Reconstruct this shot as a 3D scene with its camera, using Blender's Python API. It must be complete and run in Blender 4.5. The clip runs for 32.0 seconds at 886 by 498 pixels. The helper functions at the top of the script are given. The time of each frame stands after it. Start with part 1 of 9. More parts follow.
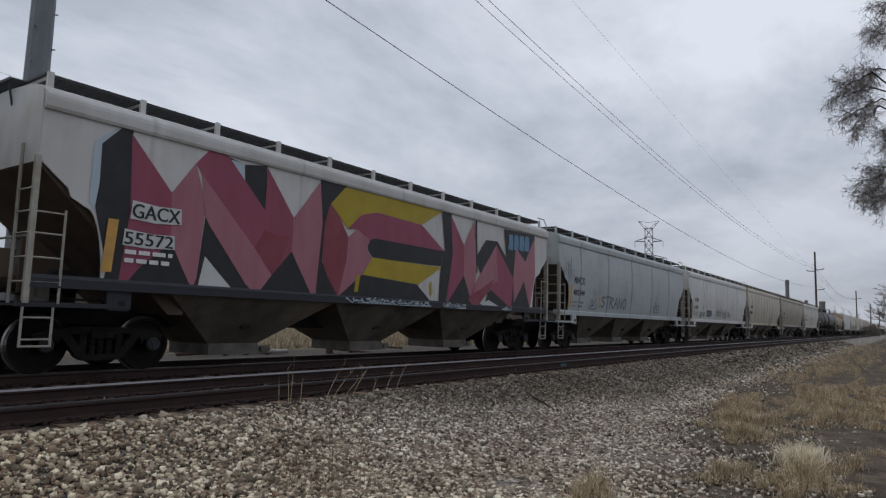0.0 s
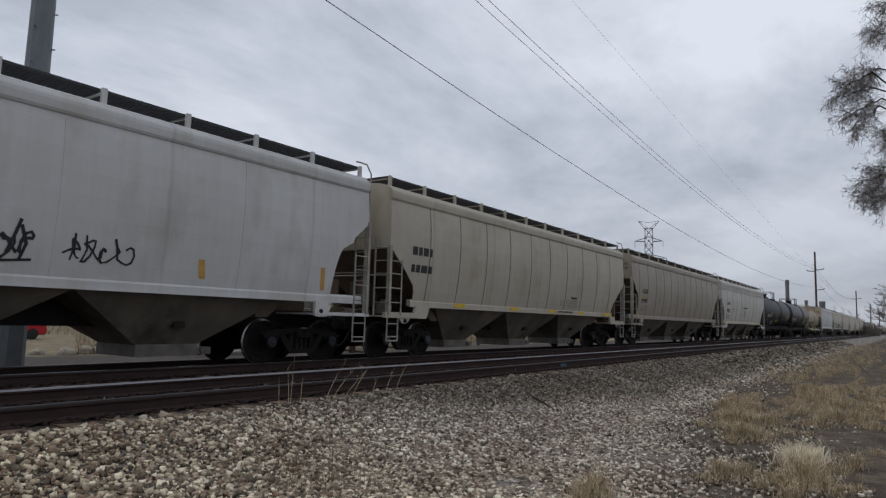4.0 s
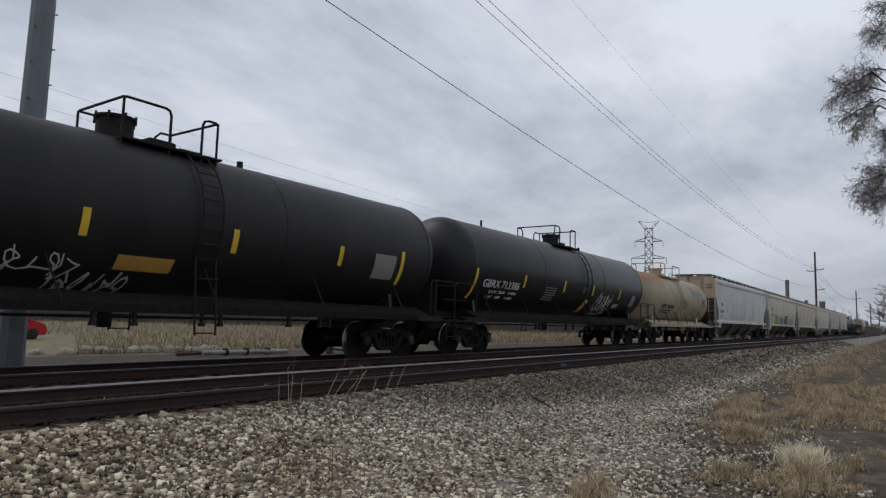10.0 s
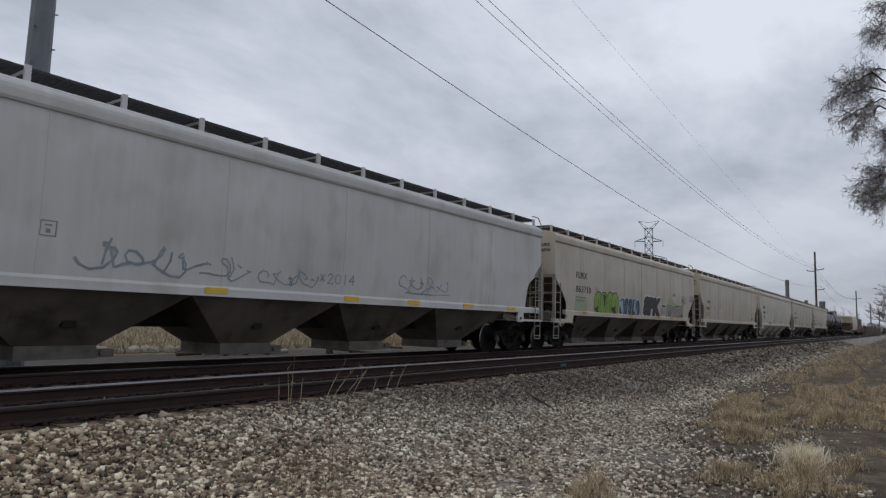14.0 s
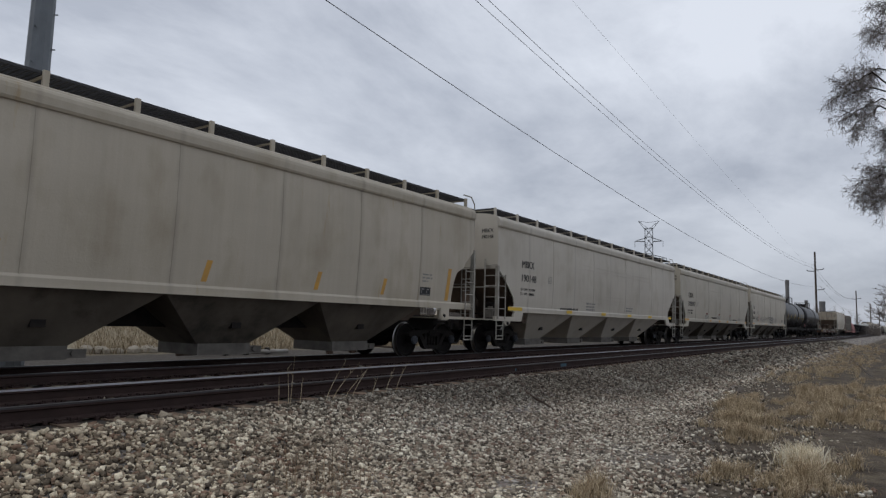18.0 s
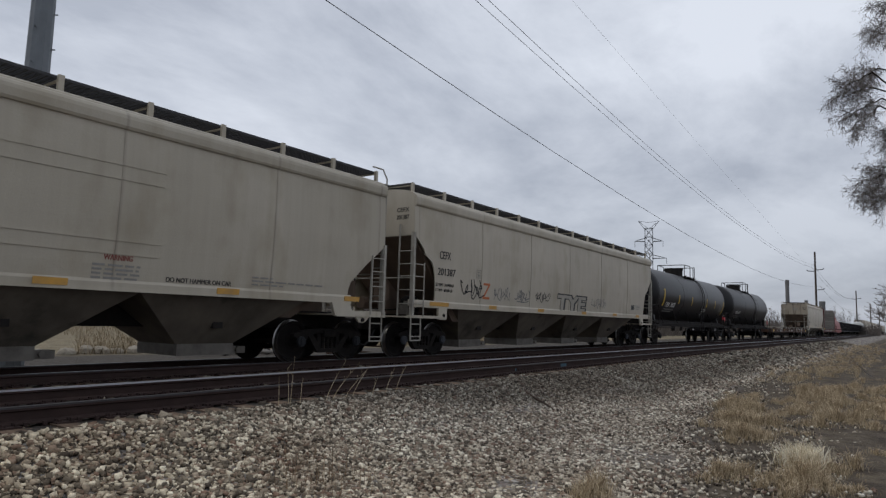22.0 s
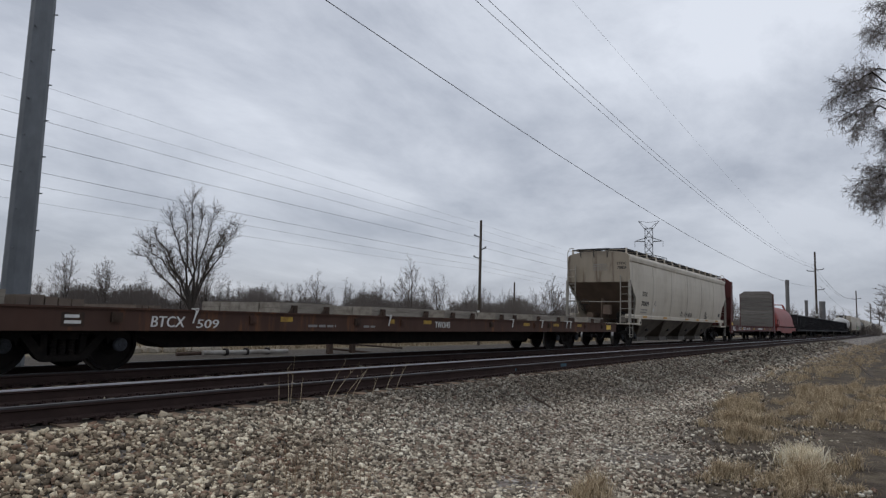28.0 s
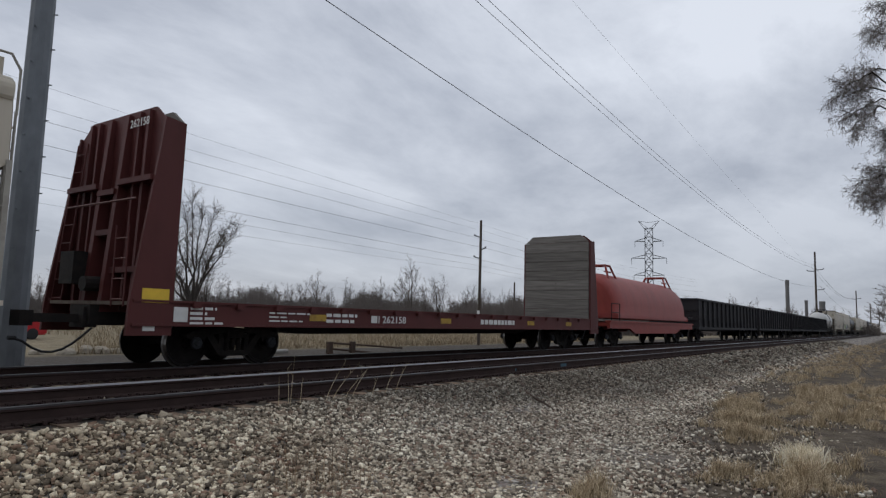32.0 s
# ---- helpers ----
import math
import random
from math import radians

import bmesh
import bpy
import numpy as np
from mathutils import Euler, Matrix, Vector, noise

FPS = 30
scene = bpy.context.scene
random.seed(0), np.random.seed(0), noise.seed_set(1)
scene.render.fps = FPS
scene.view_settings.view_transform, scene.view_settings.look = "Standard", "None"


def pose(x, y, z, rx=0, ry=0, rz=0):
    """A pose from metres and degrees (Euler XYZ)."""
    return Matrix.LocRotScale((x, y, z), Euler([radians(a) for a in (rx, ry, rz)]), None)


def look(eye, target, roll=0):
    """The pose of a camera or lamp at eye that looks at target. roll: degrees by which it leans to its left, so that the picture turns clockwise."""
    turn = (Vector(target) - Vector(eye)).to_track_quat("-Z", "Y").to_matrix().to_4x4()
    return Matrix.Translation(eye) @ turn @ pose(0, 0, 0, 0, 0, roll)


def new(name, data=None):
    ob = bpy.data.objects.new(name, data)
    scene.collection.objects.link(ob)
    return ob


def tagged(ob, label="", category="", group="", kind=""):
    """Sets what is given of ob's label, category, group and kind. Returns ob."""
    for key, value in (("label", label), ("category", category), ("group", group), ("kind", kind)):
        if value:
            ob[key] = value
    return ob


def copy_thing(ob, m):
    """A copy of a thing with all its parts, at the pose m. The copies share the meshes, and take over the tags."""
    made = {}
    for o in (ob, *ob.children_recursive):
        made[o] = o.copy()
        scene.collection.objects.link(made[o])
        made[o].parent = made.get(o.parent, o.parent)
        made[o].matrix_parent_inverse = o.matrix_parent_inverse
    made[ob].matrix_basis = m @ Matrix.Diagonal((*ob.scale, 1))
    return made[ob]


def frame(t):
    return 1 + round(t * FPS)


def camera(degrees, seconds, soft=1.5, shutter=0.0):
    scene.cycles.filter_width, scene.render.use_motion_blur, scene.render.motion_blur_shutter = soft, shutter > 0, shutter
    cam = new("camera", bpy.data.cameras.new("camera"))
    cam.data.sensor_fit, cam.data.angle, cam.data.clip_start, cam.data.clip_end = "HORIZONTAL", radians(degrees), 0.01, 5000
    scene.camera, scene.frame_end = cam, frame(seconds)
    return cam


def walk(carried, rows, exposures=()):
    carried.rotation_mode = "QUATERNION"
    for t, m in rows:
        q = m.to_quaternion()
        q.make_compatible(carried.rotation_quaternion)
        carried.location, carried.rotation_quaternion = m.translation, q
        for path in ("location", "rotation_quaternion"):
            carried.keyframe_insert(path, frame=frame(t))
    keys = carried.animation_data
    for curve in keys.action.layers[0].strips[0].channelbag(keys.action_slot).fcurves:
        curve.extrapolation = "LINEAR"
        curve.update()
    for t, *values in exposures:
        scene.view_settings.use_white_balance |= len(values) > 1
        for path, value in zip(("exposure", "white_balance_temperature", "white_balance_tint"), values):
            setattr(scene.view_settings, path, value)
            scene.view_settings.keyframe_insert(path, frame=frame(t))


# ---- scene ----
SPEED = 11.5          # metres per second, towards -x
CLIP = 32.0
TRAIN_Y = 12.016      # centre line of the train's track
NEAR_Y = 8.016        # centre line of the near track
EYE = (0.0, 0.0, 1.029)
YAW, PITCH = radians(35.325), radians(6.193)
AIM = (math.cos(PITCH) * math.cos(YAW) * 10, math.cos(PITCH) * math.sin(YAW) * 10, EYE[2] + math.sin(PITCH) * 10)

cam = camera(68.49, CLIP, soft=1.3)
walk(cam, [(0.0, look(EYE, AIM, 1.608)), (CLIP, look(EYE, AIM, 1.608))])

# ---- light ----
SUN_EL, SUN_ROT = radians(48), radians(20)
world = bpy.data.worlds.new("sky")
scene.world = world
world.use_nodes = True


def sky_nodes():
    """Overcast: a Nishita sky seen through broken layers of grey cloud."""
    t = world.node_tree
    n, l = t.nodes, t.links
    n.clear()
    out = n.new("ShaderNodeOutputWorld")
    bg = n.new("ShaderNodeBackground")
    sky = n.new("ShaderNodeTexSky")
    sky.sky_type, sky.sun_disc = "NISHITA", False
    sky.sun_elevation, sky.sun_rotation = SUN_EL, SUN_ROT
    dim = n.new("ShaderNodeMix")
    dim.data_type, dim.blend_type = "RGBA", "MULTIPLY"
    dim.inputs[0].default_value = 1.0
    dim.inputs[7].default_value = (0.1, 0.1, 0.1, 1)
    l.new(sky.outputs[0], dim.inputs[6])
    co = n.new("ShaderNodeTexCoord")
    sep = n.new("ShaderNodeSeparateXYZ")
    l.new(co.outputs["Generated"], sep.inputs[0])
    # project the direction on a flat cloud layer
    zz = n.new("ShaderNodeMath"); zz.operation = "MAXIMUM"; zz.inputs[1].default_value = 0.0
    l.new(sep.outputs[2], zz.inputs[0])
    za = n.new("ShaderNodeMath"); za.operation = "ADD"; za.inputs[1].default_value = 0.22
    l.new(zz.outputs[0], za.inputs[0])
    dx = n.new("ShaderNodeMath"); dx.operation = "DIVIDE"
    dy = n.new("ShaderNodeMath"); dy.operation = "DIVIDE"
    l.new(sep.outputs[0], dx.inputs[0]); l.new(za.outputs[0], dx.inputs[1])
    l.new(sep.outputs[1], dy.inputs[0]); l.new(za.outputs[0], dy.inputs[1])
    cmb = n.new("ShaderNodeCombineXYZ")
    l.new(dx.outputs[0], cmb.inputs[0]); l.new(dy.outputs[0], cmb.inputs[1])
    mp = n.new("ShaderNodeMapping")
    mp.inputs["Rotation"].default_value = (0, 0, radians(-20))
    mp.inputs["Scale"].default_value = (0.75, 1.0, 1)
    l.new(cmb.outputs[0], mp.inputs[0])
    noi = n.new("ShaderNodeTexNoise")
    noi.inputs["Scale"].default_value = 1.35
    noi.inputs["Detail"].default_value = 8
    noi.inputs["Roughness"].default_value = 0.6
    noi.inputs["Distortion"].default_value = 0.25
    l.new(mp.outputs[0], noi.inputs["Vector"])
    ramp = n.new("ShaderNodeValToRGB")
    e = ramp.color_ramp.elements
    e[0].position, e[0].color = 0.36, (0.438, 0.476, 0.556, 1)
    e[1].position, e[1].color = 0.64, (0.765, 0.808, 0.892, 1)
    l.new(noi.outputs[0], ramp.inputs[0])
    # towards the horizon the layers merge into a darker even grey
    hz = n.new("ShaderNodeMapRange")
    hz.inputs[1].default_value, hz.inputs[2].default_value = -0.02, 0.36
    l.new(sep.outputs[2], hz.inputs[0])
    low = n.new("ShaderNodeMix"); low.data_type = "RGBA"
    low.inputs[6].default_value = (0.322, 0.348, 0.41, 1)
    l.new(hz.outputs[0], low.inputs[0])
    l.new(ramp.outputs[0], low.inputs[7])
    soft = n.new("ShaderNodeMix"); soft.data_type = "RGBA"
    soft.inputs[0].default_value = 0.6
    l.new(ramp.outputs[0], soft.inputs[6]); l.new(low.outputs[2], soft.inputs[7])
    mix = n.new("ShaderNodeMix"); mix.data_type = "RGBA"
    mix.inputs[0].default_value = 0.93
    l.new(dim.outputs[2], mix.inputs[6]); l.new(soft.outputs[2], mix.inputs[7])
    l.new(mix.outputs[2], bg.inputs[0])
    bg.inputs[1].default_value = 1.0
    l.new(bg.outputs[0], out.inputs[0])


sky_nodes()
sun = new("sun", bpy.data.lights.new("sun", "SUN"))
sun.data.energy, sun.data.angle, sun.data.color = 0.8, radians(30), (1.0, 0.97, 0.92)
sun.rotation_euler = (radians(-42), 0, radians(20))
scene.view_settings.exposure = 0.0


# ---- materials ----
def material(name, color, rough=0.7, metal=0.0, dark=None, scale=3.0, amount=0.5, stretch=(1, 1, 1), bump=0.0, bscale=40.0,
             stain=None, stain_at=0.6, stain_scale=1.2, stain_stretch=(1, 1, 1), per_object=0.0, spec=0.3):
    """A surface with a base colour, a second tone mixed by noise, a sharper stain and a fine relief."""
    m = bpy.data.materials.new(name)
    m.use_nodes = True
    n, l = m.node_tree.nodes, m.node_tree.links
    b = n["Principled BSDF"]
    b.inputs["Roughness"].default_value, b.inputs["Metallic"].default_value = rough, metal
    b.inputs["Specular IOR Level"].default_value = spec
    co = n.new("ShaderNodeTexCoord")

    def noise_at(sc, st, detail=6, roughness=0.6):
        mp = n.new("ShaderNodeMapping")
        mp.inputs["Scale"].default_value = st
        l.new(co.outputs["Object"], mp.inputs[0])
        t = n.new("ShaderNodeTexNoise")
        t.inputs["Scale"].default_value, t.inputs["Detail"].default_value = sc, detail
        t.inputs["Roughness"].default_value = roughness
        l.new(mp.outputs[0], t.inputs["Vector"])
        return t.outputs[0]

    dark = dark or tuple(c * 0.7 for c in color)
    r = n.new("ShaderNodeMapRange")
    r.inputs[1].default_value, r.inputs[2].default_value = 0.35, 0.7
    r.inputs[4].default_value = amount
    l.new(noise_at(scale, stretch), r.inputs[0])
    mix = n.new("ShaderNodeMix"); mix.data_type = "RGBA"
    mix.inputs[6].default_value, mix.inputs[7].default_value = (*color, 1), (*dark, 1)
    l.new(r.outputs[0], mix.inputs[0])
    last = mix.outputs[2]
    if stain:
        s = n.new("ShaderNodeMapRange")
        s.inputs[1].default_value, s.inputs[2].default_value = stain_at, min(stain_at + 0.14, 1)
        s.inputs[4].default_value = 0.85
        l.new(noise_at(stain_scale, stain_stretch, 8, 0.65), s.inputs[0])
        m2 = n.new("ShaderNodeMix"); m2.data_type = "RGBA"
        m2.inputs[7].default_value = (*stain, 1)
        l.new(s.outputs[0], m2.inputs[0]); l.new(last, m2.inputs[6])
        last = m2.outputs[2]
    if per_object:
        oi = n.new("ShaderNodeObjectInfo")
        pr = n.new("ShaderNodeMapRange")
        pr.inputs[3].default_value, pr.inputs[4].default_value = 1 - per_object, 1 + per_object
        l.new(oi.outputs["Random"], pr.inputs[0])
        m3 = n.new("ShaderNodeMix"); m3.data_type, m3.blend_type = "RGBA", "MULTIPLY"
        m3.inputs[0].default_value = 1
        l.new(last, m3.inputs[6]); l.new(pr.outputs[0], m3.inputs[7])
        last = m3.outputs[2]
    l.new(last, b.inputs["Base Color"])
    if bump:
        bp = n.new("ShaderNodeBump")
        bp.inputs["Strength"].default_value, bp.inputs["Distance"].default_value = bump, 0.02
        l.new(noise_at(bscale, (1, 1, 1)), bp.inputs["Height"])
        l.new(bp.outputs[0], b.inputs["Normal"])
    return m


def car_paint(name, color, grime=(0.12, 0.10, 0.085), amount=0.35, stain=None, stain_at=0.66, rough=0.5, seams=None, rust=None):
    """Weathered car paint: broad fading, rain streaks down the sides, grime along the seams and, where stain is given, rust or soot."""
    color = (color[0] * 1.005, color[1] * 0.988, color[2])
    m = material(name, color, rough, 0.0, tuple(0.55 * c + 0.45 * g for c, g in zip(color, grime)), 0.8, amount * 0.55, (3.0, 3.0, 0.35), 0.15, 25,
                 stain, stain_at, 0.9, (3.5, 3.5, 0.45))
    n, l = m.node_tree.nodes, m.node_tree.links
    b = n["Principled BSDF"]
    co = n.new("ShaderNodeTexCoord")

    def tone(stretch, detail, lo, hi, dark, light, last):
        mp = n.new("ShaderNodeMapping")
        mp.inputs["Scale"].default_value = stretch
        l.new(co.outputs["Object"], mp.inputs[0])
        t = n.new("ShaderNodeTexNoise")
        t.inputs["Scale"].default_value, t.inputs["Detail"].default_value = 1.0, detail
        l.new(mp.outputs[0], t.inputs["Vector"])
        r = n.new("ShaderNodeValToRGB")
        e = r.color_ramp.elements
        e[0].position, e[0].color = lo, (*dark, 1)
        e[1].position, e[1].color = hi, (*light, 1)
        l.new(t.outputs[0], r.inputs[0])
        mu = n.new("ShaderNodeMix"); mu.data_type, mu.blend_type = "RGBA", "MULTIPLY"
        mu.inputs[0].default_value = 1.0
        l.new(last, mu.inputs[6]); l.new(r.outputs[0], mu.inputs[7])
        return mu.outputs[2]

    last = b.inputs["Base Color"].links[0].from_socket
    last = tone((0.28, 0.5, 0.55), 2, 0.34, 0.66, (0.91, 0.905, 0.89), (1.04, 1.04, 1.04), last)
    last = tone((9.0, 2.0, 0.16), 4, 0.36, 0.62, (0.975, 0.97, 0.965), (1.015, 1.015, 1.015), last)
    last = tone((1.6, 1.6, 0.9), 6, 0.30, 0.50, (0.86, 0.84, 0.80), (1.0, 1.0, 1.0), last)
    if seams:
        x0, pitch, width, strength = seams
        sp = n.new("ShaderNodeSeparateXYZ")
        l.new(co.outputs["Object"], sp.inputs[0])
        wob = n.new("ShaderNodeTexNoise")
        wob.inputs["Scale"].default_value, wob.inputs["Detail"].default_value = 1.7, 4
        l.new(co.outputs["Object"], wob.inputs["Vector"])
        a = n.new("ShaderNodeMath"); a.operation = "MULTIPLY_ADD"
        a.inputs[1].default_value, a.inputs[2].default_value = width * 0.9, -x0 - width * 0.45 + 100 * pitch
        l.new(wob.outputs[0], a.inputs[0])
        s = n.new("ShaderNodeMath"); s.operation = "ADD"
        l.new(sp.outputs[0], s.inputs[0]); l.new(a.outputs[0], s.inputs[1])
        pp = n.new("ShaderNodeMath"); pp.operation = "PINGPONG"
        pp.inputs[1].default_value = pitch / 2
        l.new(s.outputs[0], pp.inputs[0])
        f = n.new("ShaderNodeMapRange")
        f.interpolation_type = "SMOOTHSTEP"
        f.inputs[1].default_value, f.inputs[2].default_value, f.inputs[3].default_value, f.inputs[4].default_value = 0.0, width, strength, 0.0
        l.new(pp.outputs[0], f.inputs[0])
        g = n.new("ShaderNodeMath"); g.operation = "MULTIPLY"
        mr = n.new("ShaderNodeMapRange")
        mr.inputs[1].default_value, mr.inputs[2].default_value, mr.inputs[3].default_value = 0.3, 0.6, 0.35
        l.new(wob.outputs[0], mr.inputs[0])
        l.new(f.outputs[0], g.inputs[0]); l.new(mr.outputs[0], g.inputs[1])
        mx = n.new("ShaderNodeMix"); mx.data_type = "RGBA"
        mx.inputs[7].default_value = (*grime, 1)
        l.new(g.outputs[0], mx.inputs[0]); l.new(last, mx.inputs[6])
        last = mx.outputs[2]
    if rust:
        # one large rust patch with a ragged edge, centred at (x, z)
        x0, z0, rx, rz = rust
        mp = n.new("ShaderNodeMapping")
        mp.vector_type = "TEXTURE"
        mp.inputs["Location"].default_value = (x0, 0, z0)
        mp.inputs["Scale"].default_value = (rx, 1e4, rz)
        l.new(co.outputs["Object"], mp.inputs[0])
        ln = n.new("ShaderNodeVectorMath"); ln.operation = "LENGTH"
        l.new(mp.outputs[0], ln.inputs[0])
        rag = n.new("ShaderNodeTexNoise")
        rag.inputs["Scale"].default_value, rag.inputs["Detail"].default_value = 2.2, 7
        l.new(co.outputs["Object"], rag.inputs["Vector"])
        ad = n.new("ShaderNodeMath"); ad.operation = "MULTIPLY_ADD"
        ad.inputs[1].default_value = 1.1
        l.new(rag.outputs[0], ad.inputs[0]); l.new(ln.outputs["Value"], ad.inputs[2])
        mk = n.new("ShaderNodeMapRange")
        mk.inputs[1].default_value, mk.inputs[2].default_value, mk.inputs[3].default_value, mk.inputs[4].default_value = 1.0, 1.8, 0.95, 0.0
        l.new(ad.outputs[0], mk.inputs[0])
        mx = n.new("ShaderNodeMix"); mx.data_type = "RGBA"
        mx.inputs[7].default_value = (0.30, 0.135, 0.06, 1)
        l.new(mk.outputs[0], mx.inputs[0]); l.new(last, mx.inputs[6])
        last = mx.outputs[2]
    l.new(last, b.inputs["Base Color"])
    return m


M_STEEL_DARK = material("dark_grimy_steel", (0.018, 0.0165, 0.0165), 0.75, 0.0, (0.038, 0.03, 0.026), 6, 0.6, bump=0.3, spec=0.15)
M_TRUCK = material("sooty_cast_steel", (0.011, 0.010, 0.0097), 0.9, 0.0, (0.027, 0.022, 0.019), 7, 0.7, bump=0.4, bscale=60, spec=0.12)
M_WHEEL = material("dark_wheel_steel", (0.008, 0.007, 0.007), 0.8, 0.0, (0.019, 0.015, 0.013), 5, 0.6, bump=0.2, spec=0.12)
M_TREAD = material("polished_wheel_tread", (0.30, 0.29, 0.28), 0.32, 0.9, (0.16, 0.15, 0.145), 8, 0.5)
M_CAP = material("grey_bearing_cap", (0.04, 0.044, 0.052), 0.7, 0.0, (0.018, 0.019, 0.021), 14, 0.7, per_object=0.6)
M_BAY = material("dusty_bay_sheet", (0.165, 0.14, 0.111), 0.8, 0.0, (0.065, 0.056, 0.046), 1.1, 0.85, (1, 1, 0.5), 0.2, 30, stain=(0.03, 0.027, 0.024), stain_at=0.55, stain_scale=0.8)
# brown grime, its colour darkened further for the shade under the car ends
M_GRIME_SHADE = material("soot_stained_sheet", (0.14, 0.098, 0.072), 0.8, 0.0, (0.065, 0.052, 0.042), 1.4, 0.8, (1, 1, 0.5), 0.2, 30)
M_GRATE = material("dark_bar_grating", (0.06, 0.06, 0.064), 0.7, 0.2, (0.035, 0.035, 0.037), 9, 0.5)
M_GATE = material("dusty_gate_steel", (0.17, 0.155, 0.136), 0.8, 0, (0.07, 0.062, 0.055), 3, 0.8, bump=0.2)
M_BLACK_INK = material("black_lettering", (0.03, 0.03, 0.032), 0.6, 0, None, 12, 0.5)
M_WHITE_INK = material("white_lettering", (0.72, 0.72, 0.70), 0.6, 0, (0.45, 0.44, 0.42), 6, 0.6)
M_RED_INK = material("dark_red_lettering", (0.22, 0.05, 0.04), 0.6, 0, None, 9, 0.5)
M_GREY_INK = material("grey_lettering", (0.27, 0.26, 0.245), 0.7, 0, None, 9, 0.6)
M_YELLOW = material("yellow_reflector", (0.75, 0.50, 0.05), 0.45, 0, (0.5, 0.33, 0.05), 5, 0.5)
M_ORANGE = material("faded_orange_reflector", (0.60, 0.33, 0.07), 0.55, 0, (0.36, 0.22, 0.09), 5, 0.7)
M_WHITE = material("white_plate", (0.66, 0.66, 0.64), 0.55, 0, (0.42, 0.41, 0.38), 4, 0.6)
# grimy car paint, also toned down in colour for shade round the car ends
M_FITTING = material("grimy_shaded_fitting_paint", (0.37, 0.35, 0.305), 0.7, 0, (0.20, 0.18, 0.155), 3.5, 0.8, per_object=0.1)
M_RUBBER = material("black_rubber_hose", (0.02, 0.02, 0.021), 0.6)
M_RAIL_DULL = material("dull_rail_head", (0.07, 0.068, 0.074), 0.45, 0.4, (0.042, 0.037, 0.035), 3, 0.6, (0.3, 8, 8))
M_RAIL_TOP = material("polished_rail_head", (0.62, 0.62, 0.67), 0.42, 0.9, (0.42, 0.41, 0.43), 3, 0.5, (0.3, 8, 8))
M_RAIL = material("brown_rusted_rail", (0.052, 0.034, 0.030), 0.85, 0.0, (0.025, 0.0175, 0.0165), 5, 0.7, (0.5, 1, 1), 0.4, 50, spec=0.12)
M_TIE = material("weathered_oak_tie", (0.19, 0.128, 0.086), 0.9, 0, (0.062, 0.042, 0.03), 4, 0.8, (6, 0.6, 6), 0.6, 30, per_object=0.25)
M_WOODPOLE = material("dark_treated_pole", (0.085, 0.066, 0.052), 0.85, 0, (0.05, 0.04, 0.033), 3, 0.7, (6, 6, 0.3), 0.4, 30)
M_GALV = material("weathered_galvanised_pole", (0.17, 0.185, 0.20), 0.55, 0.35, (0.10, 0.108, 0.115), 2.2, 0.75, (1, 1, 0.6), 0.15, 20)
M_LATTICE = material("grey_lattice_steel", (0.13, 0.135, 0.145), 0.6, 0.3)
M_WIRE = material("grey_conductor", (0.055, 0.058, 0.065), 0.6, 0.3)
M_BARK = material("grey_bark", (0.055, 0.047, 0.042), 0.9, 0, (0.03, 0.026, 0.024), 6, 0.6, (1, 1, 0.3))
M_TWIG = material("brown_grey_twig", (0.23, 0.205, 0.195), 0.9, 0, (0.15, 0.133, 0.127), 5, 0.6)
M_TWIG_WOOD = material("brown_wood_twig", (0.165, 0.142, 0.128), 0.95, 0, (0.125, 0.106, 0.096), 0.4, 0.7)
M_TWIG_FAR = material("grey_brown_far_twig", (0.105, 0.090, 0.081), 0.95, 0, (0.085, 0.073, 0.067), 0.4, 0.7)


# ---- mesh helpers ----
def part(name, bm, mat, parent=None, label="", smooth=False):
    """Links a bmesh as one mesh object under a thing or under a part."""
    bmesh.ops.recalc_face_normals(bm, faces=bm.faces)
    me = bpy.data.meshes.new(name)
    bm.to_mesh(me)
    bm.free()
    return link(name, me, mat, parent, label, smooth)


def link(name, me, mat, parent=None, label="", smooth=False):
    if mat is not None and not me.materials:
        for one in (mat if isinstance(mat, (list, tuple)) else [mat]):
            me.materials.append(one)
    if smooth:
        me.polygons.foreach_set("use_smooth", [True] * len(me.polygons))
    ob = new(name, me)
    ob.parent = parent
    if label:
        tagged(ob, label)
    return ob


def thing(name, label, category, group="", kind=""):
    ob = new(name)
    ob.empty_display_size = 0.3
    return tagged(ob, label, category, group, kind)


def box(bm, x0, x1, y0, y1, z0, z1):
    v = [bm.verts.new(c) for c in ((x0, y0, z0), (x1, y0, z0), (x1, y1, z0), (x0, y1, z0), (x0, y0, z1), (x1, y0, z1), (x1, y1, z1), (x0, y1, z1))]
    for f in ((0, 3, 2, 1), (4, 5, 6, 7), (0, 1, 5, 4), (1, 2, 6, 5), (2, 3, 7, 6), (3, 0, 4, 7)):
        bm.faces.new([v[i] for i in f])
    return v


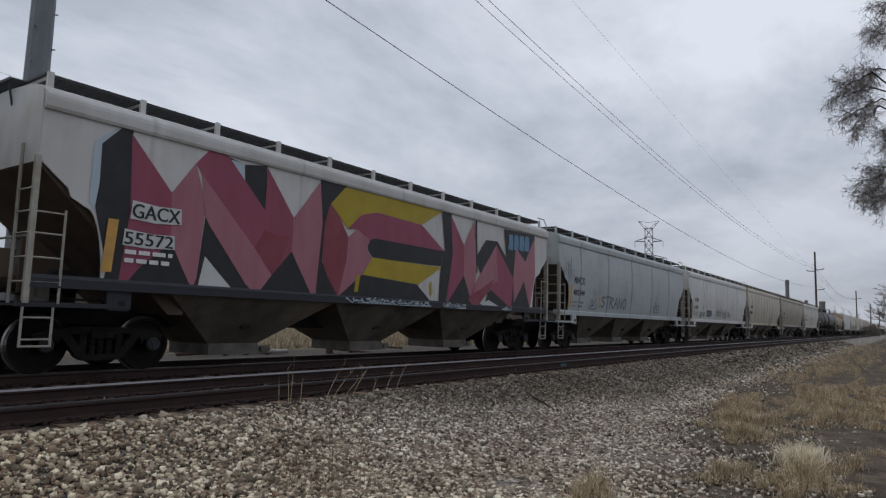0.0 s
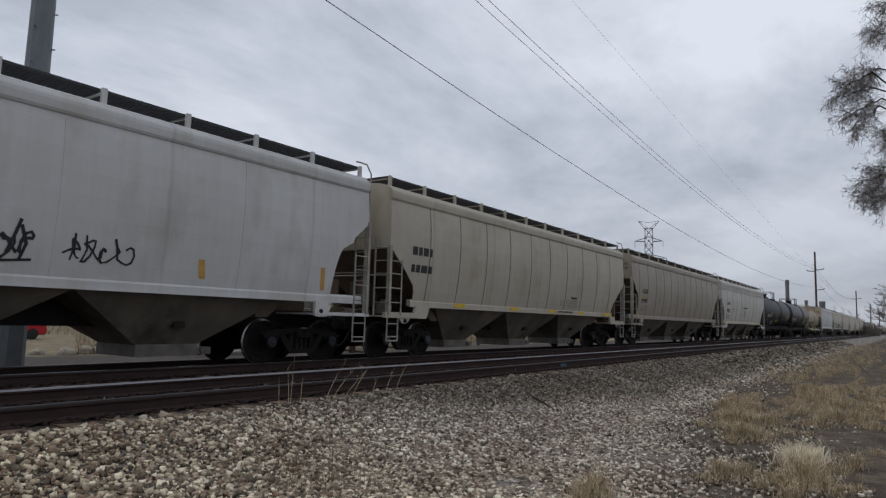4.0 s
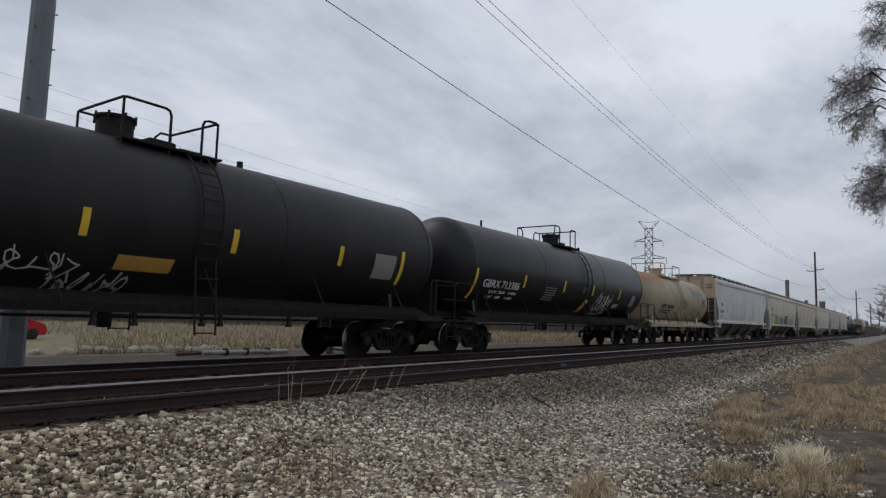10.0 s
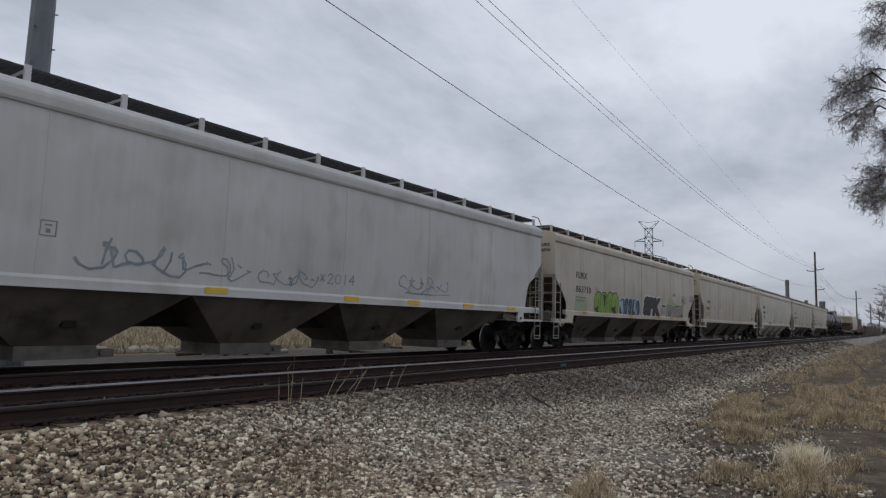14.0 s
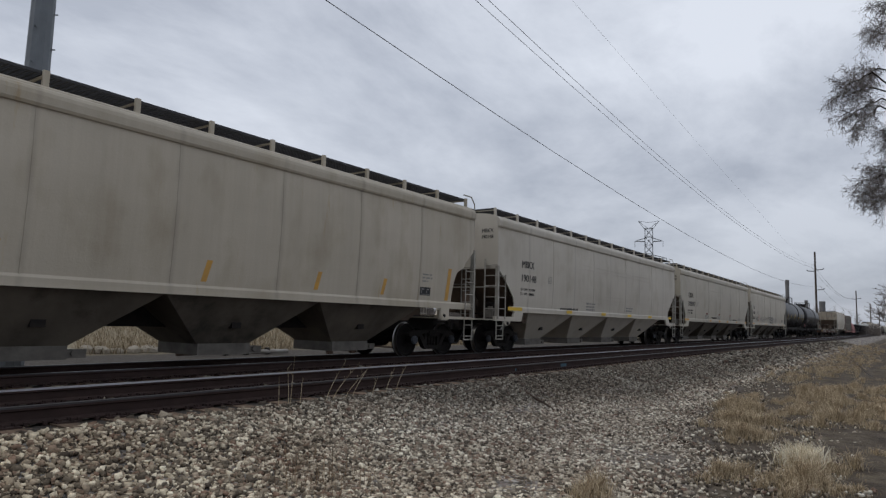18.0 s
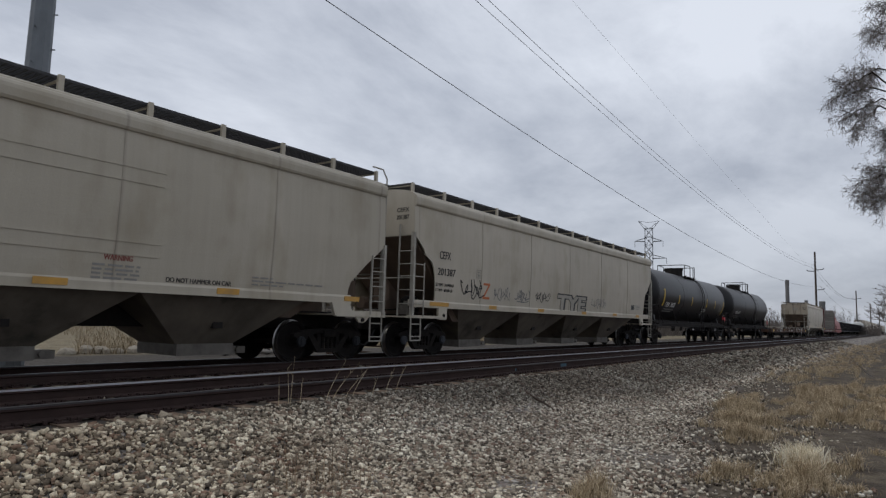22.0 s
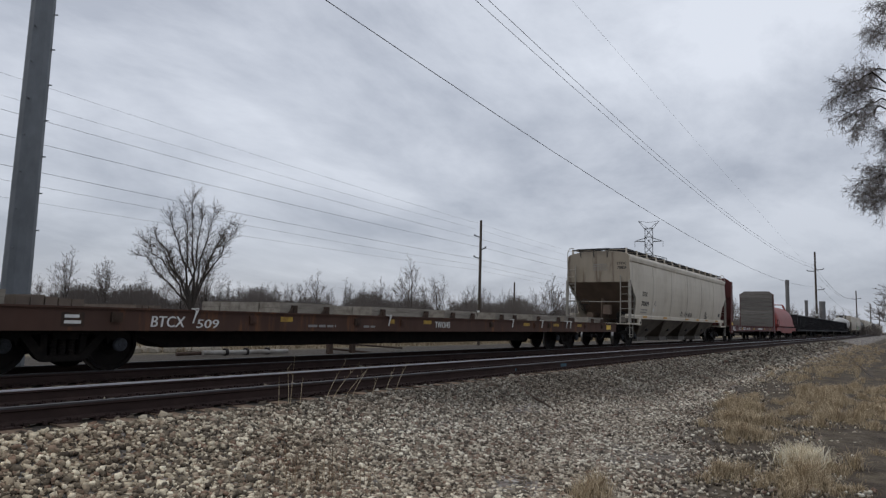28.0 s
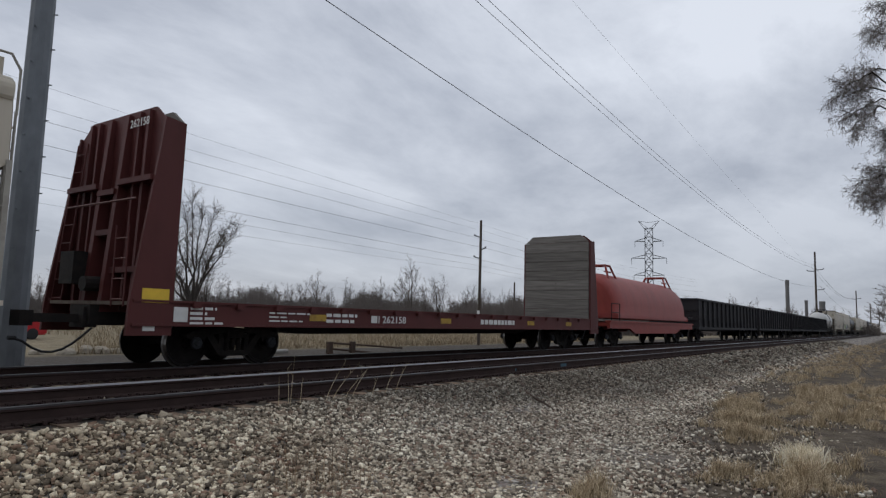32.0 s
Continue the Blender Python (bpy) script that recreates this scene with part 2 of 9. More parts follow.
def bar(bm, a, b, r, sides=6, r2=None):
    """A round bar from a to b."""
    a, b = Vector(a), Vector(b)
    d = (b - a).normalized()
    u = d.cross(Vector((0, 0, 1)) if abs(d.z) < 0.9 else Vector((1, 0, 0))).normalized()
    w = d.cross(u)
    r2 = r if r2 is None else r2
    rings = []
    for c, q in ((a, r), (b, r2)):
        rings.append([bm.verts.new(c + q * (u * math.cos(k * math.tau / sides) + w * math.sin(k * math.tau / sides))) for k in range(sides)])
    for k in range(sides):
        bm.faces.new((rings[0][k], rings[0][(k + 1) % sides], rings[1][(k + 1) % sides], rings[1][k]))
    bm.faces.new(rings[0][::-1])
    bm.faces.new(rings[1])


def pipe(bm, pts, r, sides=6):
    """A bent round bar through the points, in one piece."""
    ps = [Vector(q) for q in pts]
    closed = (ps[0] - ps[-1]).length < 1e-6
    if closed:
        ps = ps[:-1]
    n = len(ps)
    rings = []
    ref = None
    for i, c in enumerate(ps):
        if closed:
            d = ((ps[(i + 1) % n] - c).normalized() + (c - ps[i - 1]).normalized())
        else:
            d = (ps[min(i + 1, n - 1)] - ps[i]) if i == 0 else (ps[i] - ps[i - 1]) if i == n - 1 else ((ps[i + 1] - c).normalized() + (c - ps[i - 1]).normalized())
        d.normalize()
        if ref is None:
            ref = d.cross(Vector((0, 0, 1)) if abs(d.z) < 0.9 else Vector((1, 0, 0))).normalized()
        u = (ref - d * ref.dot(d)).normalized()
        ref = u
        w = d.cross(u)
        rings.append([bm.verts.new(c + r * (u * math.cos(k * math.tau / sides) + w * math.sin(k * math.tau / sides))) for k in range(sides)])
    for a, b in list(zip(rings, rings[1:])) + ([(rings[-1], rings[0])] if closed else []):
        for k in range(sides):
            bm.faces.new((a[k], a[(k + 1) % sides], b[(k + 1) % sides], b[k]))
    if not closed:
        bm.faces.new(rings[0][::-1])
        bm.faces.new(rings[-1])


def prism(bm, pts, y0, y1, axis="y"):
    """Extrudes an outline. axis y: points are (x, z); axis x: points are (y, z); axis z: points are (x, y)."""
    def at(p, k):
        return {"y": (p[0], k, p[1]), "x": (k, p[0], p[1]), "z": (p[0], p[1], k)}[axis]
    a = [bm.verts.new(at(p, y0)) for p in pts]
    b = [bm.verts.new(at(p, y1)) for p in pts]
    bm.faces.new(a)
    bm.faces.new(b[::-1])
    for i in range(len(pts)):
        j = (i + 1) % len(pts)
        bm.faces.new((a[i], b[i], b[j], a[j]))


def lathe(bm, profile, axis="y", sides=20, centre=(0, 0, 0)):
    """Turns a profile of (along, radius) round an axis."""
    rings = []
    for s, r in profile:
        ring = []
        for k in range(sides):
            c, q = r * math.cos(k * math.tau / sides), r * math.sin(k * math.tau / sides)
            p = {"y": (c, s, q), "x": (s, c, q), "z": (c, q, s)}[axis]
            ring.append(bm.verts.new((p[0] + centre[0], p[1] + centre[1], p[2] + centre[2])))
        rings.append(ring)
    for a, b in zip(rings, rings[1:]):
        for k in range(sides):
            bm.faces.new((a[k], a[(k + 1) % sides], b[(k + 1) % sides], b[k]))
    bm.faces.new(rings[0])
    bm.faces.new(rings[-1])


def letters(text, mat, parent, x, z, w, h, y=-1.606, name="lettering", slant=0.0, swell=0.0, label="painted lettering"):
    """Painted lettering that fills w by h, its lower left corner at x, z; it faces the camera's side of the track."""
    cu = bpy.data.curves.new(name, "FONT")
    cu.body, cu.size, cu.extrude, cu.resolution_u, cu.offset = text, 1.0, 0.002, 3, swell
    tmp = bpy.data.objects.new(name, cu)
    me = bpy.data.meshes.new_from_object(tmp)
    bpy.data.objects.remove(tmp)
    co = np.empty(len(me.vertices) * 3)
    me.vertices.foreach_get("co", co)
    co = co.reshape(-1, 3)
    lo, hi = co.min(0), co.max(0)
    u = (co[:, 0] - lo[0]) / (hi[0] - lo[0]) * w
    q = (co[:, 1] - lo[1]) / (hi[1] - lo[1]) * h
    # two passes of the brush, side by side, make the strokes bold
    fat = 0.022 * h
    bm = bmesh.new()
    for k, d in enumerate((-fat, fat)):
        first = len(bm.verts)
        bm.from_mesh(me)
        bm.verts.ensure_lookup_table()
        for i, v in enumerate(bm.verts[first:]):
            v.co = (x + u[i] + slant * q[i] + d, y - co[i, 2] - 0.0009 * k, z + q[i])
    bm.to_mesh(me)
    bm.free()
    return link(name, me, mat, parent, label)


def bars_of_text(parent, mat, x, y, z, widths, h=0.05, gap=0.04):
    """Small unreadable lines of writing as plain bars, from the top line down."""
    bm = bmesh.new()
    for i, w in enumerate(widths):
        zz = z - i * (h + gap)
        k = x
        while k < x + w - 0.02:
            step = min(random.uniform(0.12, 0.3), x + w - k)
            box(bm, k, k + step, y - 0.002, y + 0.002, zz, zz + h)
            k += step + 0.05
    tagged(part("small_writing", bm, mat, parent), kind="stuff")


def stroke(pts, width, mat, parent, y, name="spray_line", label=""):
    """A sprayed line on the side of a car: a flat ribbon through (x, z) points."""
    bm = bmesh.new()
    for (a, b), (c, d) in zip(pts, pts[1:]):
        t = Vector((c - a, d - b))
        if t.length < 1e-4:
            continue
        t.normalize()
        nx, nz = -t.y * width / 2, t.x * width / 2
        ex, ez = t.x * width * 0.35, t.y * width * 0.35
        vs = [bm.verts.new(q) for q in ((a - ex + nx, y, b - ez + nz), (a - ex - nx, y, b - ez - nz), (c + ex - nx, y, d + ez - nz), (c + ex + nx, y, d + ez + nz))]
        bm.faces.new(vs)
        y -= 0.0006
    return part(name, bm, mat, parent, label)


def patch(pts, mat, parent, y, name="paint_patch", label=""):
    bm = bmesh.new()
    bm.faces.new([bm.verts.new((a, y, b)) for a, b in pts])
    return part(name, bm, mat, parent, label)


def segments_mesh(name, segs, sides=3):
    """Many tapered sticks (start, end, r0, r1) as one mesh."""
    a = np.array([q[0] for q in segs], float)
    b = np.array([q[1] for q in segs], float)
    r0 = np.array([q[2] for q in segs])[:, None]
    r1 = np.array([q[3] for q in segs])[:, None]
    d = b - a
    d /= np.maximum(np.linalg.norm(d, axis=1, keepdims=True), 1e-6)
    ref = np.where(np.abs(d[:, 2:3]) < 0.9, np.array([[0, 0, 1.0]]), np.array([[1.0, 0, 0]]))
    u = np.cross(d, ref)
    u /= np.linalg.norm(u, axis=1, keepdims=True)
    w = np.cross(d, u)
    vs = []
    for c, r in ((a, r0), (b, r1)):
        for k in range(sides):
            t = k * math.tau / sides
            vs.append(c + r * (u * math.cos(t) + w * math.sin(t)))
    v = np.stack(vs, 1).reshape(-1, 3)
    n = len(segs)
    base = (np.arange(n) * 2 * sides)[:, None]
    f = []
    for k in range(sides):
        j = (k + 1) % sides
        f.append(np.hstack([base + k, base + j, base + sides + j, base + sides + k]))
    f = np.stack(f, 1).reshape(-1, 4)
    me = bpy.data.meshes.new(name)
    me.from_pydata(v.tolist(), [], f.tolist())
    return me


STROKES = {}
STROKES["A"] = ((0, 0, 0.5, 1), (0.5, 1, 1, 0), (0.2, 0.4, 0.8, 0.4))
STROKES["B"] = ((0, 0, 0, 1), (0, 1, 0.8, 0.8), (0.8, 0.8, 0.1, 0.5), (0.1, 0.5, 0.9, 0.25), (0.9, 0.25, 0, 0))
STROKES["E"] = ((0, 0, 0, 1), (0, 1, 0.9, 1), (0, 0.5, 0.7, 0.5), (0, 0, 0.9, 0))
STROKES["K"] = ((0, 0, 0, 1), (0, 0.45, 0.9, 1), (0.2, 0.55, 0.95, 0))
STROKES["N"] = ((0, 0, 0, 1), (0, 1, 0.9, 0), (0.9, 0, 0.9, 1))
STROKES["O"] = ((0.1, 0.2, 0.1, 0.8), (0.1, 0.8, 0.5, 1), (0.5, 1, 0.9, 0.8), (0.9, 0.8, 0.9, 0.2), (0.9, 0.2, 0.5, 0), (0.5, 0, 0.1, 0.2))
STROKES["P"] = ((0, 0, 0, 1), (0, 1, 0.8, 0.95), (0.8, 0.95, 0.85, 0.6), (0.85, 0.6, 0, 0.45))
STROKES["R"] = ((0, 0, 0, 1), (0, 1, 0.8, 0.85), (0.8, 0.85, 0.1, 0.5), (0.1, 0.5, 0.9, 0))
STROKES["S"] = ((0.9, 0.85, 0.45, 1), (0.45, 1, 0.05, 0.75), (0.05, 0.75, 0.9, 0.35), (0.9, 0.35, 0.5, 0), (0.5, 0, 0.05, 0.15))
STROKES["T"] = ((0, 1, 1, 1), (0.5, 1, 0.5, 0))
STROKES["Y"] = ((0, 1, 0.5, 0.5), (1, 1, 0.5, 0.5), (0.5, 0.5, 0.5, 0))
STROKES["Z"] = ((0, 1, 0.9, 1), (0.9, 1, 0, 0), (0, 0, 0.95, 0))
STROKES["2"] = ((0, 0.8, 0.5, 1), (0.5, 1, 0.9, 0.75), (0.9, 0.75, 0, 0), (0, 0, 0.95, 0))
STROKES["1"] = ((0.5, 0, 0.5, 1),)
STROKES["4"] = ((0.7, 0, 0.7, 1), (0.7, 1, 0, 0.4), (0, 0.4, 0.95, 0.4))
STROKES["0"] = ((0.1, 0.2, 0.1, 0.8), (0.1, 0.8, 0.5, 1), (0.5, 1, 0.9, 0.8), (0.9, 0.8, 0.9, 0.2), (0.9, 0.2, 0.5, 0), (0.5, 0, 0.1, 0.2))
STROKES["*"] = ((0, 0.2, 0.8, 0.8), (0, 0.8, 0.8, 0.2), (0.4, 0.1, 0.4, 0.9))


def sprayed(word, x, z, w, h, width, mat, parent, y=-1.607, label="sprayed tag"):
    """Hand-sprayed letters made of straight strokes."""
    bm = bmesh.new()
    step = w / len(word)
    for i, ch in enumerate(word):
        for a, b, c, d in STROKES.get(ch, ()):
            p, q = Vector((x + (i + a * 0.8) * step, z + b * h)), Vector((x + (i + c * 0.8) * step, z + d * h))
            ribbon(bm, p, q, width, y)
            y -= 0.0002
    return part("sprayed_tag", bm, mat, parent, label)


def ribbon(bm, p, q, width, y):
    t = q - p
    if t.length < 1e-4:
        return
    t.normalize()
    n = Vector((-t.y, t.x)) * width / 2
    e = t * width * 0.4
    bm.faces.new([bm.verts.new((c.x, y, c.y)) for c in (p - e + n, p - e - n, q + e - n, q + e + n)])


def scribble(x, z, w, h, turns, width, mat, parent, seed, y=-1.607, label="scrawled tag that cannot be read"):
    """A fast handwritten scrawl: uneven glyphs of curved and straight strokes that run into each other."""
    rnd = random.Random(seed)
    bm = bmesh.new()
    cell = w / turns

    def run(pts, y):
        for p, q in zip(pts, pts[1:]):
            ribbon(bm, p, q, width * rnd.uniform(0.6, 0.85), y)
            y -= 0.00002
        return pts[-1]

    # one fast, looping line in a few strokes, with slashes across it
    ph = [rnd.uniform(0, math.tau) for _ in range(5)]
    n = 11 * turns
    pts = []
    for k in range(n + 1):
        u = k / n
        a = math.tau * turns * u * 0.92
        pts.append(Vector((x + w * u + cell * (0.42 * math.cos(a + ph[0]) + 0.24 * math.sin(1.7 * a + ph[1])),
                           z + h * (0.46 + 0.30 * math.sin(a + ph[0]) + 0.16 * math.sin(0.6 * a + ph[2]) + 0.12 * math.sin(2.3 * a + ph[3])))))
    a = 0
    while a < n:
        b = min(n, a + rnd.randint(9, 26))
        run(pts[a:b + 1], y)
        a = b + (rnd.randint(1, 3) if rnd.random() < 0.6 else 0)
    for k in range(max(1, turns // 2)):
        gx, gz = x + rnd.uniform(0.0, 0.9) * w, z + rnd.uniform(0.0, 0.2) * h
        run([Vector((gx, gz)), Vector((gx + rnd.uniform(0.1, 0.5) * cell, gz + 0.45 * h)), Vector((gx + rnd.uniform(-0.1, 0.6) * cell, gz + rnd.uniform(0.75, 1.0) * h))], y - 0.0004)
    if rnd.random() < 0.5:
        run([Vector((x + 0.1 * w, z - 0.06 * h)), Vector((x + 0.6 * w, z - 0.1 * h)), Vector((x + w, z))], y)
    return part("sprayed_tag", bm, mat, parent, label)


def marker(parent, x, z, w, h, mat, y=-1.642, label="reflective marker"):
    bm = bmesh.new()
    z += 0.072
    box(bm, x, x + w, y - 0.003, y + 0.003, z, z + h)
    return part("marker", bm, mat, parent, label)


def slanted(parent, x, z0, z1, mat, w=0.14, lean=-0.06, y=-1.606):
    bm = bmesh.new()
    n = 8
    col = [(bm.verts.new((x + lean * k / n, y, z0 + (z1 - z0) * k / n)), bm.verts.new((x + w + lean * k / n, y, z0 + (z1 - z0) * k / n))) for k in range(n + 1)]
    for a, b in zip(col, col[1:]):
        bm.faces.new((a[0], a[1], b[1], b[0]))
    return part("marker", bm, mat, parent, "slanting orange marker")


def data_plate(parent, x, z, mat, y=-1.606, s=0.24):
    """Square inspection mark: a thin frame with a letter bar."""
    bm = bmesh.new()
    for a, b, c, d in ((0, s, 0, 0.014), (0, s, s - 0.014, s), (0, 0.014, 0, s), (s - 0.014, s, 0, s), (0.07, s - 0.07, s - 0.08, s - 0.06), (0.09, 0.15, 0.05, 0.11)):
        box(bm, x + a, x + b, y - 0.002, y + 0.002, z + c, z + d)
    return part("inspection_mark", bm, mat, parent)


def stencil_pair(parent, x, z, y=-1.606, s=0.22):
    """Two black stencilled squares with pale marks in them."""
    patch([(x, z), (x + 2 * s + 0.02, z), (x + 2 * s + 0.02, z + s), (x, z + s)], M_BLACK_INK, parent, y, "stencil_ground", "black painted stencil panel")
    for k in range(2):
        a = x + 0.02 + k * (s + 0.01)
        bm = bmesh.new()
        box(bm, a, a + s - 0.03, y - 0.005, y - 0.002, z + 0.02, z + 0.035)
        box(bm, a + 0.04, a + s - 0.07, y - 0.005, y - 0.002, z + s - 0.07, z + s - 0.04)
        box(bm, a + 0.03, a + 0.06, y - 0.005, y - 0.002, z + 0.06, z + s - 0.09)
        tagged(part("small_writing", bm, M_GREY_INK, parent), kind="stuff")


# ---- railway running gear ----
def wheelset_mesh():
    bm = bmesh.new()
    for s in (-1, 1):
        lathe(bm, [(s * 0.665, 0.10), (s * 0.68, 0.20), (s * 0.70, 0.36), (s * 0.683, 0.40), (s * 0.683, 0.487), (s * 0.712, 0.487), (s * 0.725, 0.46),
                   (s * 0.815, 0.452), (s * 0.815, 0.395), (s * 0.775, 0.37), (s * 0.765, 0.2), (s * 0.80, 0.13), (s * 0.83, 0.115)], "y", 28)
        lathe(bm, [(s * 0.83, 0.085), (s * 1.08, 0.085)], "y", 12)
    lathe(bm, [(-0.68, 0.085), (0, 0.075), (0.68, 0.085)], "y", 12)
    n_wheel = len(bm.faces)
    for s in (-1, 1):
        lathe(bm, [(s * 1.06, 0.115), (s * 1.115, 0.115), (s * 1.13, 0.10), (s * 1.13, 0.05), (s * 1.145, 0.045)], "y", 18)
        for k in range(3):
            a = k * math.tau / 3 + 0.4
            lathe(bm, [(s * 1.13, 0.02), (s * 1.152, 0.02)], "y", 6, (0.072 * math.cos(a), 0, 0.072 * math.sin(a)))
    bm.faces.ensure_lookup_table()
    for k, f in enumerate(bm.faces):
        c = f.calc_center_median()
        r = math.hypot(c.x, c.z)
        f.material_index = 2 if k >= n_wheel else (1 if r > 0.445 and abs(c.y) > 0.7 and len(f.verts) == 4 else 0)
    bmesh.ops.recalc_face_normals(bm, faces=bm.faces)
    me = bpy.data.meshes.new("wheelset")
    bm.to_mesh(me)
    bm.free()
    me.materials.append(M_WHEEL)
    me.materials.append(M_TREAD)
    me.materials.append(M_CAP)
    return me


def side_frame_mesh(side):
    """Cast side frame: a bowed top chord, a spring window and sloping legs."""
    bm = bmesh.new()
    y0, y1 = side * 0.92, side * 1.06
    y0, y1 = min(y0, y1), max(y0, y1)
    for s in (-1, 1):
        prism(bm, [(s * 1.08, 0.55), (s * 1.08, 0.63), (s * 0.86, 0.70), (s * 0.40, 0.745), (0, 0.75), (0, 0.645), (s * 0.42, 0.635), (s * 0.66, 0.58), (s * 0.70, 0.46), (s * 0.75, 0.565), (s * 0.98, 0.565)], y0, y1)
        prism(bm, [(s * 0.66, 0.60), (s * 0.52, 0.63), (s * 0.24, 0.29), (s * 0.30, 0.20), (s * 0.40, 0.26)], y0, y1)
        prism(bm, [(s * 0.25, 0.62), (s * 0.36, 0.62), (s * 0.33, 0.25), (s * 0.24, 0.25)], y0 + 0.02, y1 - 0.02)
    prism(bm, [(-0.34, 0.30), (0.34, 0.30), (0.30, 0.20), (-0.30, 0.20)], y0, y1)
    for s in (-1, 1):
        box(bm, s * 0.889 - 0.15, s * 0.889 + 0.15, y0 - 0.01, y1 + 0.01, 0.53, 0.60)
    bmesh.ops.recalc_face_normals(bm, faces=bm.faces)
    me = bpy.data.meshes.new("side_frame")
    bm.to_mesh(me)
    bm.free()
    me.materials.append(M_TRUCK)
    return me


def spring_mesh(side):
    bm = bmesh.new()
    for k in range(3):
        prof = []
        for i in range(13):
            prof.append((0.30 + i * 0.022, 0.056 if i % 2 else 0.045))
        lathe(bm, prof, "z", 10, (-0.14 + 0.14 * k, side * 0.99, 0))
    bmesh.ops.recalc_face_normals(bm, faces=bm.faces)
    me = bpy.data.meshes.new("spring_nest")
    bm.to_mesh(me)
    bm.free()
    me.materials.append(M_TRUCK)
    return me


def bolster_mesh():
    bm = bmesh.new()
    prism(bm, [(-1.1, 0.56), (-1.1, 0.70), (-0.5, 0.78), (0.5, 0.78), (1.1, 0.70), (1.1, 0.56), (0.45, 0.42), (-0.45, 0.42)], -0.20, 0.20, "x")
    for s in (-1, 1):
        box(bm, s * 0.55 - 0.04, s * 0.55 + 0.04, -0.8, 0.8, 0.36, 0.44)
    bmesh.ops.recalc_face_normals(bm, faces=bm.faces)
    me = bpy.data.meshes.new("bolster")
    bm.to_mesh(me)
    bm.free()
    me.materials.append(M_TRUCK)
    return me


GEAR = dict(wheelset=wheelset_mesh(), bolster=bolster_mesh(), frame_near=side_frame_mesh(-1), frame_far=side_frame_mesh(1),
            spring_near=spring_mesh(-1), spring_far=spring_mesh(1))
ROLLING = []   # (wheelset, its place in the truck)
CARS = []      # (car, its place on the train at the start)


def truck(car, x):
    tk = link("truck", GEAR["bolster"], None, car, "sooty cast steel two-axle truck")
    tk.location.x = x
    for key, name in (("frame_near", "side_frame"), ("frame_far", "side_frame"), ("spring_near", "spring_nest"), ("spring_far", "spring_nest")):
        link(name, GEAR[key], None, tk)
    for s in (-1, 1):
        w = link("wheelset", GEAR["wheelset"], None, tk)
        w.location = (s * 0.889, 0, 0.457)
        ROLLING.append((w, s * 0.889))
    return tk


def coupler(car, x_body, x_face, s):
    """Draft gear, shank and knuckle; s is -1 at the leading end."""
    bm = bmesh.new()
    box(bm, min(x_body, x_body + s * 0.25), max(x_body, x_body + s * 0.25), -0.24, 0.24, 0.72, 1.08)
    a, b = sorted((x_body + s * 0.1, x_face - s * 0.22))
    box(bm, a, b, -0.07, 0.07, 0.80, 0.95)
    prism(bm, [(x_face - s * 0.26, -0.09), (x_face - s * 0.02, -0.17), (x_face + s * 0.03, -0.10), (x_face - s * 0.06, -0.02), (x_face + s * 0.04, 0.05), (x_face, 0.15), (x_face - s * 0.2, 0.12)],
          0.74, 1.00, "z")
    part("coupler", bm, M_STEEL_DARK, car, "rusty knuckle coupler")
    bm = bmesh.new()
    pts = []
    for k in range(9):
        u = k / 8
        pts.append((x_body + s * (0.15 + (abs(x_face - x_body) - 0.1) * u), -0.38 + 0.25 * u, 0.72 - 0.42 * math.sin(math.pi * min(u * 1.08, 1) * 0.86)))
    pipe(bm, pts, 0.022, 6)
    lathe(bm, [(-0.06, 0.035), (0.06, 0.035)], "x", 8, pts[-1])
    part("air_hose", bm, M_RUBBER, car, "black rubber brake hose")


def ladder(bm, x0, x1, y0, y1, z0, z1, n, r=0.02):
    """Two stiles and n rungs between the feet (x0, y0) and (x1, y1)."""
    for x, y in ((x0, y0), (x1, y1)):
        bar(bm, (x, y, z0), (x, y, z1), r, 6)
    for i in range(n):
        z = z0 + (z1 - z0) * (i + 0.35) / n
        bar(bm, (x0, y0, z), (x1, y1, z), r * 0.75, 5)


# ---- covered hopper ----
def side_inset(bulge, z, zs=1.42, eave=4.22):
    """How far a bowed side falls back from its widest line at height z."""
    u = max(0.0, min(1.0, (z - zs) / (eave - zs)))
    return bulge * ((0.62 - u) / 0.62) ** 2 if u < 0.62 else 0.45 * bulge * ((u - 0.62) / 0.38) ** 2


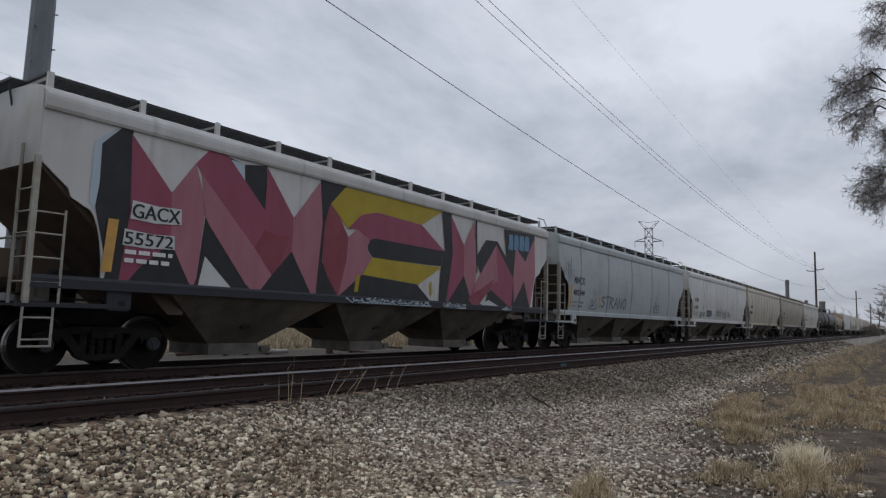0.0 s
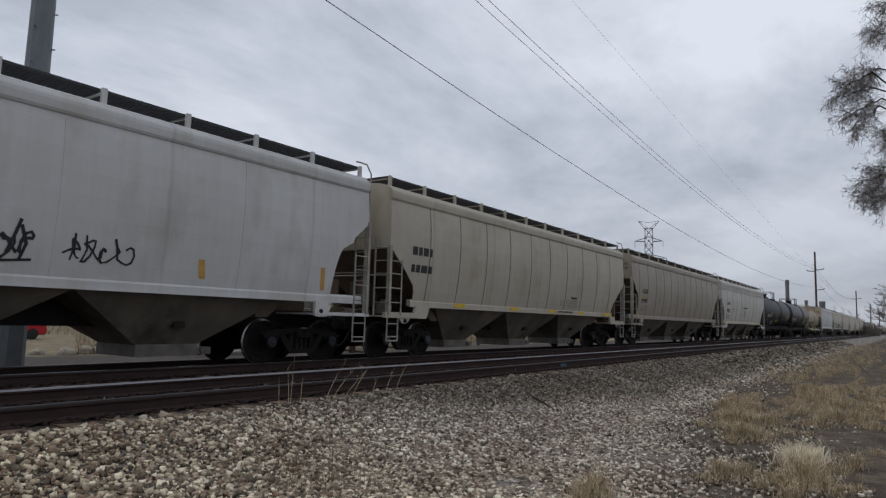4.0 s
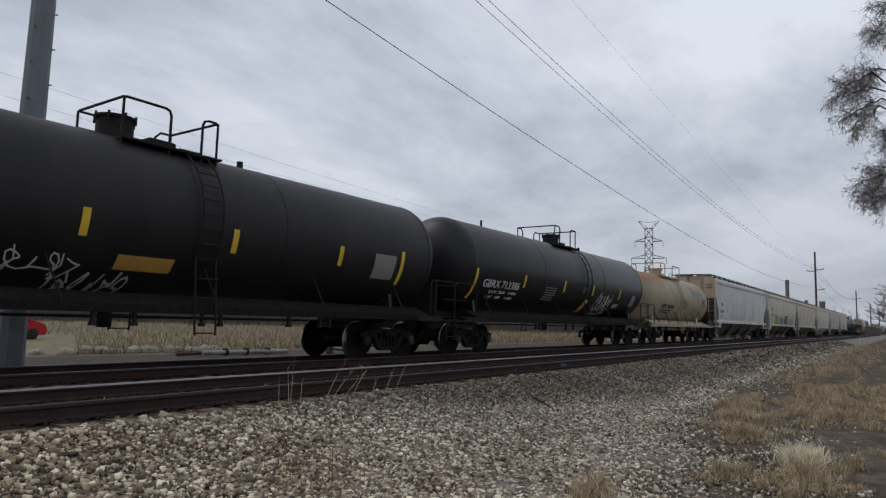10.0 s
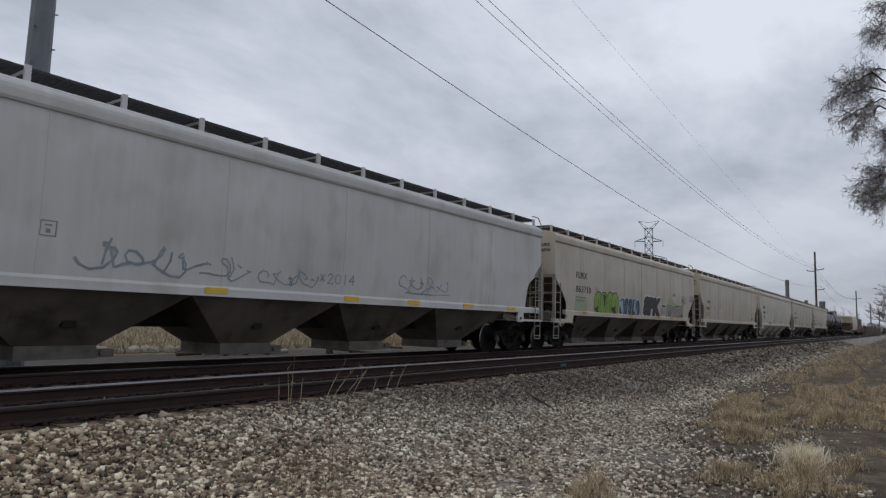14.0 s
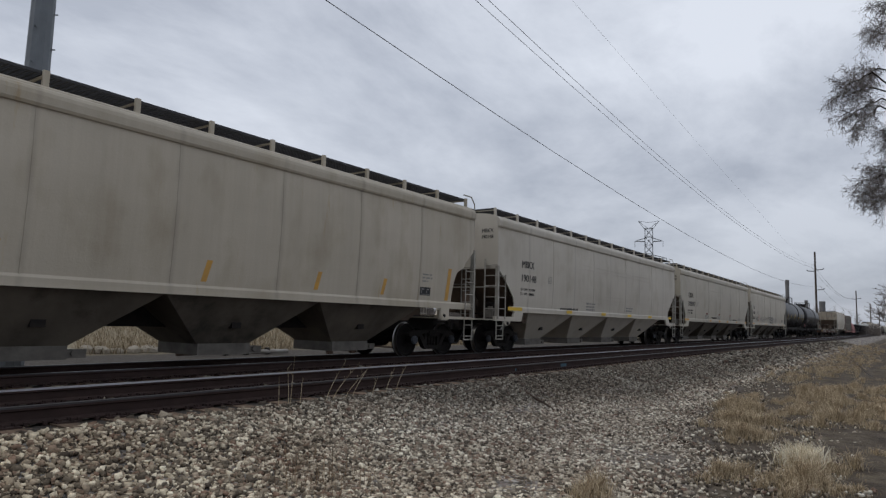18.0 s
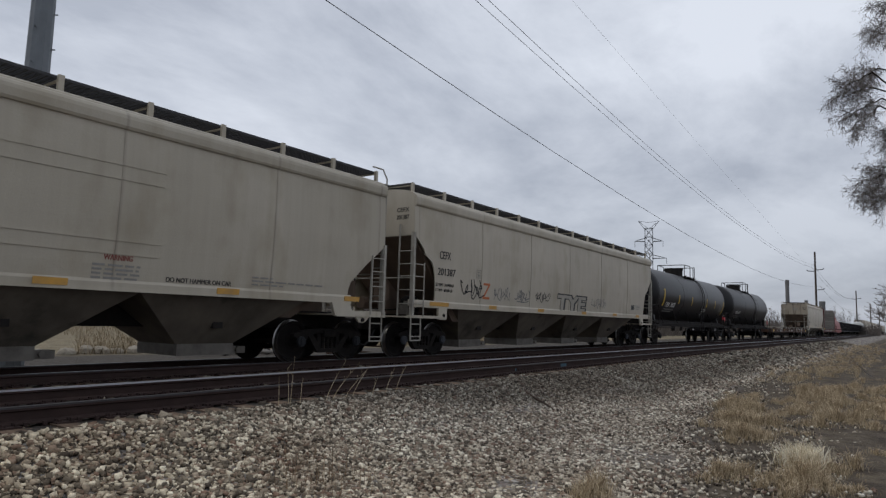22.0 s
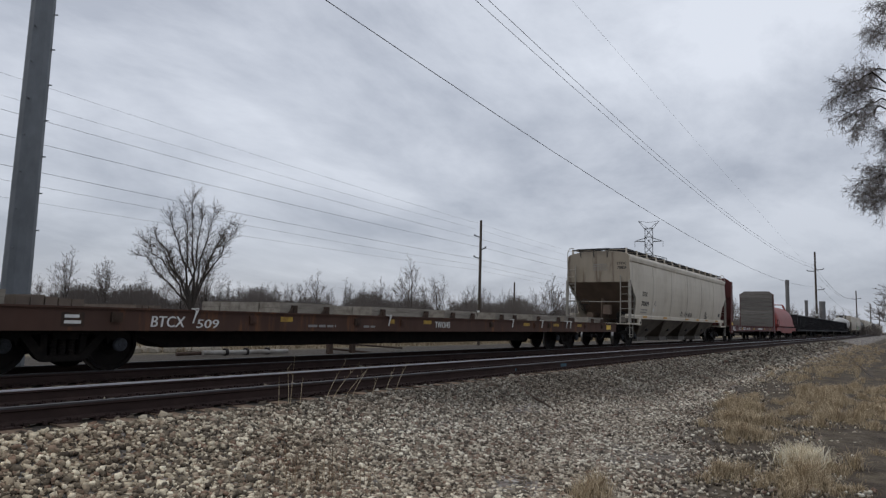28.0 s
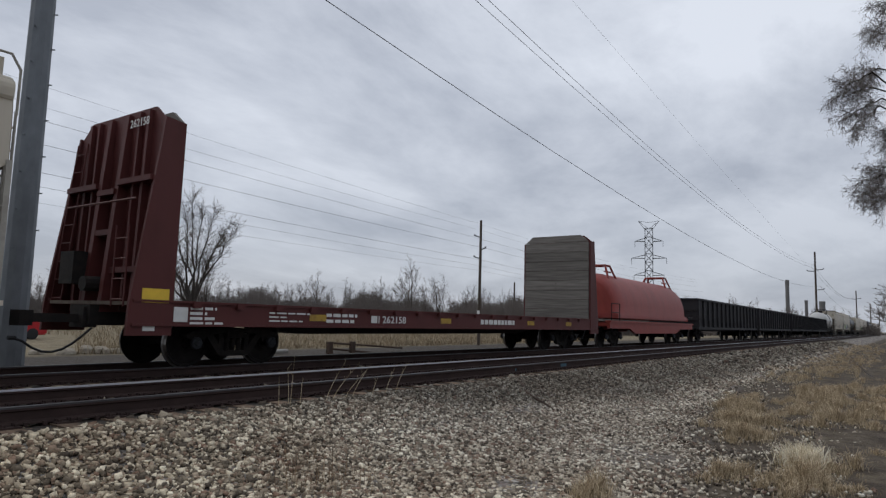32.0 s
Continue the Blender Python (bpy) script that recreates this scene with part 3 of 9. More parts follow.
def hopper(label, length, bays, paint, s_mid, roof=None, sill=None, end=None, bulge=0.0, seams=8, eave=4.22, posts=12, trim=None, under=None, cut=1.42, group="covered hoppers of the train", bay_paint=None, band=0.0, seam_paint=None, seam_at=None, shift=0.0, ends="round", z_end=3.25):
    """A covered hopper, its middle at s_mid along the train, its origin on the rails under it."""
    car = thing("covered_hopper", label, "hopper car", group)
    h = length / 2
    roof, sill, end, trim, under = roof or paint, sill or paint, end or paint, trim or sill or paint, under or M_GRIME_SHADE
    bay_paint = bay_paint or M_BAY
    W, ZS, ZC = 1.60, 1.42, z_end

    if ends == "straight":
        corner = ((0.0, ZC), (0.60, ZC - 0.47), (1.10, ZC - 0.92), (1.16, ZC - 1.10))
        reach = 1.17
    else:
        corner = ((0.0, ZC), (0.45, ZC - 0.37), (0.50, ZC - 0.50), (0.72, ZC - 0.62))
        reach = 1.06

    def bottom(x):
        """Lower edge of the side sheet: cut away over the end platforms."""
        d = h - abs(x)
        for (d0, z0), (d1, z1) in zip(corner, corner[1:]):
            if d <= d1:
                return z0 + (z1 - z0) * (d - d0) / (d1 - d0)
        d0, z0 = corner[-1]
        if d < reach:
            u = (d - d0) / (reach - d0)
            return ZS + (z0 - ZS) * (1 - u * u) ** 0.5
        return ZS

    def side_y(z):
        return W - side_inset(bulge, z, ZS, eave)

    car["bulge"], car["eave"] = bulge, eave
    E = side_y(eave)
    xs = sorted(set([-h + length * k / 60 for k in range(61)] + [e * (h - q) for e in (-1, 1) for q in (0.0, 0.22, 0.45, 0.5, 0.6, 0.72, 0.80, 0.88, 0.95, 1.0, 1.03, 1.05, 1.0595, 1.065, 1.10, 1.13, 1.16, 1.169, 1.175)]))
    xs = [x for k, x in enumerate(xs) if k == 0 or x - xs[k - 1] > 0.004]
    for s in (-1, 1):
        bm = bmesh.new()
        rows = 8
        cols = []
        for x in xs:
            b = bottom(x)
            cols.append([bm.verts.new((x, s * side_y(b + (eave - b) * k / rows), b + (eave - b) * k / rows)) for k in range(rows + 1)])
        for c, d in zip(cols, cols[1:]):
            for k in range(rows):
                bm.faces.new((c[k], d[k], d[k + 1], c[k + 1]))
        ext = bmesh.ops.extrude_face_region(bm, geom=bm.faces[:])
        for v in [g for g in ext["geom"] if isinstance(g, bmesh.types.BMVert)]:
            v.co.y -= s * 0.03
        part("side", bm, paint, car, smooth=False)
        # weld seams between the sheets
        pitch = (length - 0.4) / seams
        places = [-h + 0.2 + pitch * k for k in range(1, seams)]
        if seam_at:
            places = [seam_at[0] + seam_at[1] * k for k in range(-20, 20) if abs(seam_at[0] + seam_at[1] * k) < h - 0.7]
        for x in places:
            bm = bmesh.new()
            b = bottom(x) + 0.02
            zs = [b + (eave - 0.04 - b) * q / 8 for q in range(9)]
            for z0, z1 in zip(zs, zs[1:]):
                prism(bm, [(s * (side_y(z0) + 0.007), z0), (s * (side_y(z1) + 0.007), z1), (s * (side_y(z1) - 0.01), z1), (s * (side_y(z0) - 0.01), z0)], x - 0.013, x + 0.013, "x")
            part("weld_seam", bm, seam_paint or paint, car)
        # sill, eave rail
        bm = bmesh.new()
        a = h - 0.02
        L = side_y(ZS)
        y0, y1 = sorted((s * (L - 0.10), s * (L + 0.035)))
        a = h - (0.02 if ends == "round" else 1.06)
        prism(bm, [(s * (L - 0.10), ZS - 0.055), (s * (L + 0.03), ZS - 0.055), (s * (L + 0.034), ZS + 0.06), (s * (L + 0.006), ZS + 0.115), (s * (L - 0.10), ZS + 0.115)], -a, a, "x")
        y0, y1 = sorted((s * (L - 0.02), s * (L + 0.045)))
        box(bm, -a, a, y0, y1, ZS - 0.08, ZS - 0.052)
        part("side_sill", bm, sill, car)
        bm = bmesh.new()
        prism(bm, [(s * (E - 0.02), eave - 0.20), (s * (E + 0.045), eave - 0.195), (s * (E + 0.07), eave - 0.15), (s * (E + 0.078), eave - 0.03), (s * (E + 0.07), eave + 0.03), (s * (E + 0.04), eave + 0.08), (s * (E - 0.03), eave + 0.115), (s * (E - 0.10), eave + 0.125)], -h, h, "x")
        part("eave_rail", bm, trim, car)
        if band:
            for k in range(3):
                bm = bmesh.new()
                z = eave - 0.30 - 0.10 * k
                y0, y1 = sorted((s * (side_y(z) - 0.03), s * (side_y(z) + 0.035)))
                box(bm, -h, h, y0, y1, z, z + 0.055)
                part("roof_bead", bm, paint, car)
    # roof
    bm = bmesh.new()
    prof = [(E * math.cos(math.pi * k / 14), eave + 0.06 + 0.26 * math.sin(math.pi * k / 14) ** 0.8) for k in range(15)]
    prism(bm, prof + [(-E, eave - 0.05), (E, eave - 0.05)], -h, h, "x")
    part("roof", bm, roof, car)
    bm = bmesh.new()
    box(bm, -h + 0.6, h - 0.6, -0.36, 0.36, eave + 0.26, eave + 0.34)
    for k in range(max(4, int(length / 2.4))):
        x = -h + 1.4 + (length - 2.8) * k / (max(4, int(length / 2.4)) - 1)
        box(bm, x - 0.08, x + 0.08, -0.42, 0.42, eave + 0.32, eave + 0.37)
    part("hatch_cover", bm, roof, car, "long trough hatch covers along the roof")
    # running boards of bar grating on brackets
    zt = eave + 0.44
    for s in (-1, 1):
        bm = bmesh.new()
        y0, y1 = s * 0.16, s * 1.32
        for y in (y0, y1):
            a, b = sorted((y - 0.008, y + 0.008))
            box(bm, -h + 0.1, h - 0.1, a, b, zt - 0.045, zt)
        for q in range(1, 13):
            y = y0 + (y1 - y0) * q / 13
            box(bm, -h + 0.1, h - 0.1, y - 0.004, y + 0.004, zt - 0.032, zt)
        n = int((length - 0.2) / 0.095)
        a, b = sorted((y0, y1))
        for k in range(n + 1):
            x = -h + 0.1 + (length - 0.2) * k / n
            box(bm, x - 0.013, x + 0.013, a, b, zt - 0.034, zt)
        board = part("running_board", bm, M_GRATE, car, "raised walkway of dark bar grating")
        for k in range(posts):
            bm = bmesh.new()
            x = -h + 0.15 + (length - 0.3) * k / (posts - 1)
            ya, yb = sorted((s * 1.33, s * 1.39))
            box(bm, x - 0.045, x + 0.045, ya, yb, eave + 0.06, zt + 0.012)
            box(bm, x - 0.02, x + 0.02, min(s * 0.2, s * 1.36), max(s * 0.2, s * 1.36), zt - 0.075, zt - 0.045)
            part("bracket", bm, trim, board)
    for e in (-1, 1):
        bm = bmesh.new()
        x0, x1 = sorted((e * (h - 0.42), e * (h + 0.12)))
        for y in np.arange(-0.60, 1.02, 0.075):
            box(bm, x0, x1, y - 0.012, y + 0.012, zt - 0.03, zt)
        for x in (x0, (x0 + x1) / 2, x1):
            box(bm, x - 0.012, x + 0.012, -0.62, 1.02, zt - 0.045, zt)
        for y in (-0.5, 0.2, 0.9):
            bar(bm, (e * (h + 0.10), y, zt - 0.03), (e * (h + 0.01), y * 0.95, eave + 0.02), 0.018, 5)
        tagged(part("end_walkway", bm, M_GRATE, car, "grating across the roof end"), kind="stuff")
    # ends: upright sheet above, slope sheet below, platform, posts and ladders
    for e in (-1, 1):
        bm = bmesh.new()
        x0, x1 = sorted((e * (h - 0.03), e * (h + 0.012)))
        arch = [((E - 0.008) * math.cos(math.pi * k / 14), eave + 0.05 + 0.26 * math.sin(math.pi * k / 14) ** 0.8) for k in range(15)]
        flank = [(side_y(z) - 0.008, z) for z in [ZC - 0.03 + (eave - 0.05 - ZC) * k / 6 for k in range(7)]]
        prism(bm, arch + [(-y, z) for y, z in reversed(flank)] + flank, x0, x1, "x")
        part("end_sheet", bm, end, car)
        bm = bmesh.new()
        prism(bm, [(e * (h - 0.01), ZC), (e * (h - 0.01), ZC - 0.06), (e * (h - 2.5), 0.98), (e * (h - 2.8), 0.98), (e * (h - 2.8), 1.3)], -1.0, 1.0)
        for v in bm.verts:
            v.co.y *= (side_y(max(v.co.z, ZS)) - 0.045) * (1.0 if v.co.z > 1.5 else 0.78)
        part("slope_sheet", bm, under, car, "grimy brown sloping end sheet, darkened for shade")
        bm = bmesh.new()
        x0, x1 = sorted((e * (h - 1.55), e * (h + 0.12)))
        box(bm, x0, x1, -1.5, 1.5, 1.06, 1.10)
        for s in (-1, 1):
            y0, y1 = sorted((s * 1.50, s * 1.60))
            if ends == "round":
                box(bm, x0, x1, y0, y1, 1.05, 1.125)
                prism(bm, [(e * (h - 1.20), 1.36), (e * (h - 1.60), 1.36), (e * (h - 1.60), 1.05), (e * (h - 1.54), 1.02), (e * (h - 1.26), 1.02), (e * (h - 1.20), 1.05)], y0 + 0.02, y1 - 0.01)
            else:
                box(bm, x0, x1, y0, y1, 1.04, 1.18)
                prism(bm, [(e * (h - 1.06), 1.19), (e * (h - 1.14), 1.36), (e * (h - 1.72), 1.36), (e * (h - 1.60), 1.06), (e * (h - 1.06), 1.06)], y0 + 0.01, y1 - 0.012)
                prism(bm, [(e * (h - 0.42), 1.05), (e * (h - 0.92), 1.05), (e * (h - 0.80), 0.93), (e * (h - 0.72), 0.90), (e * (h - 0.64), 0.90), (e * (h - 0.56), 0.93)], y0 + 0.03, y1 - 0.015)
        part("end_platform", bm, sill, car)
        # a solid dark disc stands in for the shaded depth of each jacking hole
        for s in (-1, 1):
            bm = bmesh.new()
            d, z = (1.44, 1.14) if ends == "round" else (0.68, 0.97)
            bar(bm, (e * (h - d), s * 1.56, z), (e * (h - d), s * 1.606, z), 0.05, 10)
            part("jacking_hole", bm, M_STEEL_DARK, car)
        for y, q in ((0.0, 0.0),):
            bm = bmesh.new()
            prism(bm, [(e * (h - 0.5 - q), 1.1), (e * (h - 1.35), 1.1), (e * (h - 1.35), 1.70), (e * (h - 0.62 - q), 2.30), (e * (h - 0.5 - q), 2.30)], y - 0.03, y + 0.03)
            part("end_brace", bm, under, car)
        if e < 0:
            bm = bmesh.new()
            lathe(bm, [(-h + 0.58, 0.05), (-h + 0.62, 0.18), (-h + 0.68, 0.205), (-h + 0.98, 0.205), (-h + 1.02, 0.16), (-h + 1.12, 0.10)], "x", 14, (0, -0.86, 1.46))
            box(bm, -h + 0.70, -h + 0.76, -1.06, -0.66, 1.10, 1.30)
            box(bm, -h + 0.92, -h + 0.96, -1.06, -0.66, 1.10, 1.30)
            part("brake_cylinder", bm, M_TRUCK, car)
            bm = bmesh.new()
            box(bm, -h + 0.22, -h + 0.46, -1.28, -0.98, 1.14, 1.40)
            box(bm, -h + 0.26, -h + 0.42, -1.34, -1.28, 1.20, 1.36)
            box(bm, -h + 0.30, -h + 0.38, -1.20, -1.06, 1.40, 1.50)
            part("control_valve", bm, M_GATE, car, "dusty brake control valve")
            bm = bmesh.new()
            pipe(bm, [(-h + 0.46, -1.2, 1.22), (-h + 0.85, -1.32, 1.18), (-h + 1.2, -1.36, 1.18), (-h + 1.5, -1.3, 1.0)], 0.02)
            pipe(bm, [(-h + 0.34, -1.0, 1.3), (-h + 0.30, -0.5, 1.25), (-h + 0.45, 0.3, 1.3)], 0.02)
            part("brake_pipe", bm, M_TRUCK, car)
        bm = bmesh.new()
        lathe(bm, [(e * (h - 1.2), 0.17), (e * (h - 0.35), 0.17)], "x", 12, (0, 0.55, 1.45))
        part("air_reservoir", bm, under, car)
        bm = bmesh.new()
        box(bm, *sorted((e * (h - 0.2), e * (h + 0.06))), -0.62, -0.30, 1.5, 1.95)
        part("brake_valve", bm, under, car)
        for y in (-1.55, 1.55):
            bm = bmesh.new()
            box(bm, *sorted((e * (h - 0.04), e * (h + 0.03))), y - 0.04, y + 0.04, 1.08, ZC + (0.06 if abs(y) > 1 else -0.35))
            part("end_post", bm, M_FITTING, car)
        bm = bmesh.new()
        bar(bm, (e * h, -1.55, 2.1), (e * h, 1.55, 2.1), 0.02, 6)
        part("handrail", bm, M_FITTING, car)
        for s in (-1, 1):
            bm = bmesh.new()
            for z in (1.42, 1.78, 2.14, 2.46):
                bar(bm, (e * (h + 0.0), s * 1.62, z), (e * (h - 0.44), s * 1.62, z), 0.014, 5)
            box(bm, *sorted((e * (h + 0.05), e * (h - 0.03))), *sorted((s * 1.585, s * 1.635)), 1.1, ZC + 0.05)
            bar(bm, (e * (h - 0.44), s * 1.62, 1.1), (e * (h - 0.44), s * 1.62, 2.52), 0.02, 6)
            part("side_ladder", bm, M_FITTING, car)
            if e < 0:
                # short climbing irons round the corner of the leading end
                bm = bmesh.new()
                bar(bm, (e * (h + 0.05), s * 1.14, 1.1), (e * (h + 0.05), s * 1.14, ZC + 0.28), 0.026, 6)
                for z in (1.42, 1.78, 2.14, 2.46, 2.80):
                    bar(bm, (e * (h + 0.05), s * 1.14, z), (e * (h + 0.05), s * 1.6, z), 0.014, 5)
                part("corner_ladder", bm, M_FITTING, car)
            bm = bmesh.new()
            ladder(bm, e * (h + 0.02), e * (h - 0.40), s * 1.57, s * 1.57, 0.46, 1.1, 2)
            bar(bm, (e * (h + 0.02), s * 1.57, 0.47), (e * (h - 0.40), s * 1.57, 0.47), 0.018, 5)
            part("step", bm, M_FITTING, car)
        bm = bmesh.new()
        ladder(bm, e * (h + 0.06), e * (h + 0.06), -e * 1.54, -e * 1.14, 1.1, eave - 0.35, 8)
        pipe(bm, [(e * (h + 0.07), -e * 1.54, eave - 0.4), (e * (h + 0.07), -e * 1.54, eave + 0.28), (e * (h - 0.05), -e * 1.5, eave + 0.5), (e * (h - 0.3), -e * 1.38, zt + 0.1)], 0.02)
        part("end_ladder", bm, M_FITTING, car)
        coupler(car, e * (h - 0.1), e * (h + 0.52), e)
    bm = bmesh.new()
    bar(bm, (-h + 0.12, 0.62, 1.95), (-h - 0.12, 0.62, 1.95), 0.03)
    for k in range(14):
        a, b = k * math.tau / 14, (k + 1) * math.tau / 14
        bar(bm, (-h - 0.1, 0.62 + 0.27 * math.cos(a), 1.95 + 0.27 * math.sin(a)), (-h - 0.1, 0.62 + 0.27 * math.cos(b), 1.95 + 0.27 * math.sin(b)), 0.016, 5)
    for k in range(4):
        a = k * math.tau / 4
        bar(bm, (-h - 0.1, 0.62, 1.95), (-h - 0.1, 0.62 + 0.27 * math.cos(a), 1.95 + 0.27 * math.sin(a)), 0.012, 5)
    part("brake_wheel", bm, M_STEEL_DARK, car)
    # centre sill and discharge bays
    bm = bmesh.new()
    box(bm, -h + 0.05, h - 0.05, -0.23, 0.23, 0.74, 1.14)
    part("centre_sill", bm, M_STEEL_DARK, car)
    span = length - 2 * 2.35
    w = span / bays
    mouth = w * (0.15 if bays == 3 else 0.17)
    for k in range(bays):
        x = -span / 2 + w * (k + 0.5)
        bm = bmesh.new()
        rings = []
        for a, b, z in ((w / 2 + 0.01, W - bulge - 0.07, 1.355), (mouth, 0.64, 0.42)):
            rings.append([bm.verts.new(q) for q in ((x - a, -b, z), (x + a, -b, z), (x + a, b, z), (x - a, b, z))])
        for p, q in zip(rings, rings[1:]):
            for i in range(4):
                bm.faces.new((p[i], p[(i + 1) % 4], q[(i + 1) % 4], q[i]))
        bm.faces.new(rings[0])
        bm.faces.new(rings[-1])
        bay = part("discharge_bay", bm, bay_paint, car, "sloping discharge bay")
        bm = bmesh.new()
        box(bm, x - mouth, x + mouth, -0.68, 0.68, 0.20, 0.425)
        box(bm, x + mouth, x + mouth + 0.32, -0.66, -0.44, 0.22, 0.36)
        bar(bm, (x + mouth + 0.1, -0.72, 0.30), (x + mouth + 0.1, -0.4, 0.30), 0.05, 8)
        part("gate", bm, M_GATE, bay)
        bm = bmesh.new()
        box(bm, x - 0.11, x + 0.11, -1.02, -0.84, 0.74, 0.86)
        part("vibrator_bracket", bm, M_STEEL_DARK, bay)
    for e in (-1, 1):
        truck(car, e * (h - (1.22 if bays == 4 else 1.45)))
    for ch in car.children:
        ch.location.x += shift
    CARS.append((car, s_mid))
    return car


# ---- tank car ----
def tank_car(label, length, paint, s_mid, radius=1.47, zc=2.81, head=0.72, stripes=(), rail_dx=0.0, ladder_dx=-0.8, platform=None, end_stop=True, tip=(0.5, 0.5), inset=1.8, shift=0.0, cage=(-0.6, 0.72, 1.45, 1.8), dome=0.36, group="tank cars of the train"):
    car = thing("tank_car", label, "tank car", group)
    h = length / 2
    lo, hi = -h + tip[0], h - tip[1]     # tips of the heads
    curve = [(head * (1 - math.cos(k / 8 * math.pi / 2)), max(0.02, radius * math.sin(k / 8 * math.pi / 2))) for k in range(9)]
    body = [(lo + x, r) for x, r in curve] + [(hi - x, r) for x, r in reversed(curve)]
    bm = bmesh.new()
    lathe(bm, body, "x", 48, (0, 0, zc))
    part("tank", bm, paint, car, smooth=True)
    for x in (lo + head + 0.02, lo * 0.34, hi * 0.34, hi - head - 0.02):
        bm = bmesh.new()
        lathe(bm, [(x - 0.025, radius + 0.002), (x - 0.02, radius + 0.008), (x + 0.02, radius + 0.008), (x + 0.025, radius + 0.002)], "x", 48, (0, 0, zc))
        part("weld_seam", bm, paint, car)
    # saddles, stub sills, platforms
    for e in (-1, 1):
        bm = bmesh.new()
        prism(bm, [(-1.12, 1.02), (-1.02, 1.66), (-0.9, 1.60), (-0.6, 1.45), (0, 1.33), (0.6, 1.45), (0.9, 1.60), (1.02, 1.66), (1.12, 1.02), (0.3, 0.8), (-0.3, 0.8)],
              *sorted((e * (h - inset - 0.06), e * (h - inset + 0.06))), "x")
        box(bm, *sorted((e * (h - inset - 1.3), e * (h - 0.05))), -0.24, 0.24, 0.76, 1.16)
        part("saddle", bm, platform or paint, car)
        bm = bmesh.new()
        box(bm, *sorted((e * (h - 0.62), e * (h + 0.05))), -1.5, 1.5, 1.04, 1.10)
        if end_stop:
            box(bm, *sorted((e * (h - 0.40), e * (h - 0.34))), -1.1, 1.1, 1.05, 2.15)
        for s in (-1, 1):
            box(bm, *sorted((e * (h - 1.7), e * (h - 0.05))), *sorted((s * 1.38, s * 1.5)), 0.98, 1.12)
        part("end_platform", bm, platform or M_STEEL_DARK, car)
        bm = bmesh.new()
        for s in (-1, 1):
            pipe(bm, [(e * (h + 0.02), s * 1.48, 1.1), (e * (h + 0.02), s * 1.48, 2.02), (e * (h - 0.1), s * 1.48, 2.1), (e * (h - 1.05), s * 1.48, 2.1), (e * (h - 1.15), s * 1.48, 2.0), (e * (h - 1.15), s * 1.48, 1.1)], 0.02)
            bar(bm, (e * (h + 0.02), s * 1.48, 1.6), (e * (h - 0.55), s * 1.48, 1.6), 0.014)
            ladder(bm, e * (h - 0.02), e * (h - 0.42), s * 1.52, s * 1.52, 0.46, 1.06, 2)
        pipe(bm, [(e * (h + 0.02), -1.48, 2.0), (e * (h + 0.02), 1.48, 2.0)], 0.018)
        part("handrail", bm, M_STEEL_DARK, car)
        coupler(car, e * (h - 0.1), e * (h + 0.5), e)
        truck(car, e * (h - inset))
    # side rail along the belly with brake rigging
    for s in (-1, 1):
        bm = bmesh.new()
        prism(bm, [(s * 1.44, 1.00), (s * 1.38, 1.00), (s * 1.38, 1.10), (s * 0.98, 1.30), (s * 1.0, 1.34), (s * 1.44, 1.15)], -h + 1.2, h - 1.2, "x")
        rail = part("belly_rail", bm, platform or M_TRUCK, car)
        for k in range(6):
            x = -h + 2.2 + (length - 4.4) * k / 5
            bm = bmesh.new()
            bar(bm, (x, s * 1.42, 1.16), (x - 0.2, s * 1.15, 1.55 + 0.35), 0.018, 5)
            part("rail_brace", bm, M_STEEL_DARK, rail)
    for x in (-3.4, -3.15, -0.9, -0.2, 1.1, 1.5, 3.2, 4.1, 4.4):
        bm = bmesh.new()
        box(bm, x - 0.03, x + 0.03, -1.40, -1.34, 0.80, 1.02)
        box(bm, x - 0.05, x + 0.05, -1.41, -1.33, 0.78, 0.84)
        part("pipe_hanger", bm, M_STEEL_DARK, car)
    bm = bmesh.new()
    lathe(bm, [(-0.9, 0.1), (-0.5, 0.3), (0.5, 0.3), (0.9, 0.1)], "x", 12, (rail_dx - 0.25, 0, 1.30))
    part("sump", bm, M_STEEL_DARK, car)
    bm = bmesh.new()
    bar(bm, (-h + 2.6, -0.3, 0.92), (h - 2.6, -0.3, 0.92), 0.03)
    part("brake_pipe", bm, M_STEEL_DARK, car)
    bm = bmesh.new()
    bar(bm, (0.0, 0, 1.40), (0.0, 0, 0.72), 0.13, 10)
    part("bottom_outlet", bm, M_STEEL_DARK, car)
    # top: manway, fittings, railing, side ladder
    zt = zc + radius
    bm = bmesh.new()
    x = rail_dx
    lathe(bm, [(zt - 0.08, dome), (zt + 0.36, dome), (zt + 0.365, dome + 0.04), (zt + 0.41, dome + 0.04), (zt + 0.43, dome - 0.05)], "z", 24, (x - 0.25, 0, 0))
    for k in range(8):
        c = k * math.tau / 8
        bar(bm, (x - 0.25 + (dome + 0.035) * math.cos(c), (dome + 0.035) * math.sin(c), zt + 0.28), (x - 0.25 + (dome + 0.035) * math.cos(c), (dome + 0.035) * math.sin(c), zt + 0.45), 0.025, 5)
    part("manway", bm, platform or M_STEEL_DARK, car, "bolted manway dome")
    bm = bmesh.new()
    box(bm, x + 0.35, x + 0.75, -0.2, 0.2, zt - 0.05, zt + 0.16)
    part("valve_box", bm, platform or M_STEEL_DARK, car)
    bm = bmesh.new()
    lathe(bm, [(zt - 0.05, 0.10), (zt + 0.22, 0.10), (zt + 0.25, 0.05)], "z", 10, (x + 1.0, 0.15, 0))
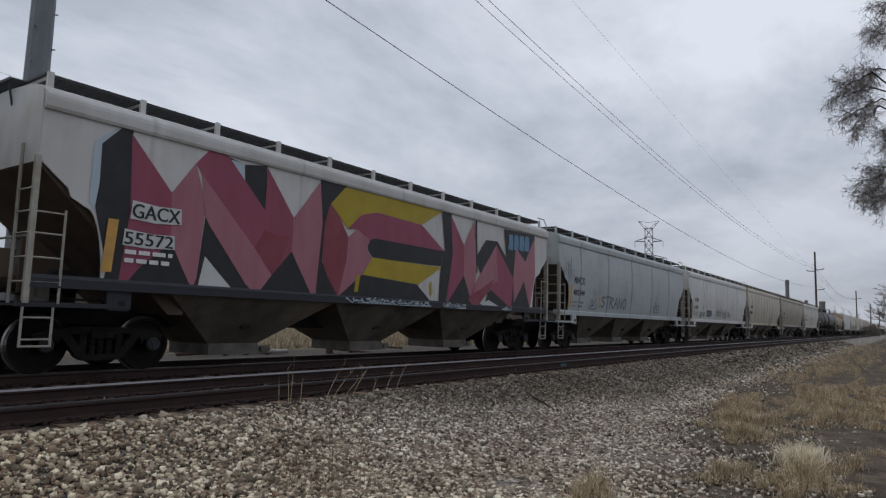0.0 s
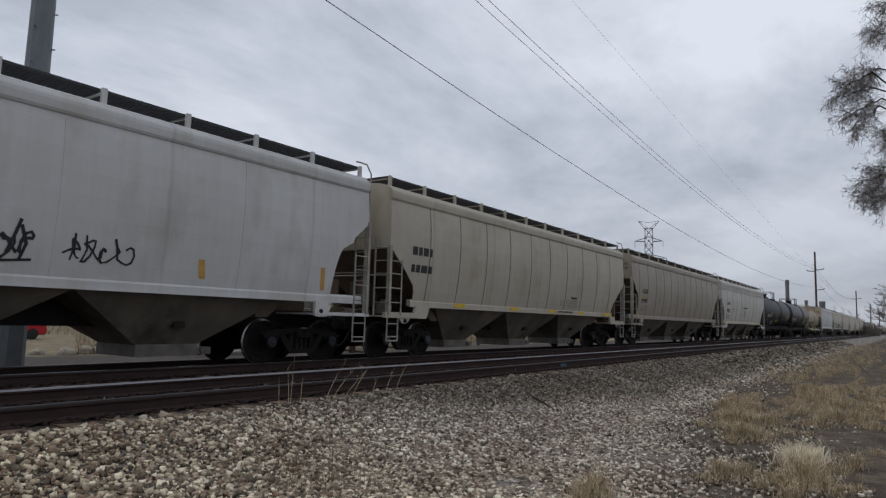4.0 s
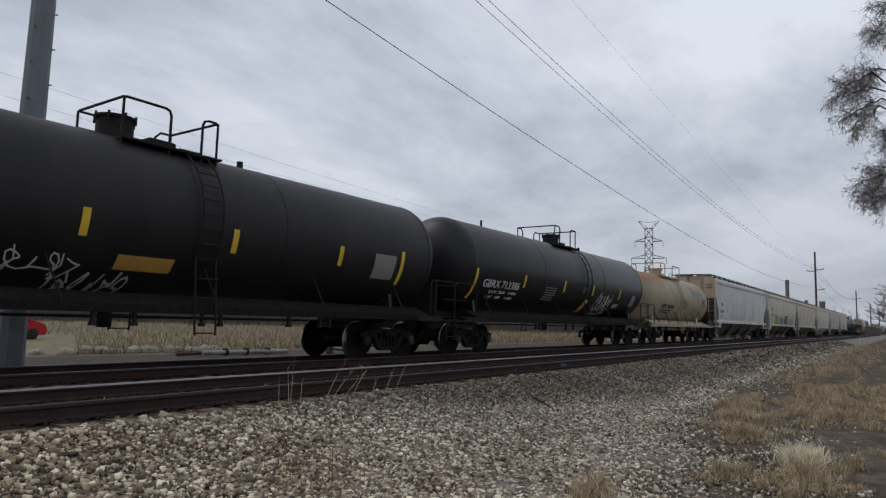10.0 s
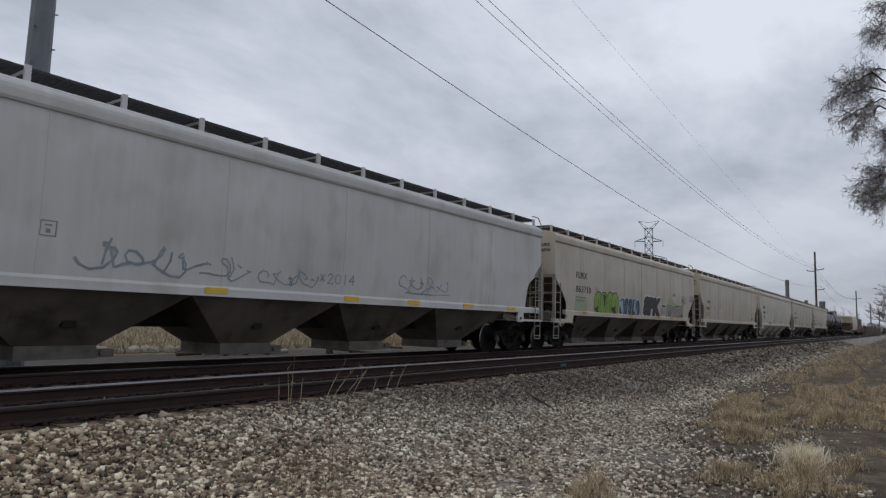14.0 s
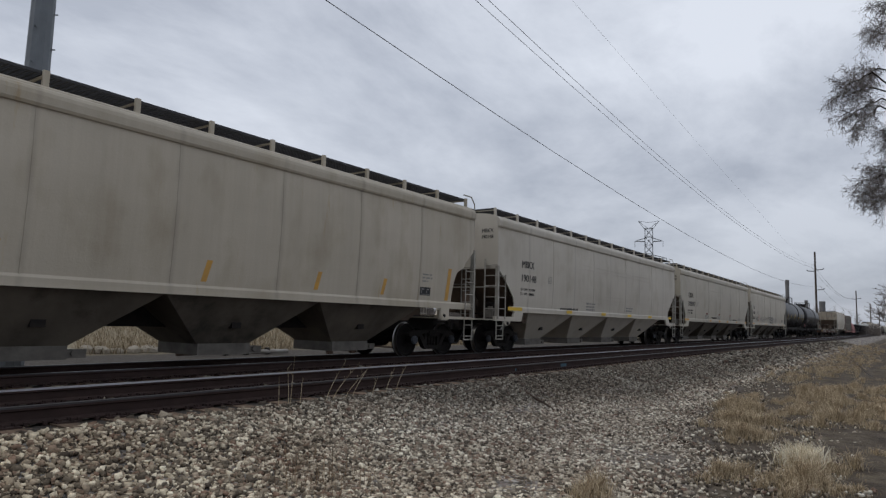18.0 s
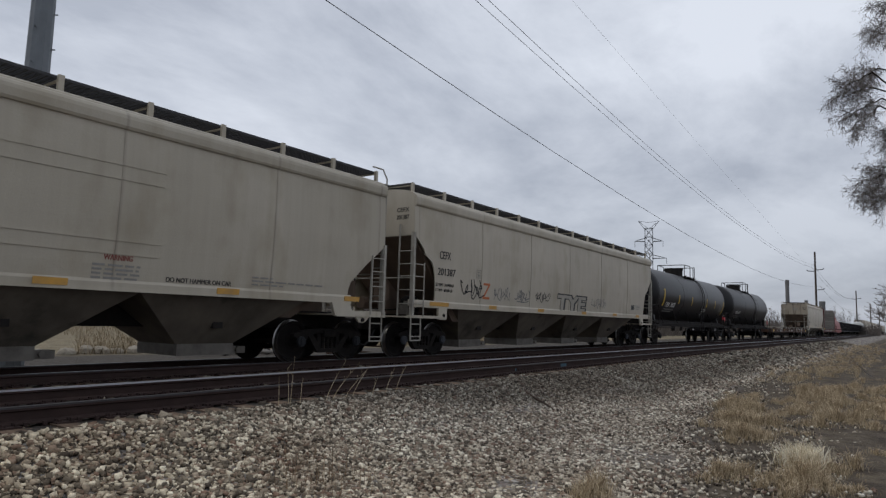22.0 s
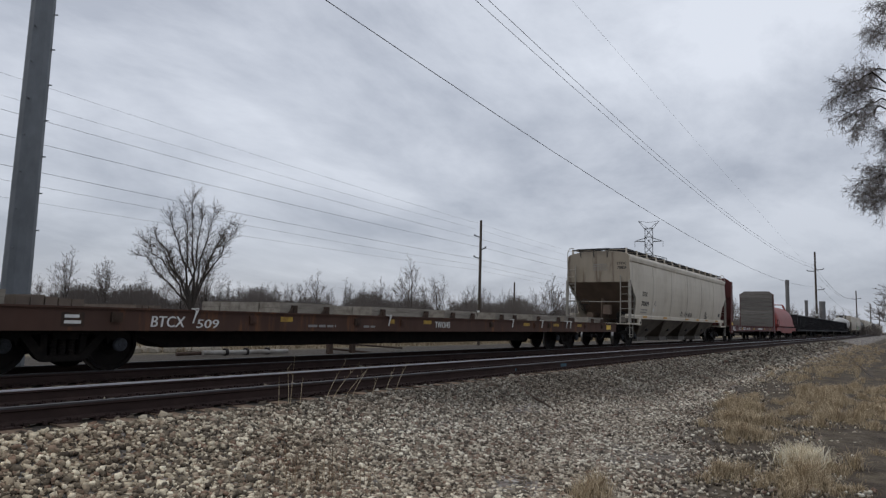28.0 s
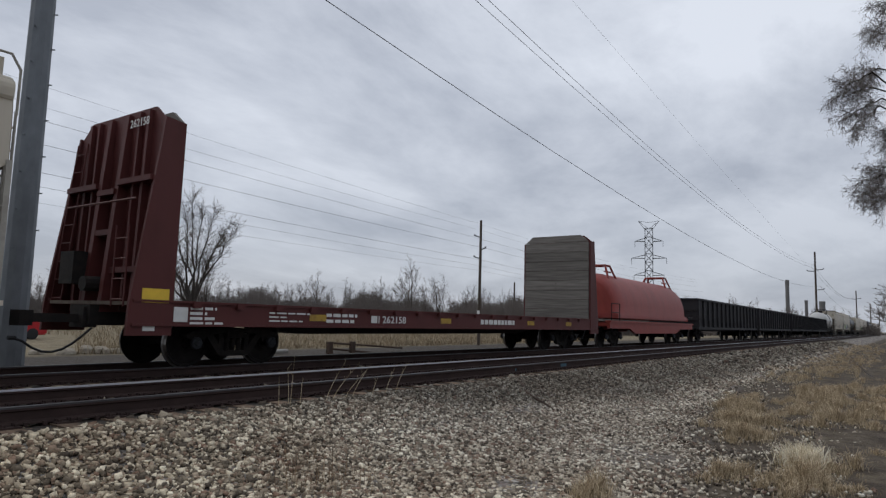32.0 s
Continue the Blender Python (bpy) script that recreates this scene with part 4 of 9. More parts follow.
    part("relief_valve", bm, platform or M_STEEL_DARK, car)
    bm = bmesh.new()
    lathe(bm, [(zt - 0.05, 0.07), (zt + 0.18, 0.07)], "z", 8, (x + 2.6, 0, 0))
    part("vent", bm, platform or M_STEEL_DARK, car)
    bm = bmesh.new()
    ca, cb, cc, cd = (x - 0.25 + q for q in cage)
    yy = 0.84
    zb, z = zc + math.sqrt(radius ** 2 - yy ** 2) - 0.05, zt + 0.60
    # a bent rail round either end of the platform, open at the ladder
    for xi, xe in ((cb, ca), (cc, cd)):
        g = math.copysign(0.12, xe - xi)
        pipe(bm, [(xi, -yy, zb), (xi, -yy, z - 0.12), (xi + g * 0.3, -yy, z - 0.03), (xi + g, -yy, z), (xe - g * 0.4, -yy, z), (xe, -yy + 0.06, z), (xe, yy - 0.06, z), (xe - g * 0.4, yy, z), (xi + g, yy, z), (xi, yy, z - 0.12), (xi, yy, zb)], 0.026)
        for y in (-yy, yy):
            bar(bm, (xe, y * 0.99, zb), (xe, y * 0.99, z), 0.024, 6)
        bar(bm, (xi, yy, zt + 0.28), (xe, yy, zt + 0.28), 0.018, 5)
    for y in (-yy - 0.06, yy - 0.30):
        box(bm, ca, cd + 0.1, y, y + 0.36, zt - 0.16, zt - 0.12)
    part("top_railing", bm, platform or M_STEEL_DARK, car, "pipe railing round the manway")
    bm = bmesh.new()
    lx = ladder_dx
    for s in (-1, 1):
        for dx in (-0.22, 0.22):
            pts = []
            for k in range(8):
                a = radians(-28 + k * 13.5)
                pts.append((x + lx + dx, s * (radius + 0.09) * math.cos(a), zc + (radius + 0.09) * math.sin(a)))
            pipe(bm, [(x + lx + dx, s * 1.5, 0.62)] + pts, 0.02)
        for k in range(10):
            a = radians(-28 + k * 10.5)
            p = (s * (radius + 0.09) * math.cos(a), zc + (radius + 0.09) * math.sin(a))
            bar(bm, (x + lx - 0.22, p[0], p[1]), (x + lx + 0.22, p[0], p[1]), 0.014, 5)
        for z in (0.66, 0.95, 1.3, 1.65):
            bar(bm, (x + lx - 0.22, s * 1.5, z), (x + lx + 0.22, s * 1.5, z), 0.014, 5)
    part("side_ladder", bm, platform or M_STEEL_DARK, car)
    for ch in car.children:
        ch.location.x += shift
    car["radius"], car["zc"] = radius, zc
    for sx, z0, z1 in stripes:
        curved_patch(car, sx, sx + 0.16, z0, z1, M_YELLOW, "reflector", "yellow reflective strip")
    CARS.append((car, s_mid))
    return car


def curved_patch(car, x0, x1, z0, z1, mat, name, label="", lift=0.012):
    """A patch of paint or foil that follows the near flank of a tank."""
    r, zc = car["radius"] + lift, car["zc"]
    bm = bmesh.new()
    n = 6
    col = []
    for k in range(n + 1):
        z = z0 + (z1 - z0) * k / n
        y = -math.sqrt(max(0.01, r * r - (z - zc) ** 2))
        col.append((bm.verts.new((x0, y, z)), bm.verts.new((x1, y, z))))
    for a, b in zip(col, col[1:]):
        bm.faces.new((a[0], a[1], b[1], b[0]))
    return part(name, bm, mat, car, label)


def tank_letters(car, text, mat, x, z, w, h, name="lettering"):
    """Lettering bent round the near flank of a tank."""
    ob = letters(text, mat, car, x, z, w, h, 0.0, name)
    wrap(ob, car)
    return ob


def wrap(ob, car, lift=0.014):
    """Bends a flat mark round the near flank of a tank."""
    r, zc = car["radius"] + lift, car["zc"]
    for v in ob.data.vertices:
        v.co.y = -math.sqrt(max(0.02, (r - v.co.y) ** 2 - (v.co.z - zc) ** 2))


# ---- flat cars, coil car, gondola ----
def under_body(car, h, mat, inset=1.9):
    for e in (-1, 1):
        coupler(car, e * (h - 0.1), e * (h + 0.5), e)
        truck(car, e * (h - inset))


def flat_car(label, length, paint, s_mid):
    car = thing("flat_car", label, "flat car", "flat cars of the train")
    h = length / 2
    for s in (-1, 1):
        bm = bmesh.new()
        y0, y1 = sorted((s * 1.40, s * 1.52))
        box(bm, -h, h, y0, y1, 0.70, 1.055)
        box(bm, -h, h, *sorted((s * 1.34, s * 1.56)), 1.05, 1.08)
        part("side_sill", bm, paint, car)
        bm = bmesh.new()
        box(bm, *sorted((s * h, s * (h - 0.12))), -1.4, 1.4, 0.70, 1.05)
        part("end_sill", bm, paint, car)
    bm = bmesh.new()
    prism(bm, [(-h + 0.1, 1.0), (h - 0.1, 1.0), (h - 0.1, 0.72), (h - 5.4, 0.72), (h - 6.4, 0.34), (-h + 6.4, 0.34), (-h + 5.4, 0.72), (-h + 0.1, 0.72)], -0.35, 0.35)
    part("centre_sill", bm, M_STEEL_DARK, car)
    bm = bmesh.new()
    n = int(length / 0.26)
    for k in range(n):
        x = -h + 0.02 + (length - 0.04) * k / n
        box(bm, x + 0.006, x + length / n - 0.006, -1.33, 1.33, 1.0, 1.055 + random.uniform(0, 0.012))
    part("deck", bm, M_DECK, car, "grey worn plank deck")
    under_body(car, h, paint, 4.2)
    CARS.append((car, s_mid))
    return car


def flat_fittings(car, h, paint):
    """Load bolsters of pale timber with their stakes, stake pockets and chain ends."""
    for k, x in enumerate((-11.35, -8.95, -6.2, -3.2, -1.5, 2.9, 5.85, 6.95, 10.2, 12.0)):
        bm = bmesh.new()
        box(bm, x - 0.09, x + 0.09, -1.57, -1.50, 0.84, 1.0)
        box(bm, x - 0.05, x + 0.05, -1.59, -1.55, 0.88, 0.96)
        part("stake_pocket", bm, M_DECK_STEEL if k % 2 else paint, car)
    # pale bolsters across the deck, each of three courses of timber
    for x0, x1 in ((-12.1, -10.5), (-5.4, -3.8), (-2.5, -0.05), (0.6, 2.3), (3.4, 4.9), (6.0, 8.3), (8.65, 9.6), (10.9, 12.6)):
        bolster = bmesh.new()
        for q in range(2):
            for r in range(4):
                y0 = -1.36 + 0.68 * r
                box(bolster, x0 + random.uniform(0, 0.03), x1 - random.uniform(0, 0.03), y0 + random.uniform(0, 0.02), y0 + 0.66, 1.07 + 0.115 * q, 1.18 + 0.115 * q)
        ob = part("load_bolster", bolster, M_BOLSTER, car, "pale weathered timber load bolster on the deck")
        for x in (x0 + 0.35, x1 - 0.3):
            bm = bmesh.new()
            box(bm, x - 0.05, x + 0.05, -1.46, -1.37, 1.07, 1.24)
            prism(bm, [(x - 0.05, 1.08), (x - 0.16, 1.08), (x - 0.05, 1.2)], -1.44, -1.40)
            part("stake", bm, M_DECK_STEEL, ob, "short rusty stake")
    for x0, x1, z in ((-10.35, -9.35, 1.24), (-8.5, -7.9, 1.14), (5.1, 5.7, 1.15)):
        bm = bmesh.new()
        for q in range(5):
            a = x0 + (x1 - x0) * q / 5
            box(bm, a, a + (x1 - x0) / 5 - 0.02, -1.30, 0.9, 1.065, z - random.uniform(0, 0.06))
        part("dunnage_pile", bm, M_DECK, car, "brown worn dunnage on the deck")
    for x in (-7.53, -2.07, 4.19, 6.31, 8.37, 8.71):
        bm = bmesh.new()
        pipe(bm, [(x, -1.50, 1.10), (x + 0.02, -1.585, 1.06), (x - 0.01, -1.585, 0.95), (x - 0.04, -1.585, 0.84)], 0.016, 5)
        pipe(bm, [(x + 0.05, -1.585, 1.07), (x, -1.588, 0.97)], 0.013, 5)
        box(bm, x - 0.02, x + 0.06, -1.6, -1.48, 1.085, 1.11)
        part("chain_tail", bm, M_WHITE, car, "pale chain end over the side")


def bulkhead_flat(label, length, paint, s_mid):
    car = thing("bulkhead_flat_car", label, "bulkhead flat car", "flat cars of the train")
    h = length / 2
    for s in (-1, 1):
        bm = bmesh.new()
        box(bm, -h, h, *sorted((s * 1.42, s * 1.52)), 0.80, 1.20)
        box(bm, -h, h, *sorted((s * 1.36, s * 1.56)), 1.19, 1.23)
        box(bm, -h, h, *sorted((s * 1.42, s * 1.58)), 0.78, 0.82)
        part("side_sill", bm, paint, car)
    bm = bmesh.new()
    n = int(length / 0.3)
    for k in range(n):
        x = -h + length * k / n
        box(bm, x + 0.006, x + length / n - 0.006, -1.40, 1.40, 1.13, 1.19 + random.uniform(0, 0.01))
    part("deck", bm, M_DECK, car, "dark worn plank deck")
    bm = bmesh.new()
    prism(bm, [(-h - 0.1, 1.12), (h + 0.1, 1.12), (h + 0.1, 0.76), (h - 3.6, 0.76), (h - 4.8, 0.60), (-h + 4.8, 0.60), (-h + 3.6, 0.76), (-h - 0.1, 0.76)], -0.35, 0.35)
    part("centre_sill", bm, M_STEEL_DARK, car)
    for e in (-1, 1):
        # leaning side plates, posts and cross beams facing outwards
        for s in (-1, 1):
            bm = bmesh.new()
            prism(bm, [(e * (h + 0.08), 0.62), (e * (h - 0.74), 0.62), (e * (h - 0.76), 4.42), (e * (h - 0.36), 4.46), (e * (h - 0.30), 3.9), (e * (h + 0.06), 1.15)],
                  *sorted((s * 1.48, s * 1.54)))
            part("side_plate", bm, paint, car)
        bm = bmesh.new()
        prism(bm, [(-1.5, 1.15), (1.5, 1.15), (1.5, 4.42), (1.12, 4.72), (-1.12, 4.72), (-1.5, 4.42)], *sorted((e * (h - 0.44), e * (h - 0.40))), "x")
        bulk = part("bulkhead", bm, paint, car, "red-brown ribbed steel bulkhead")
        for y, w in ((-1.02, 0.04), (-0.72, 0.03), (-0.30, 0.065), (0.30, 0.065), (0.72, 0.03), (1.02, 0.04)):
            bm = bmesh.new()
            deep = 0.06 if w > 0.05 else 0.22
            prism(bm, [(e * (h - deep), 1.0), (e * (h - 0.4), 1.0), (e * (h - 0.42), 4.66), (e * (h - 0.32), 4.66)], y - w, y + w)
            part("bulkhead_post", bm, paint, bulk)
        for z, y0, y1 in ((1.75, -1.48, -0.36), (1.75, 0.36, 1.48), (3.35, -1.48, -0.36), (3.35, 0.36, 1.48), (2.45, -0.3, 0.3), (3.2, -0.3, 0.3)):
            bm = bmesh.new()
            box(bm, *sorted((e * (h - 0.40), e * (h - 0.17))), y0, y1, z - 0.05, z + 0.05)
            part("cross_beam", bm, paint, bulk)
        bm = bmesh.new()
        for y in (1.44, 1.06):
            bar(bm, (e * (h - 0.04), y, 1.1), (e * (h - 0.30), y, 4.3), 0.016, 5)
        for k in range(9):
            u = (k + 0.4) / 9
            bar(bm, (e * (h - 0.04 - 0.26 * u), 1.06, 1.1 + 3.2 * u), (e * (h - 0.04 - 0.26 * u), 1.44, 1.1 + 3.2 * u), 0.013, 5)
        part("ladder", bm, paint, bulk)
        bm = bmesh.new()
        ladder(bm, e * (h - 0.0), e * (h - 0.0), -0.85, -1.25, 1.1, 2.5, 4, 0.018)
        bar(bm, (e * (h + 0.0), -1.4, 2.95), (e * (h + 0.0), 1.0, 2.95), 0.02)
        part("ladder", bm, paint, bulk)
        bm = bmesh.new()
        box(bm, *sorted((e * (h - 0.35), e * (h + 0.12))), 0.35, 0.85, 1.5, 2.1)
        lathe(bm, [(e * (h - 0.3), 0.14), (e * (h + 0.1), 0.14)], "x", 10, (0, 0.0, 1.5))
        part("brake_gear", bm, M_STEEL_DARK, bulk)
        n = 8
        for k in range(n):
            bm = bmesh.new()
            z0, z1 = 1.22 + 3.2 * k / n, 1.22 + 3.2 * (k + 1) / n
            box(bm, *sorted((e * (h - 0.80 + 0.006 * (k % 3)), e * (h - 0.735))), -1.46, 1.46, z0 + 0.006, z1 - 0.006)
            part("lining_plank", bm, M_LINING, bulk)
        bm = bmesh.new()
        prism(bm, [(-1.46, 4.43), (1.46, 4.43), (1.10, 4.71), (-1.10, 4.71)], *sorted((e * (h - 0.80), e * (h - 0.735))), "x")
        part("lining_plank", bm, M_LINING, bulk, "grey weathered lining plank")
        bm = bmesh.new()
        for k in range(11):
            box(bm, *sorted((e * (h - 0.812), e * (h - 0.80))), -0.03, 0.03, 2.05 + 0.2 * k, 2.12 + 0.2 * k)
        part("bolt_row", bm, M_GATE, bulk)
        coupler(car, e * (h - 0.1), e * (h + 1.15), e)
        truck(car, e * (h - 2.45))
    for s in (-1, 1):
        for k in range(int(length / 0.95)):
            x = -h + 1.2 + 0.95 * k
            if x < h - 1.0:
                bm = bmesh.new()
                box(bm, x - 0.08, x + 0.08, *sorted((s * 1.52, s * 1.60)), 1.11, 1.22)
                part("stake_pocket", bm, paint, car)
    CARS.append((car, s_mid))
    return car


def coil_car(label, length, paint, s_mid):
    car = thing("coil_car", label, "coil car", "freight cars far down the train")
    h = length / 2
    bm = bmesh.new()
    for s in (-1, 1):
        prism(bm, [(-h, 1.15), (h, 1.15), (h, 0.85), (h - 2.6, 0.85), (h - 3.4, 0.62), (-h + 3.4, 0.62), (-h + 2.6, 0.85), (-h, 0.85)], *sorted((s * 1.38, s * 1.5)))
        box(bm, -h, h, *sorted((s * 1.3, s * 1.56)), 1.12, 1.2)
    box(bm, -h, h, -1.4, 1.4, 0.95, 1.1)
    part("frame", bm, paint, car)
    bm = bmesh.new()
    hh = h - 1.0
    ring = []
    xs = [-hh, -hh + 0.05, -hh + 0.2, -hh + 0.5, -hh + 1.0] + [q * hh / 4 for q in range(-2, 3)] + [hh - 1.0, hh - 0.5, hh - 0.2, hh - 0.05, hh]
    for x in xs:
        f = min(1.0, (hh - abs(x)) / 1.0)
        g = 0.80 + 0.20 * math.sqrt(1 - (1 - f) ** 2)
        out = [(1.50, 1.32), (1.50, 1.50)] + [(1.47 * g * math.cos(math.pi * k / 18), 1.62 + 1.82 * g * math.sin(math.pi * k / 18) ** 0.92) for k in range(19)] + [(-1.50, 1.50), (-1.50, 1.32)]
        ring.append([bm.verts.new((x, y, z)) for y, z in out])
    for a, b in zip(ring, ring[1:]):
        for k in range(len(a) - 1):
            bm.faces.new((a[k], a[k + 1], b[k + 1], b[k]))
    bm.faces.new(ring[0])
    bm.faces.new(ring[-1])
    hood = part("hood", bm, paint, car, "rounded red steel cover", True)
    bm = bmesh.new()
    for x in (-hh + 1.3, hh - 1.3):
        for y in (-0.5, 0.5):
            pipe(bm, [(x - 0.55, y * 1.5, 3.15), (x - 0.28, y, 3.82), (x + 0.28, y, 3.82), (x + 0.75, y * 1.6, 2.9)], 0.055)
            bar(bm, (x - 0.4, y, 3.52), (x + 0.4, y, 3.52), 0.04)
        for q in (-0.28, 0.28):
            bar(bm, (x + q, -0.5, 3.82), (x + q, 0.5, 3.82), 0.05)
    part("lifting_frame", bm, paint, hood)
    bm = bmesh.new()
    for s in (-1, 1):
        for z in (1.55, 1.95):
            bar(bm, (-h + 0.1, s * 1.54, z), (-h + 1.1, s * 1.54, z), 0.02)
            bar(bm, (h - 1.1, s * 1.54, z), (h - 0.1, s * 1.54, z), 0.02)
        for x in (-h + 0.1, -h + 1.1, h - 1.1, h - 0.1):
            bar(bm, (x, s * 1.54, 1.15), (x, s * 1.54, 1.97), 0.02)
    part("handrail", bm, M_STEEL_DARK, car)
    under_body(car, h, paint, 1.6)
    CARS.append((car, s_mid))
    return car


def gondola(label, length, paint, s_mid, top=2.75):
    car = thing("gondola_car", label, "gondola car", "freight cars far down the train")
    h = length / 2
    bm = bmesh.new()
    for s in (-1, 1):
        box(bm, -h, h, *sorted((s * 1.40, s * 1.45)), 1.0, top)
    for e in (-1, 1):
        box(bm, *sorted((e * h, e * (h - 0.05))), -1.4, 1.4, 1.0, top)
    box(bm, -h, h, -1.4, 1.4, 0.95, 1.05)
    part("body", bm, paint, car)
    bm = bmesh.new()
    for s in (-1, 1):
        box(bm, -h, h, *sorted((s * 1.38, s * 1.56)), top - 0.06, top + 0.06)
        box(bm, -h, h, *sorted((s * 1.38, s * 1.54)), 0.86, 1.04)
    for e in (-1, 1):
        box(bm, *sorted((e * (h - 0.1), e * (h + 0.06))), -1.5, 1.5, top - 0.06, top + 0.06)
        for z in (1.5, 2.1):
            box(bm, *sorted((e * h, e * (h + 0.08))), -1.45, 1.45, z - 0.06, z + 0.06)
    part("chord", bm, paint, car)
    n = max(8, int(length / 1.3))
    for k in range(n + 1):
        x = -h + 0.08 + (length - 0.16) * k / n
        for s in (-1, 1):
            bm = bmesh.new()
            prism(bm, [(s * 1.44, 1.0), (s * 1.58, 1.02), (s * 1.55, top - 0.05), (s * 1.44, top - 0.05)], x - 0.07, x + 0.07, "x")
            part("side_stake", bm, paint, car)
    bm = bmesh.new()
    box(bm, -h, h, -0.3, 0.3, 0.72, 0.98)
    part("centre_sill", bm, M_STEEL_DARK, car)
    under_body(car, h, paint, 1.9)
    CARS.append((car, s_mid))
    return car


M_DECK = material("weathered_deck_plank", (0.16, 0.125, 0.10), 0.9, 0, (0.08, 0.066, 0.055), 3, 0.7, (0.5, 4, 1), 0.4, 30)
M_DECK_STEEL = material("rust_brown_fitting", (0.065, 0.040, 0.028), 0.85, 0, (0.025, 0.02, 0.017), 5, 0.7)
M_YELLOW_WORN = material("worn_yellow_paint", (0.46, 0.30, 0.05), 0.75, 0, (0.18, 0.10, 0.045), 9, 0.8)
M_BOLSTER = material("pale_weathered_bolster_timber", (0.30, 0.275, 0.235), 0.9, 0, (0.15, 0.13, 0.105), 2.2, 0.9, (0.6, 2, 3), 0.4, 30, stain=(0.11, 0.08, 0.055), stain_at=0.62)
M_LINING = material("grey_plank_lining", (0.185, 0.172, 0.156), 0.9, 0, (0.085, 0.077, 0.07), 1.8, 0.85, (1, 0.5, 9), 0.4, 30, per_object=0.16)


# ---- the ground and the tracks ----
PROFILE = ((-3000, -0.72), (-30, -0.70), (-4, -0.66), (2.2, -0.64), (4.4, -0.62), (5.4, -0.47), (6.2, -0.24), (6.62, -0.155), (9.4, -0.165), (9.9, -0.24), (10.3, -0.25),
           (10.7, -0.215), (13.4, -0.215), (13.9, -0.30), (15.0, -0.62), (20, -0.66), (3000, -0.66))


def ground_z(x, y):
    ys, zs = zip(*PROFILE)
    z = float(np.interp(y, ys, zs))
    return z


def ground_material():
    m = bpy.data.materials.new("ballast_and_dry_ground")
    m.use_nodes = True
    n, l = m.node_tree.nodes, m.node_tree.links
    b = n["Principled BSDF"]
    b.inputs["Roughness"].default_value = 0.92
    b.inputs["Specular IOR Level"].default_value = 0.15
    co = n.new("ShaderNodeTexCoord")
    sep = n.new("ShaderNodeSeparateXYZ")
    l.new(co.outputs["Object"], sep.inputs[0])

    def noise_(sc, detail=5, rough=0.6, stretch=None):
        t = n.new("ShaderNodeTexNoise")
        t.inputs["Scale"].default_value, t.inputs["Detail"].default_value, t.inputs["Roughness"].default_value = sc, detail, rough
        if stretch:
            mp = n.new("ShaderNodeMapping"); mp.inputs["Scale"].default_value = stretch
            l.new(co.outputs["Object"], mp.inputs[0]); l.new(mp.outputs[0], t.inputs["Vector"])
        else:
            l.new(co.outputs["Object"], t.inputs["Vector"])
        return t.outputs[0]

    def ramp_(src, stops):
        r = n.new("ShaderNodeValToRGB")
        e = r.color_ramp.elements
        while len(e) < len(stops):
            e.new(0.5)
        for k, (pos, col) in enumerate(stops):
            e[k].position, e[k].color = pos, (*col, 1)
        l.new(src, r.inputs[0])
        return r.outputs[0]

    def mix_(f, a, c):
        x = n.new("ShaderNodeMix"); x.data_type = "RGBA"
        l.new(f, x.inputs[0]); l.new(a, x.inputs[6]); l.new(c, x.inputs[7])
        return x.outputs[2]

    def band(lo, hi, wob, amp):
        """0 below lo, 1 above hi across the tracks, with a wavering edge."""
        w = n.new("ShaderNodeMath"); w.operation = "MULTIPLY_ADD"
        w.inputs[1].default_value, w.inputs[2].default_value = amp, -amp / 2
        l.new(wob, w.inputs[0])
        a = n.new("ShaderNodeMath"); a.operation = "ADD"
        l.new(sep.outputs[1], a.inputs[0]); l.new(w.outputs[0], a.inputs[1])
        r = n.new("ShaderNodeMapRange")
        r.inputs[1].default_value, r.inputs[2].default_value = lo, hi
        l.new(a.outputs[0], r.inputs[0])
        return r.outputs[0]

    vor = n.new("ShaderNodeTexVoronoi")
    vor.inputs["Scale"].default_value = 21
    l.new(co.outputs["Object"], vor.inputs["Vector"])
    sepc = n.new("ShaderNodeSeparateColor")
    l.new(vor.outputs["Color"], sepc.inputs[0])
    stone = ramp_(sepc.outputs[0], [(0.0, (0.06, 0.054, 0.049)), (0.35, (0.16, 0.146, 0.13)), (0.6, (0.27, 0.249, 0.222)), (0.8, (0.18, 0.14, 0.123)), (1.0, (0.46, 0.43, 0.385))])
    bed = ramp_(noise_(9, 7, 0.7), [(0.3, (0.030, 0.026, 0.023)), (0.7, (0.075, 0.064, 0.054))])
    dirt = ramp_(noise_(3.5, 8, 0.7), [(0.3, (0.040, 0.031, 0.024)), (0.5, (0.070, 0.055, 0.042)), (0.72, (0.13, 0.104, 0.08))])
    straw = ramp_(noise_(2.6, 9, 0.75, (0.6, 1, 1)), [(0.3, (0.10, 0.082, 0.055)), (0.5, (0.20, 0.165, 0.108)), (0.7, (0.31, 0.26, 0.17))])
    edge = noise_(0.35, 4)
    tuft = n.new("ShaderNodeMapRange")
    tuft.inputs[1].default_value, tuft.inputs[2].default_value = 0.47, 0.56
    l.new(noise_(2.2, 7, 0.75), tuft.inputs[0])
    tuft.inputs[4].default_value = 0.25
    verge = mix_(tuft.outputs[0], dirt, straw)
    # the dirt verge widens along the track
    drift = n.new("ShaderNodeMapRange")
    drift.inputs[1].default_value, drift.inputs[2].default_value, drift.inputs[3].default_value, drift.inputs[4].default_value = 7.0, 17.0, 2.05, 4.0
